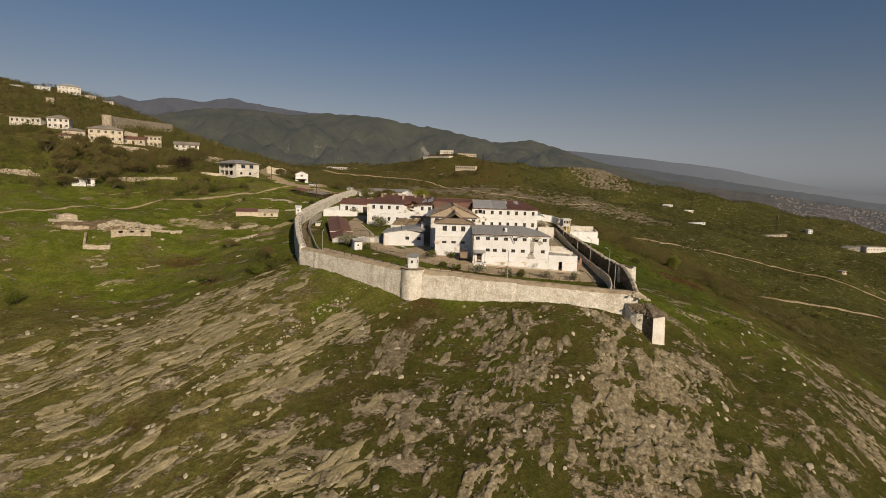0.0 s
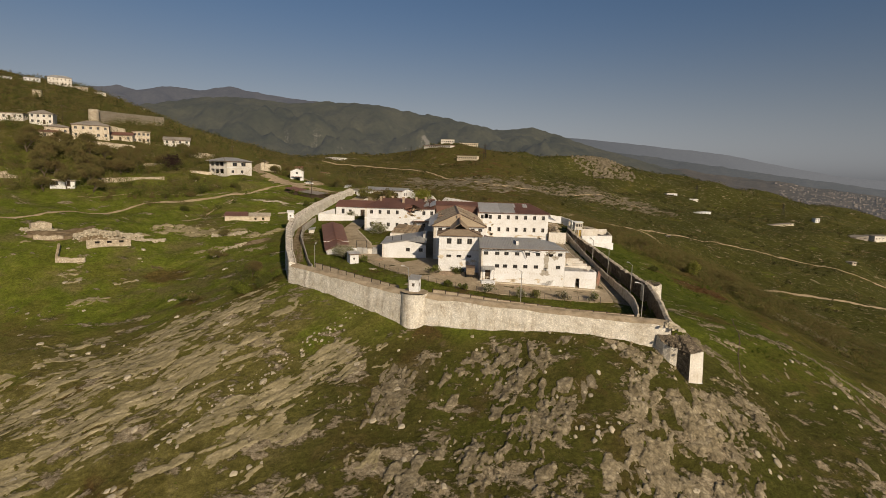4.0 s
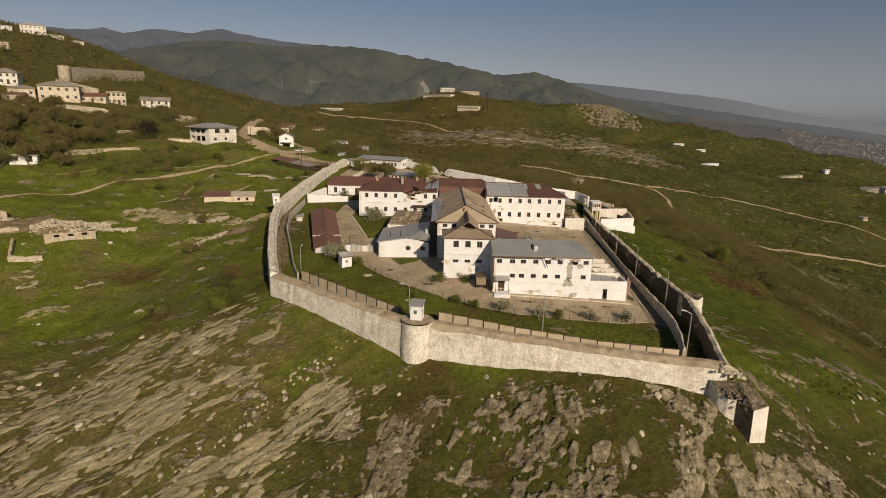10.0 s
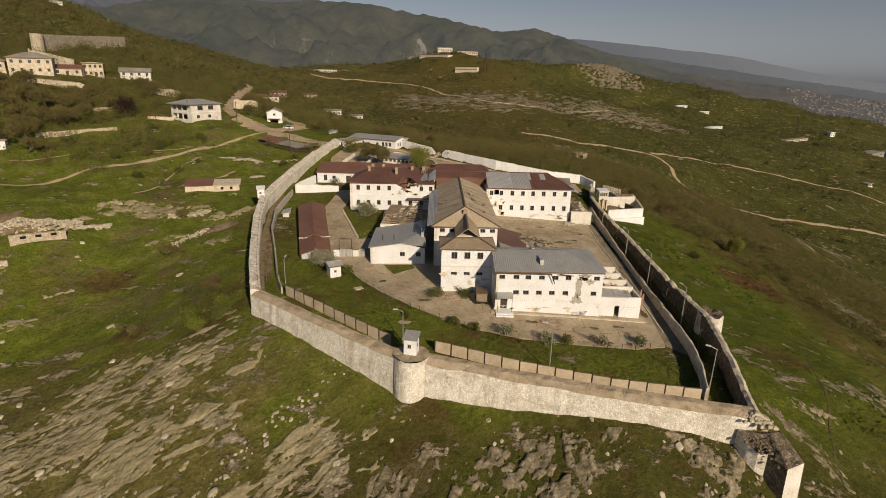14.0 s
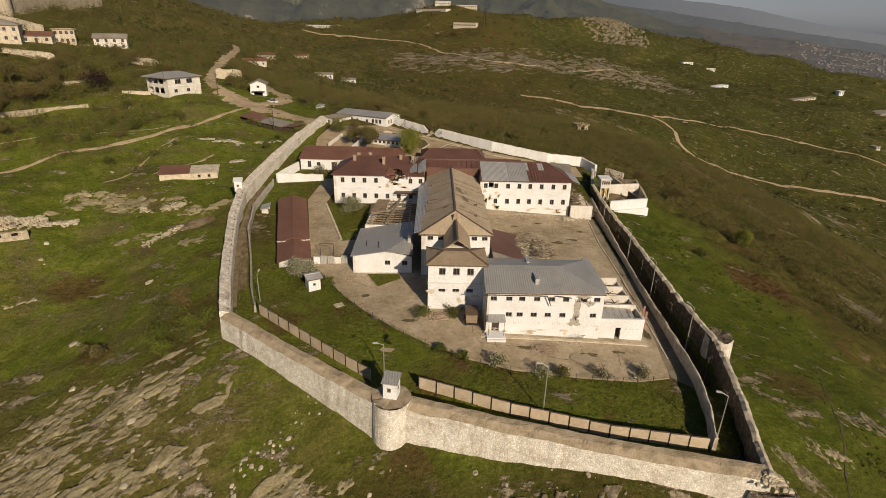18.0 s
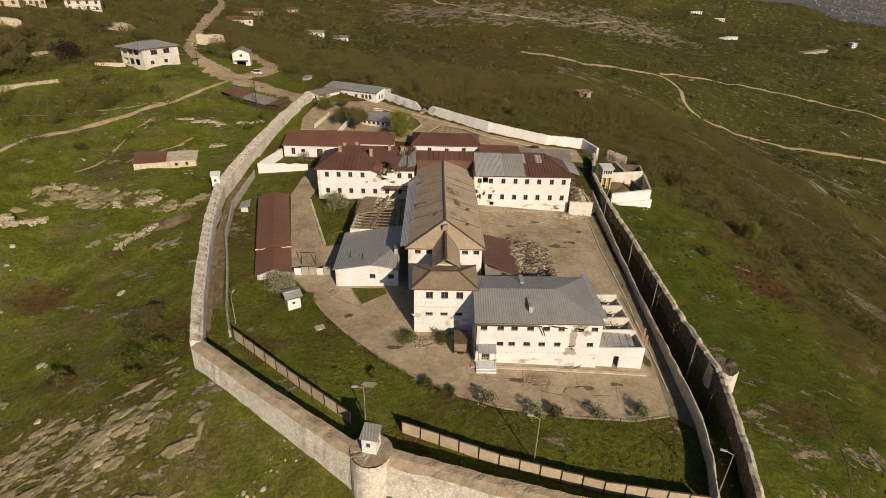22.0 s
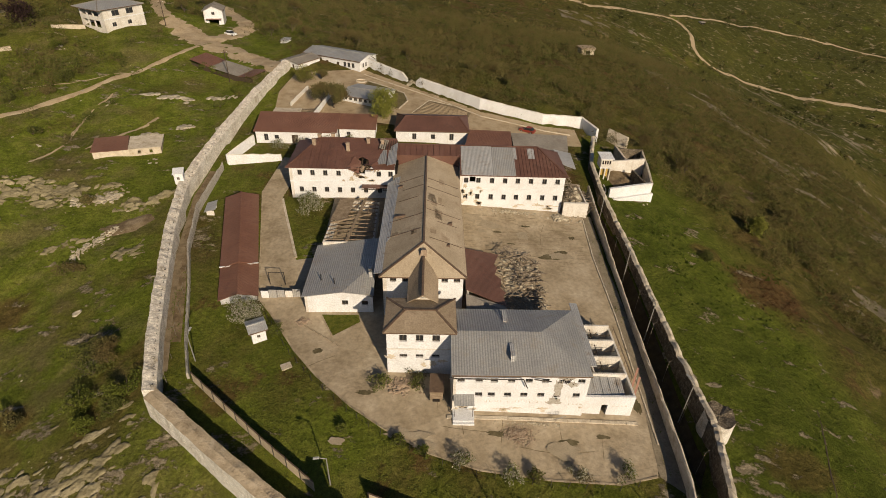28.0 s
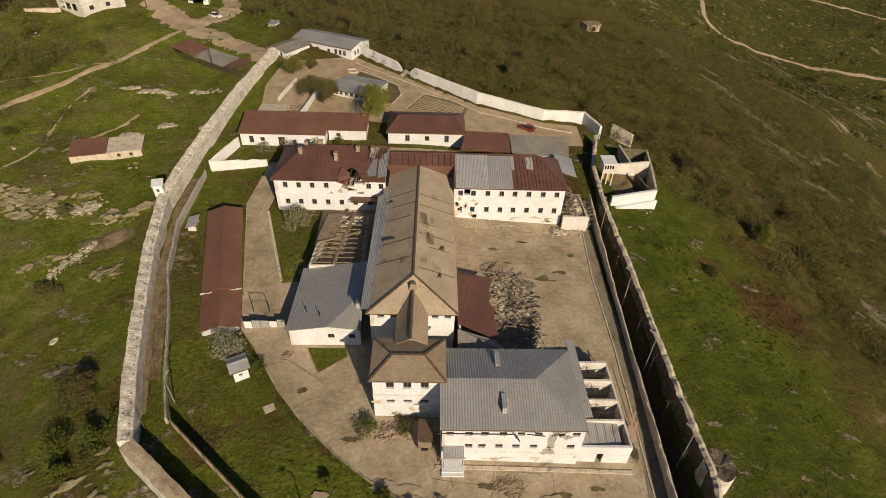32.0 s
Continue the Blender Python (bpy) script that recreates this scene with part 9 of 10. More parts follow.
def outcrop(name, label, box4, turn, share, blocks, seed, step=0.25, rise=0.6, mat=None):
    """Bedrock laid bare: tilted, cracked slabs along their bedding, rising a little out of the turf."""
    gx, gy = np.meshgrid(np.arange(box4[0], box4[2], step), np.arange(box4[1], box4[3], step))
    r = np.random.RandomState(seed)
    gx, gy = gx + r.uniform(-0.3, 0.3, gx.shape) * step, gy + r.uniform(-0.3, 0.3, gy.shape) * step
    c, s = math.cos(turn), math.sin(turn)
    wx, wy = gx + 1.7 * (fbm(gx / 4, gy / 4, seed + 40) - 0.5), gy + 1.7 * (fbm(gx / 4, gy / 4, seed + 50) - 0.5)
    u, v = c * wx + s * wy, -s * wx + c * wy
    high = np.full(gx.shape, -1.0)
    keep = share(gx, gy) * ~inside_ring(gx, gy, RING)
    for size, wide, lift in blocks:
        edge, cx, cy, ident = cells(u / size, v / wide, seed + int(size * 7))
        bx, by = cx * size, cy * wide
        bare = fbm(bx / 13, by / 6, seed + 3, 4) * 0.5 + fbm(bx / 4.5, by / 2.2, seed + 13, 3) * 0.5
        on = bare > 0.645 - 0.13 * keep + 0.30 * (table(np.floor(cx * 9).astype(int), np.floor(cy * 9).astype(int), seed) - 0.5)
        tilt = (u / size - cx) * (ident - 0.5) * 0.5 + (v / wide - cy) * (0.35 + 0.5 * ident)
        h = lift * ((0.35 + 0.75 * ident) * np.clip((edge - 0.03) / 0.15, 0, 1) ** 0.5 + 0.75 * tilt - 0.22)
        high = np.maximum(high, np.where(on & (keep > 0.02), h, -1))
    high = np.where(high > -0.9, rise * high + 0.2 * (fbm(gx / 0.9, gy / 0.9, seed + 60, 4, 0.7) - 0.5), -0.3)
    gz = sheet_z(gx, gy) - 0.07 + high
    n, m = gx.shape
    i = np.arange(n * m).reshape(n, m)
    up = high > 0.0
    some = up[:-1, :-1] | up[:-1, 1:] | up[1:, 1:] | up[1:, :-1]
    faces = np.stack([i[:-1, :-1], i[:-1, 1:], i[1:, 1:], i[1:, :-1]], -1)[some]
    used, faces = np.unique(faces, return_inverse=True)
    co = np.stack([gx, gy, gz], -1).reshape(-1, 3)[used]
    return tagged(quick_mesh(name, co, faces.reshape(-1, 4), mat or ROCK), label, "rocks", kind="stuff")


def lane_free(x, y):
    """The green gully that runs down from the wall, free of bedrock."""
    return np.clip(np.abs(x + 33 - 0.95 * (y + 22)) / 4.0 - 0.3, 0, 1)


WEST_BED, MID_BED, EAST_BED = radians(35), radians(66), radians(-80)
outcrop("rock_outcrops", "tilted limestone slabs breaking through turf in long bands", (-104, -66, -12, 5), WEST_BED, lambda x, y: brow(x, y) * lane_free(x, y) * np.clip((-x - 16) / 12, 0, 1) * 0.56 * np.clip((-17 - y) / 6, 0, 1), ((5.2, 1.5, 1.0), (2.6, 0.9, 0.8), (1.2, 0.5, 0.6)), 11, 0.22, 0.36)
outcrop("rock_outcrops", "blocky limestone outcrops in the grassy brow", (-26, -66, 46, -27), MID_BED, lambda x, y: brow(x, y) * np.clip((x + 24) / 10, 0, 1) * np.clip((42 - x) / 10, 0.0, 1) * 0.42, ((2.7, 1.6, 0.8), (1.3, 0.9, 0.85), (0.7, 0.5, 0.7)), 21, 0.22, 0.5, BROWN_ROCK)
outcrop("rock_outcrops", "pale limestone ribs running down the eastern slope", (38, -62, 100, 4), EAST_BED, lambda x, y: np.maximum(brow(x, y) * np.clip((x - 48) / 8, 0, 1) * 0.10, 0.7 * np.exp(-(((x - 40.6 - 0.27 * (-34 - y)) / 1.3) ** 2)) * np.clip((-32 - y) / 2, 0, 1)), ((2.6, 0.9, 0.9), (1.3, 0.6, 0.8), (0.6, 0.4, 0.7)), 31, 0.22, 0.5, BROWN_ROCK)
outcrop("rock_outcrops", "stony rib and ledge beside the eastern corner", (34, -32, 58, -8), radians(-58), lambda x, y: np.maximum(0.9 * np.exp(-(((x - 37.6 - 0.61 * (-19.6 - y)) / 0.9) ** 2)) * np.clip((-18 - y) / 2, 0, 1) * np.clip((y + 30) / 2, 0, 1), np.maximum(0.85 * np.exp(-(((x - 43.6) / 2.4) ** 2) - ((y + 18.0 + 0.25 * (x - 43.6)) / 0.9) ** 2), 0.6 * np.exp(-(((x - 53.3) / 2.2) ** 2) - ((y + 13.5) / 2.4) ** 2))), ((1.6, 0.6, 0.6), (0.8, 0.4, 0.5)), 35, 0.18, 0.4, BROWN_ROCK)
outcrop("rock_outcrops", "broken limestone blocks in brown turf below the wall", (-92, -25, -34, 5), 0.35, lambda x, y: brow(x, y) * np.clip((-x - 34) / 6, 0, 1) * np.clip((y + 24) / 5, 0, 1) * 0.55, ((3.0, 1.3, 0.8), (1.4, 0.7, 0.6)), 15, 0.2, 0.4)
outcrop("rock_ledge", "low limestone ledge across the meadow", (-100, 46, -56, 63), 0.15, lambda x, y: np.exp(-(((y - 54.5 - 1.6 * np.sin(x / 5)) / 3.0) ** 2)) * 0.85, ((2.0, 1.1, 1.1), (0.9, 0.6, 0.8)), 41)
outcrop("rock_ledge", "weathered rock scabs in the meadow turf", (-122, 0, -56, 46), 0.5, lambda x, y: np.clip(2.0 * (fbm(x / 10, y / 10, 77, 3) - 0.68), 0, 0.7), ((1.6, 0.9, 0.6), (0.8, 0.5, 0.6)), 51, 0.3)
outcrop("far_rocks", "pale rock slabs on the eastern pastures", (92, 20, 330, 400), -0.6, lambda x, y: np.clip(2.6 * (fbm(x / 50, y / 40, 87, 4) - 0.57), 0, 0.8), ((9.0, 3.0, 1.2), (4.0, 1.5, 1.0)), 61, 1.0, 0.5, FAR_ROCK)
outcrop("far_scar", "bare stony quarry scars on the far hillside", (-60, 480, 330, 760), 0.7, lambda x, y: np.exp(-(((y - 590 - 0.45 * (x - 40)) / 42) ** 2)) * np.clip((x + 60) / 40, 0, 1) * 0.72, ((12.0, 3.0, 2.2), (5.0, 1.8, 2.0)), 71, 1.3, 0.6, FAR_ROCK)
x, y, r2 = scattered(14000, (-100, -70, 84, -2), lambda x, y: np.clip(0.3 * brow(x, y) * (0.25 + band(x, y, 0.4, 6, 18)), 0, 1), 17)
rocks("loose_stones", "small pale loose stones in the turf", x, y, r2.gamma(1.6, 0.09, len(x)).clip(0.06, 0.5), 0.3, PALE_ROCK, 18, 1.2, 0.7, 0.0)
x, y, r2 = scattered(7000, (-50, -44, -14, -8), lambda x, y: 0.26 * np.exp(-(((x + 32 - 0.9 * (y + 22)) / 2.2) ** 2)), 19)
rocks("loose_stones", "trail of white stones down the bank", x, y, r2.gamma(1.6, 0.075, len(x)).clip(0.04, 0.4), 0.3, PALE_ROCK, 20, 1.2, 0.7, 0.0)
x, y, r2 = scattered(5000, (-125, -10, -56, 120), lambda x, y: np.clip(-0.4 + 0.7 * wave_noise(x, y, 11, 23), 0, 0.4), 23)
rocks("loose_stones", "scattered stones in the meadow grass", x, y, r2.gamma(1.8, 0.13, len(x)).clip(0.06, 0.7), 0.6, PALE_ROCK, 24, 1.4, 0.5)
outcrop("far_crag", "grey crag on the far ridge", (280, 1030, 440, 1200), 0.6, lambda x, y: np.exp(-(((x - 352) / 34) ** 2) - ((y - 1110) / 50) ** 2) * 1.3, ((10.0, 4.0, 4.0), (5.0, 2.5, 4.0)), 81, 1.3, 1.0, FAR_ROCK)
for k, (sx, sy, w) in enumerate(((-80.5, 97.0, 2.2), (-75.3, 95.9, 2.2), (-70.6, 96.0, 2.4), (-61.4, 97.5, 4.5), (-73.5, 79.0, 2.0), (-66, 83, 2.0))):
    x, y, r2 = scattered(90, (sx - w, sy - 0.8, sx + w, sy + 0.8), lambda x, y: np.exp(-(((x - sx) / w) ** 2)), 700 + k)
    rocks("tumbled_stones", "short heap of pale tumbled stones in the meadow", x, y, r2.gamma(2.0, 0.12, len(x)).clip(0.1, 0.5), 0.2, PALE_ROCK, 710 + k, 1.4, 0.7)
for k, (bx, by, s) in enumerate(((-15.6, -22.3, 0.5), (-14.2, -22.8, 0.42), (-13.2, -22.6, 0.3), (-20, -20, 0.4), (36, -31, 0.7))):
    rr = np.random.RandomState(200 + k)
    v = ICO_V * (1 + 0.2 * rr.randn(len(ICO_V), 1)) * (s * 0.9, s * 0.6, s * 0.3)
    o = quick_mesh("boulder", v, ICO_F, ROCK)
    o.matrix_world = pose(bx, by, float(sheet_z(bx, by)) + s * 0.1, 0, 0, 40 * k)
    tagged(o, "weathered limestone boulder half sunk in turf", "boulder", "boulders")


# ---- plants ----
def leaves(cx, cy, cz, rad, tall, per, leaf, seed, mode="blob"):
    """Small tilted leaf quads gathered round many centres; returns vertices and faces."""
    r = np.random.RandomState(seed)
    n = len(cx)
    d = r.normal(0, 1, (n, per, 3))
    d /= np.linalg.norm(d, axis=-1, keepdims=True) + 1e-6
    q = r.uniform(0.45, 1.0, (n, per, 1)) ** 0.6
    lump = 1 + 0.35 * np.sin(3 * np.arctan2(d[..., 1], d[..., 0]) + r.uniform(0, 6, (n, 1)))[..., None]
    p = d * q * lump * np.stack([rad, rad, tall], -1)[:, None] + np.stack([cx, cy, cz], -1)[:, None]
    s = (np.asarray(leaf) * np.ones(n))[:, None, None] * r.uniform(0.5, 1.3, (n, per, 1))
    u = r.normal(0, 1, (n, per, 3))
    u /= np.linalg.norm(u, axis=-1, keepdims=True) + 1e-6
    w = np.cross(u, r.normal(0, 1, (n, per, 3)))
    w /= np.linalg.norm(w, axis=-1, keepdims=True) + 1e-6
    if mode == "spray":
        u = d + np.array([0, 0, 0.25]) + r.normal(0, 0.6, (n, per, 3))
        u /= np.linalg.norm(u, axis=-1, keepdims=True)
        a, b = u * s * 1.2, w * s * 0.32
        v = np.stack([p - a - b, p - a + b, p + a], 2).reshape(-1, 3)
        return v, np.arange(len(v)).reshape(-1, 3)
    elif mode == "clump":
        v = np.stack([p - u * s - w * s * 0.5, p - u * s * 0.6 + w * s * 0.6, p + u * s], 2).reshape(-1, 3)
        return v, np.arange(len(v)).reshape(-1, 3)
    elif mode == "twig":
        u = d * 0.6 + np.array([0, 0, 0.9]) + r.normal(0, 0.3, (n, per, 3))
        u /= np.linalg.norm(u, axis=-1, keepdims=True)
        a, b = u * s * 1.9, w * s * 0.26
    else:
        a, b = u * s, w * s * 0.6
    v = np.stack([p - a, p + b, p + a, p - b], 2).reshape(-1, 3)
    return v, np.arange(len(v)).reshape(-1, 4)


def thicket(name, label, x, y, rad, tall, per, leaf, mat, seed, mode="blob", lift=0.75):
    z = sheet_z(x, y) + tall * lift
    v, f = leaves(x, y, z, rad, tall, per, leaf, seed, mode)
    return tagged(quick_mesh(name, v, f, mat), label, "shrubs", kind="stuff")


def off_road(x, y):
    keep = np.ones(np.shape(x))
    for line, w in ((((-175, 62), (-118, 75), (-100, 93), (-82, 120), (-76, 131)), 4), (((-92, 146), (-65, 126), (-47, 113)), 8), (((-76, 133), (-94, 148), (-110, 187), (-133, 275), (-165, 375)), 6), (((70, 436), (130, 429), (212, 460), (210, 405), (229, 387), (292, 396), (389, 382)), 6), (((208, 466), (266, 499), (425, 545), (486, 522)), 5), (((-70, 143), (-78, 168)), 7)):
        for (ax, ay), (bx, by) in zip(line, line[1:]):
            t = np.clip(((x - ax) * (bx - ax) + (y - ay) * (by - ay)) / ((bx - ax) ** 2 + (by - ay) ** 2), 0, 1)
            keep = keep * (np.hypot(x - ax - t * (bx - ax), y - ay - t * (by - ay)) > w)
    for hx, hy, rad in ((-105, 138, 13), (-184, 162, 15), (-155, 192, 11), (-217, 174, 12), (-79, 154, 7), (-66, 112, 12), (-172, 172, 8), (-147, 84, 6), (-36, 128, 12), (45, 72, 11), (-121, 281, 9)):
        keep = keep * (np.hypot(x - hx, y - hy) > rad)
    return keep


def north_woods(x, y):
    """Scrub behind the fort and down its eastern flank."""
    near = np.clip((y - 92 + 0.35 * np.clip(x - 40, 0, 99)) / 12, 0, 1) * np.clip((x + 62) / 20, 0, 1)
    meadow = np.exp(-(((x - 30) / 60) ** 2) - ((y - 190) / 38) ** 2)
    flank = np.clip((x + 0.8 * y - 108) / 9, 0, 1) * np.clip((y - 4 - 0.05 * x) / 12, 0, 1) * np.clip((118 - x + 0.25 * y) / 25, 0, 1)
    return np.clip(np.maximum(near * np.clip((260 - y) / 60, 0, 1) * (1 - 1.3 * meadow), flank), 0, 1) * off_road(x, y)


x, y, r2 = scattered(17000, (-62, 10, 200, 300), lambda x, y: north_woods(x, y) * np.clip(0.6 + 0.6 * wave_noise(x, y, 30, 31), 0, 1), 31)
k = r2.rand(len(x)) + 0.5 * (fbm(x / 22, y / 22, 131, 3) - 0.5) < 0.66
tall = 1.5 * r2.gamma(3.0, 0.34, len(x)).clip(0.5, 3.2) * (0.75 + 0.6 * fbm(x / 18, y / 18, 132, 3))
thicket("brown_scrub", "bare brown budding thicket behind the fort", x[k], y[k], 0.6 + 0.75 * tall[k], 1.15 * tall[k], 104, 0.26, LEAF_BROWN, 32, "spray")
x, y, tall = x[~k], y[~k], tall[~k]
thicket("green_scrub", "dull green spring thicket behind the fort", x, y, 0.5 + 0.8 * tall, 0.95 * tall, 84, 0.20, LEAF_DARK, 33, "clump")


def hamlet_woods(x, y):
    low = np.clip((y - 62 - 0.15 * (x + 150)) / 14, 0, 1) * np.clip((-x - 86) / 14, 0, 1)
    near_field = np.clip((y - 128 - 0.2 * (x + 90)) / 12, 0, 1) * np.clip((-x - 52) / 20, 0, 1)
    return np.maximum(low * 0.75, near_field) * off_road(x, y) * np.clip(0.5 + 0.75 * wave_noise(x, y, 26, 35), 0, 1)


x, y, r2 = scattered(9500, (-225, 50, -50, 250), hamlet_woods, 35)
x2, y2, _ = scattered(11000, (-420, 180, -50, 520), lambda x, y: hamlet_woods(x, y) * ((x < -225) | (y > 250)), 36)
for px, py, per, leaf, first in ((x, y, 100, 0.27, 36), (x2, y2, 34, 0.50, 136)):
    k = r2.rand(len(px))
    for lo, hi, name, label, mat, mode in ((0, 0.66, "brown_scrub", "bare brown trees and thicket among the houses", LEAF_BROWN, "spray"), (0.66, 0.95, "green_scrub", "dull green shrubs among the houses", LEAF_DARK, "clump"), (0.95, 1, "green_scrub", "fresh green shrubs among the houses", LEAF, "clump")):
        q = (k >= lo) & (k < hi)
        s = r2.gamma(4.0, 0.5, q.sum()).clip(0.8, 4.0)
        thicket(name, label, px[q], py[q], s, s * r2.uniform(0.7, 1.3, q.sum()), per, leaf, mat, first + int(lo * 10), mode)

# hillsides farther off, in bigger clumps
x, y, r2 = scattered(26000, (-800, 240, 900, 1300), lambda x, y: np.clip(0.16 + 0.8 * wave_noise(x, y, 90, 41) + 0.25 * (x < -150), 0, 0.9) * off_road(x, y) * (np.hypot(x - 60, y - 560) > 60), 41)
s = r2.uniform(1.8, 4.2, len(x))
k = r2.rand(len(x)) < 0.55
thicket("far_scrub", "dark scrub dotted over the far hillsides", x[k], y[k], s[k], s[k] * 0.75, 15, 0.95, FAR_LEAF, 42, "clump")
thicket("far_scrub", "brown scrub dotted over the far hillsides", x[~k], y[~k], s[~k], s[~k] * 0.75, 15, 0.95, LEAF_BROWN, 43, "clump")
x, y, r2 = scattered(12000, (60, 40, 620, 620), lambda x, y: np.clip(-0.2 + 0.75 * wave_noise(x, y, 35, 45) + 1.2 * (fbm(x / 14, y / 14, 133, 3) - 0.5), 0, 0.8) * off_road(x, y) * (x > 100), 45)
s = r2.gamma(2.6, 0.48, len(x)).clip(0.5, 3.0)
thicket("pasture_shrubs", "low dark shrubs dotted over the eastern pastures", x, y, s, s * 0.75, 46, 0.30, LEAF_DARK, 46, "clump")
x, y, r2 = scattered(7000, (40, 120, 260, 520), lambda x, y: np.clip(-0.25 + 0.55 * wave_noise(x, y, 40, 134) + 2.4 * (fbm(x / 12, y / 12, 135, 3) - 0.47), 0, 0.8) * off_road(x, y) * np.clip(1.6 - np.abs(y - 150 - 1.9 * (x - 40)) / 75, 0, 1), 134)
s = r2.gamma(3.0, 0.55, len(x)).clip(0.7, 3.6)
k = r2.rand(len(x)) < 0.5
thicket("slope_shrubs", "olive shrubs crowding the slope below the dirt road", x[k], y[k], s[k], s[k] * 0.9, 60, 0.30, LEAF_DARK, 136, "clump")
thicket("slope_shrubs", "brown budding shrubs crowding the slope below the dirt road", x[~k], y[~k], s[~k], s[~k] * 1.1, 60, 0.34, LEAF_BROWN, 137, "spray")

# low growth near the walls: rough tufts on the brow, weeds inside
x, y, r2 = scattered(12000, (-115, -66, 100, 110), lambda x, y: np.clip(0.12 + 0.45 * wave_noise(x, y, 7, 47), 0, 0.6) * (y < 60), 47)
s = r2.gamma(2.0, 0.11, len(x)).clip(0.1, 0.7)
k = r2.rand(len(x)) < 0.6
thicket("grass_tufts", "coarse green tufts in the turf", x[k], y[k], s[k], s[k] * 0.6, 16, 0.14, LEAF, 48, lift=0.4)
thicket("dry_tufts", "dry brown weeds in the turf", x[~k], y[~k], s[~k], s[~k] * 0.6, 16, 0.12, LEAF_BROWN, 49, "twig", lift=0.4)
x, y, r2 = scattered(5200, (36, -20, 84, 62), lambda x, y: np.clip(np.clip(2.2 * (fbm(x / 9, y / 9, 91, 4) - 0.60), 0, 0.5) + 0.9 * np.exp(-((x - 67) / 8) ** 2 - ((y - 38.5) / 7) ** 2) + 0.9 * np.exp(-((x - 46.8) / 4) ** 2 - ((y - 51) / 4) ** 2) + 0.7 * np.exp(-((x - 70.8) / 3) ** 2 - ((y - 43.5) / 2) ** 2), 0, 0.9) * (x - 0.06 * y < 72), 91)
s = r2.gamma(2.0, 0.16, len(x)).clip(0.15, 0.9)
red = np.exp(-((x - 67) / 8.5) ** 2 - ((y - 38.5) / 7.2) ** 2) - 0.6 * np.exp(-((x - 70.8) / 3) ** 2 - ((y - 43.5) / 2) ** 2) + 0.5 * (fbm(x / 6, y / 6, 95, 3) - 0.5) > 0.4
thicket("russet_weeds", "russet dead weeds on the eastern slope", x[red], y[red], s[red], s[red] * 0.6, 20, 0.14, material("russet_weed", [(0.07, 0.036, 0.015), (0.13, 0.072, 0.032)], 0.5, 0.95, island=0.35), 92, "twig", lift=0.4)
thicket("dark_weeds", "rank dark green weeds on the eastern slope", x[~red], y[~red], s[~red], s[~red] * 0.55, 20, 0.15, material("rank_weed", [(0.045, 0.065, 0.009), (0.075, 0.10, 0.014)], 0.5, 0.95, island=0.35), 93, lift=0.4)
r3 = np.random.RandomState(51)
x, y = r3.uniform(-46, 34, 9000), r3.uniform(-24, 60, 9000)
k = inside_ring(x, y, RING) & ~inside_ring(x, y, YARD) & (wave_noise(x, y, 5, 52) > -0.3)
x, y = x[k], y[k]
s = r3.gamma(2.0, 0.10, len(x)).clip(0.1, 0.6)
thicket("yard_weeds", "rank green weeds inside the walls", x, y, s, s * 0.8, 14, 0.11, LEAF, 53, "clump", lift=0.4)


def shrub(label, x, y, rad, tall, mats, seed, leaf=0.11, per=1000, group="yard shrubs", z=None):
    """One leafy shrub: stems and a loose crown."""
    z = float(sheet_z(x, y)) if z is None else z
    b = thing("shrub", label, "shrub", pose(x, y, z), group)
    r = random.Random(seed)
    for k in range(7):
        bm = bmesh.new()
        a = math.tau * k / 7 + r.random()
        tube(bm, (0, 0, -0.2), (rad * 0.6 * math.cos(a), rad * 0.6 * math.sin(a), tall * r.uniform(1.0, 1.6)), 0.06, 0.02, 5)
        part("stem", bm, BARK, b)
    q = 9
    a = np.random.RandomState(seed)
    cx, cy, cz = a.normal(0, rad * 0.45, q), a.normal(0, rad * 0.45, q), tall * a.uniform(0.5, 1.6, q)
    for i, m in enumerate(mats):
        v, f = leaves(cx, cy, cz, np.full(q, rad * 0.55), np.full(q, tall * 0.5), per // q // len(mats), leaf, seed + i)
        o = quick_mesh("crown", v, f, m)
        o.parent = b
    return b


for k, (x, y, rad, tall, mats) in enumerate(((-6.9, -5.2, 0.9, 0.8, [LEAF, LEAF_DARK]), (-4.0, -6.4, 0.8, 0.7, [LEAF]), (1.1, -7.6, 1.1, 1.0, [LEAF, BLOSSOM]), (7.4, -9.3, 1.1, 1.0, [BLOSSOM, LEAF]), (10.4, -9.6, 0.9, 0.9, [LEAF, LEAF_BROWN]), (16.2, -9.4, 1.0, 0.9, [LEAF_BROWN, BLOSSOM]),
                                             (22.4, -9.0, 1.2, 1.1, [BLOSSOM, LEAF]), (-9.6, 3.6, 1.3, 1.0, [LEAF_DARK]), (-5.0, 4.6, 1.4, 0.8, [LEAF_DARK]), (-27.2, 13.6, 1.1, 0.8, [LEAF, LEAF_DARK]), (-14.5, -3.4, 0.9, 0.7, [LEAF]), (-39.0, 70.6, 1.6, 1.2, [LEAF, BLOSSOM]), (-34.0, 71.0, 1.5, 1.4, [BLOSSOM]), (-28.5, 72.4, 1.6, 1.4, [BLOSSOM, LEAF]), (-23.0, 73.0, 1.2, 1.1, [LEAF_BROWN, LEAF]))):
    shrub("loose spring shrub beside the yard", x, y, rad, tall, mats, 300 + k)
shrub("white-blossomed bush beside the shed", -32.6, 16.4, 2.7, 1.9, [BLOSSOM, BLOSSOM, LEAF], 330, 0.12, 5200, "blossom bushes")
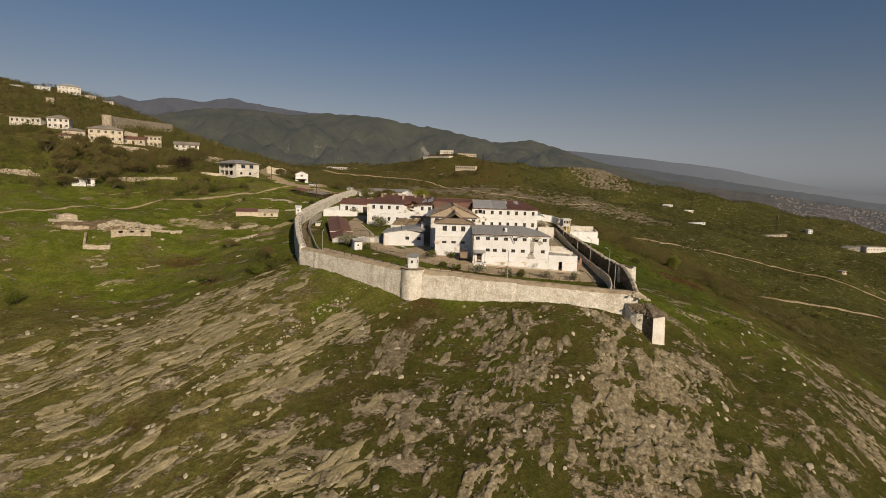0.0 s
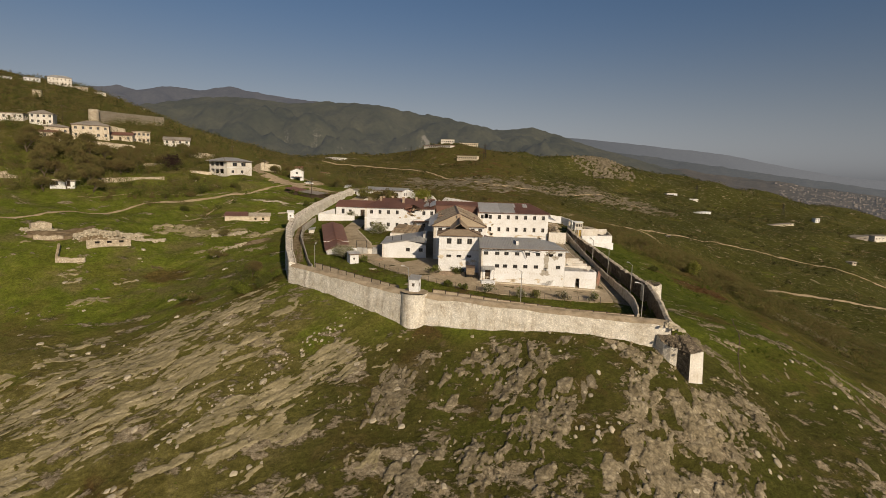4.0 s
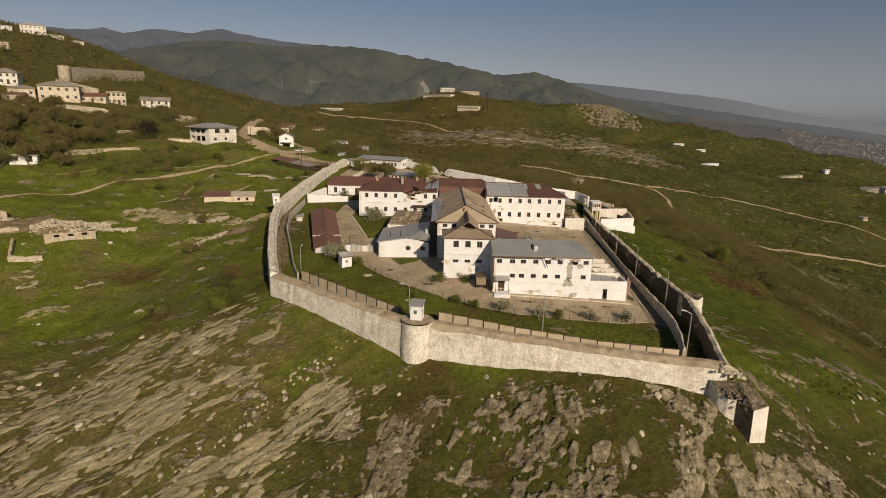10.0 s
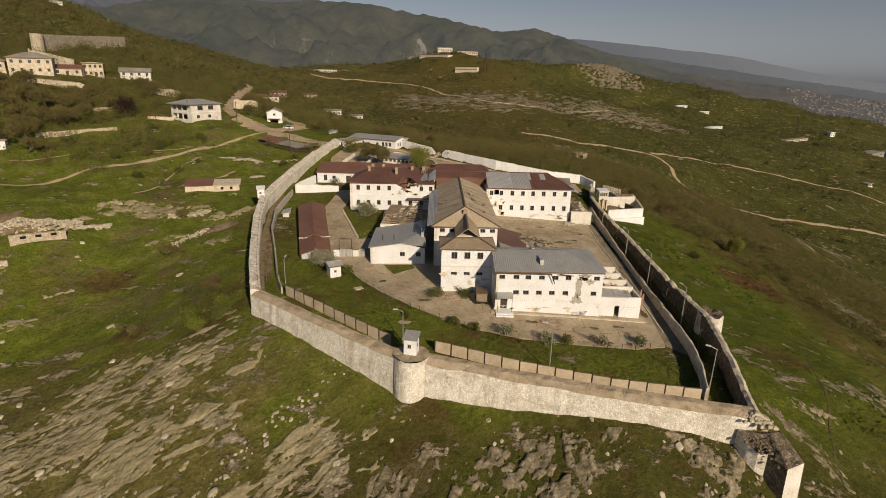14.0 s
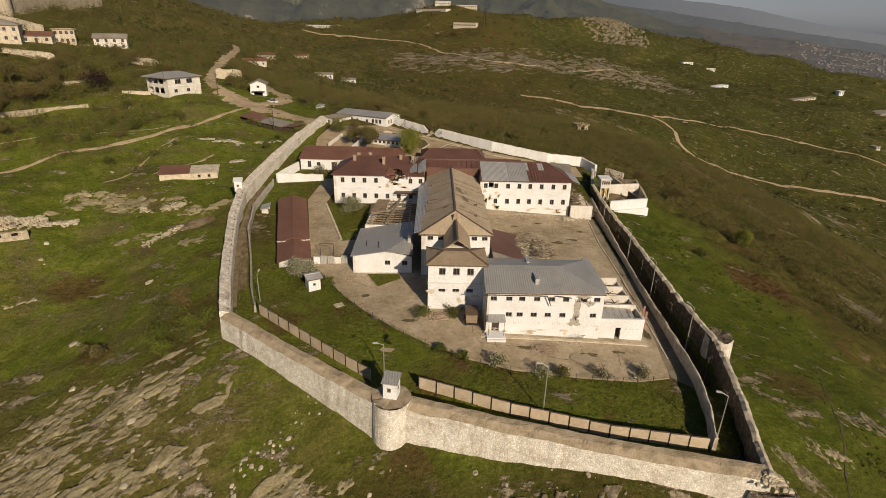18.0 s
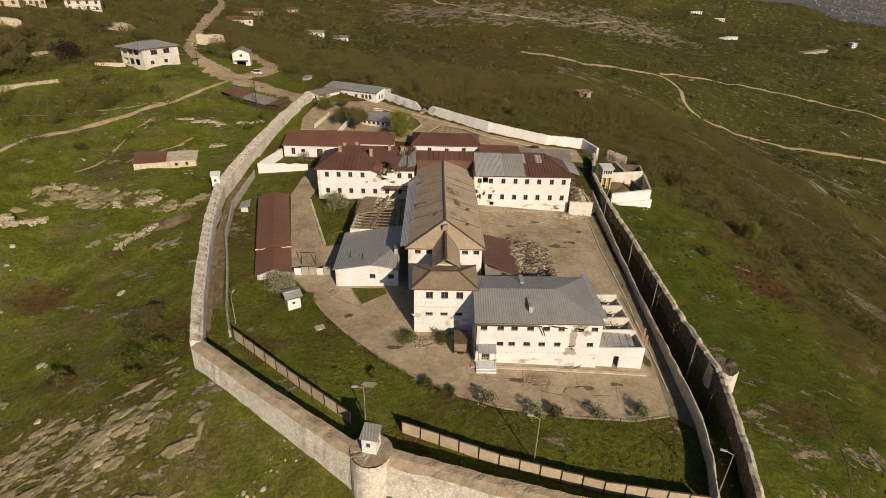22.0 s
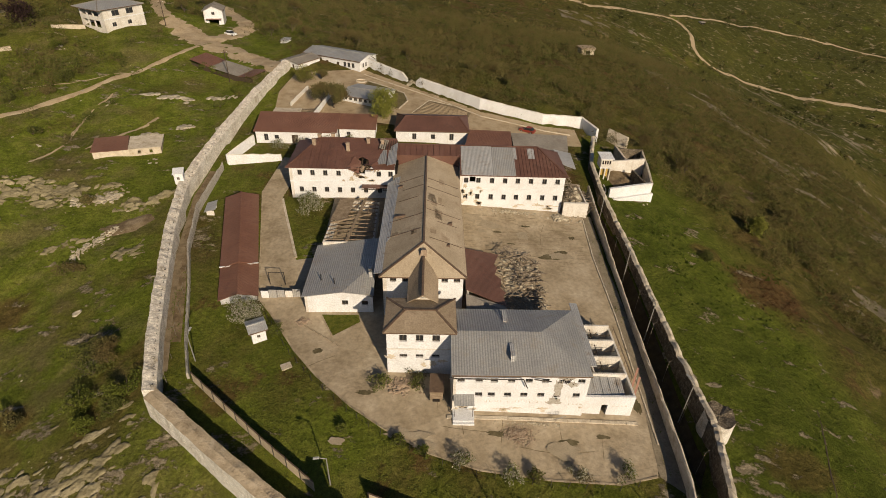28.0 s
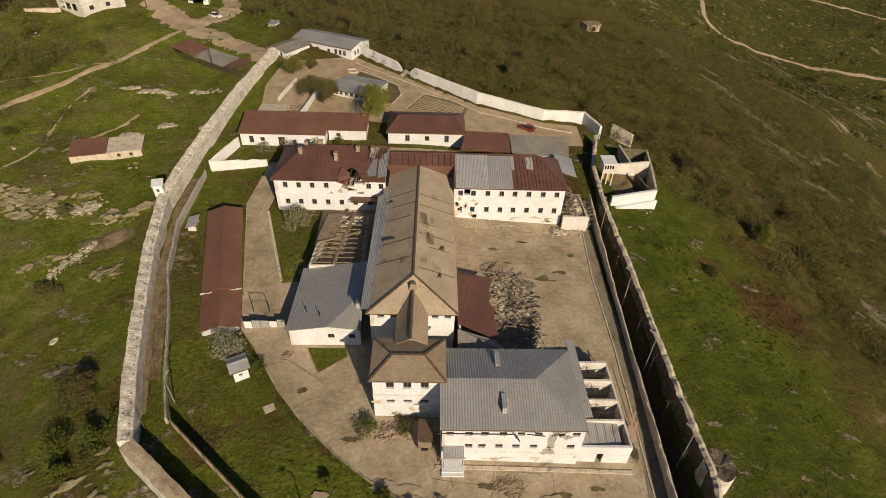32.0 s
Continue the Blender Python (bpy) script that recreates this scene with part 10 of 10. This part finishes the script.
shrub("grey-green bush below the west wing", -27.6, 46.6, 2.4, 1.9, [LEAF, BLOSSOM], 331, 0.13, 4200, "blossom bushes")
shrub("yellow-green willow in the rear yard", -15.8, 87.2, 4.6, 3.9, [WILLOW, WILLOW], 332, 0.16, 8500, "rear yard trees")
shrub("fresh green tree by the gate", -40.2, 107.0, 3.2, 3.0, [WILLOW, LEAF_BROWN], 333, 0.15, 3600, "rear yard trees")
shrub("bright green bush on the eastern slope", 75.0, 60.0, 2.3, 2.3, [WILLOW], 334, 0.17, 5200, "slope bushes")
for k, (x, y, s, m) in enumerate(((-54.5, 9.0, 3.0, LEAF_DARK), (-53.4, 3.2, 2.2, LEAF), (-63, 2, 1.5, LEAF_BROWN), (-46.6, 4.4, 1.9, LEAF), (-47.5, 1.2, 1.7, LEAF_DARK), (-51.0, -0.4, 1.4, LEAF), (-100, 76, 1.5, LEAF_DARK), (-112, 88, 2.0, LEAF_DARK), (-104, 101, 2.2, LEAF_DARK), (-96, 115, 2.0, LEAF), (-121, 84, 2.3, LEAF), (-76, 52, 1.5, LEAF_BROWN), (-70, 33, 1.6, LEAF_BROWN), (-116, -6, 3.0, LEAF_DARK), (-108, -2, 2.4, LEAF), (-58, 100, 1.2, LEAF), (-60, 92, 1.2, LEAF_DARK), (56, 44, 1.3, LEAF_DARK), (-111.8, 104, 1.7, LEAF), (-114.5, 117, 2.0, LEAF), (-105, 93.7, 1.6, LEAF_BROWN), (-71.5, 114.9, 1.4, LEAF_DARK), (-68, 113.6, 1.3, LEAF), (-65, 112, 1.2, LEAF_DARK))):
    shrub("rounded shrub on the open slope", x, y, s, s * 0.75, [m, m], 400 + k, 0.14, 1800, "slope bushes")


def bare_tree(seed, h):
    """A leafless spring tree: trunk, limbs and a haze of twigs."""
    r = random.Random(seed)
    b = thing("bare_tree", "bare grey-brown tree just coming into bud", "tree", group="bare trees")
    trunk, limbs, tips = bmesh.new(), bmesh.new(), []

    def grow(bm, p, d, length, rad, level):
        q = p + d * length
        tube(bm, p, q, rad, rad * 0.65, 6 if level < 2 else 4)
        if level >= 4:
            tips.append(q)
            return
        for k in range(3 if level < 3 else 2):
            turn = Vector((r.uniform(-1, 1), r.uniform(-1, 1), r.uniform(-0.25, 0.6)))
            grow(limbs, q, (d * 0.7 + turn * 0.95).normalized(), length * (1.35 if level == 0 else r.uniform(0.65, 0.9)), rad * 0.62, level + 1)

    grow(trunk, Vector((0, 0, -0.3)), Vector((r.uniform(-0.1, 0.1), r.uniform(-0.1, 0.1), 1)).normalized(), h * 0.13, h * 0.03, 0)
    part("trunk", trunk, BARK, b)
    part("crown_wood", limbs, BARK, b)
    t = np.array([q[:] for q in tips])
    v, f = leaves(t[:, 0], t[:, 1], t[:, 2], np.full(len(t), h * 0.12), np.full(len(t), h * 0.11), 70, 0.20, seed, "spray")
    o = quick_mesh("crown", v, f, LEAF_BROWN)
    o.parent = b
    return b


trees = [bare_tree(500 + k, 7.0) for k in range(3)]
spots = [(-53.0, 11.0, 0.9), (-29.6, 92.0, 1.4), (-33.5, 95.5, 1.2), (-145, 82.8, 1.5), (-146, 100, 1.3), (-150, 106, 1.4), (-145, 105, 1.6), (-141, 110, 1.6), (-145, 126, 1.7), (-152, 118, 1.6), (-175, 117, 1.7), (-171, 137, 1.5), (-171, 126, 1.6), (-149, 140, 1.5), (-143, 169, 1.2), (-135.5, 164, 1.3), (-155, 91, 1.4), (-171, 108, 1.6), (-148, 98, 1.4), (-138, 118, 1.4), (-160, 112, 1.5), (-165, 120, 1.5), (-180, 126, 1.5), (-150, 78, 1.3), (-143, 92, 1.4), (-136, 84, 1.3), (-158, 90, 1.6), (-150, 104, 1.6), (-165, 100, 1.7), (-140, 108, 1.5), (-172, 112, 1.8), (-160, 122, 1.7), (-146, 122, 1.5), (-185, 118, 1.8), (-180, 132, 1.6), (-152, 136, 1.4), (-136, 132, 1.2), (-196, 136, 1.5),
         (-92, 158, 1.1), (-88, 170, 1.2), (-98, 196, 1.3), (-108, 210, 1.3), (-60, 150, 1.0), (-55, 160, 1.1), (-48, 150, 0.9), (-120, 160, 1.2), (-128, 175, 1.2), (-135, 160, 1.2), (10, 130, 0.9), (22, 122, 0.9), (44, 108, 0.9), (-12, 138, 1.0), (56, 92, 0.9), (66, 84, 1.0), (72, 108, 1.0), (-30, 150, 1.1), (30, 142, 1.0), (2, 150, 1.0), (-75, 190, 1.2), (-65, 210, 1.2), (-40, 190, 1.1)]
rt = random.Random(9)
for k in range(400):
    x, y = rt.uniform(-50, 110), rt.uniform(60, 250)
    if len(spots) < 88 and float(north_woods(np.array([x]), np.array([y]))[0]) > 0.6:
        spots.append((x, y, rt.uniform(0.6, 1.05)))
for k, (x, y, s) in enumerate(spots):
    m = pose(x, y, float(sheet_z(x, y)) - 0.1, 0, 0, rt.uniform(0, 360))
    t = trees[k % 3] if k < 3 else copy_thing(trees[k % 3], m)
    if k < 3:
        t.matrix_basis = m
    t.scale = (s, s, s * rt.uniform(0.9, 1.15))
dark = thing("plum_tree", "dark purple-leaved round tree on the terrace", "tree", pose(-128.6, 126.5, float(sheet_z(-128.6, 126.5))))
bm = bmesh.new()
tube(bm, (0, 0, -0.3), (0, 0, 2.4), 0.25, 0.18, 7)
part("trunk", bm, BARK, dark)
PLUM = material("plum_leaves", [(0.022, 0.012, 0.012), (0.035, 0.02, 0.018)], 0.3, 0.8, island=0.3)
a = np.random.RandomState(5)
v, f = leaves(a.normal(0, 1.6, 26), a.normal(0, 1.6, 26), 4.2 + a.normal(0, 1.1, 26), np.full(26, 1.7), np.full(26, 1.4), 60, 0.3, 6)
o = quick_mesh("crown", v, f, PLUM)
o.parent = dark
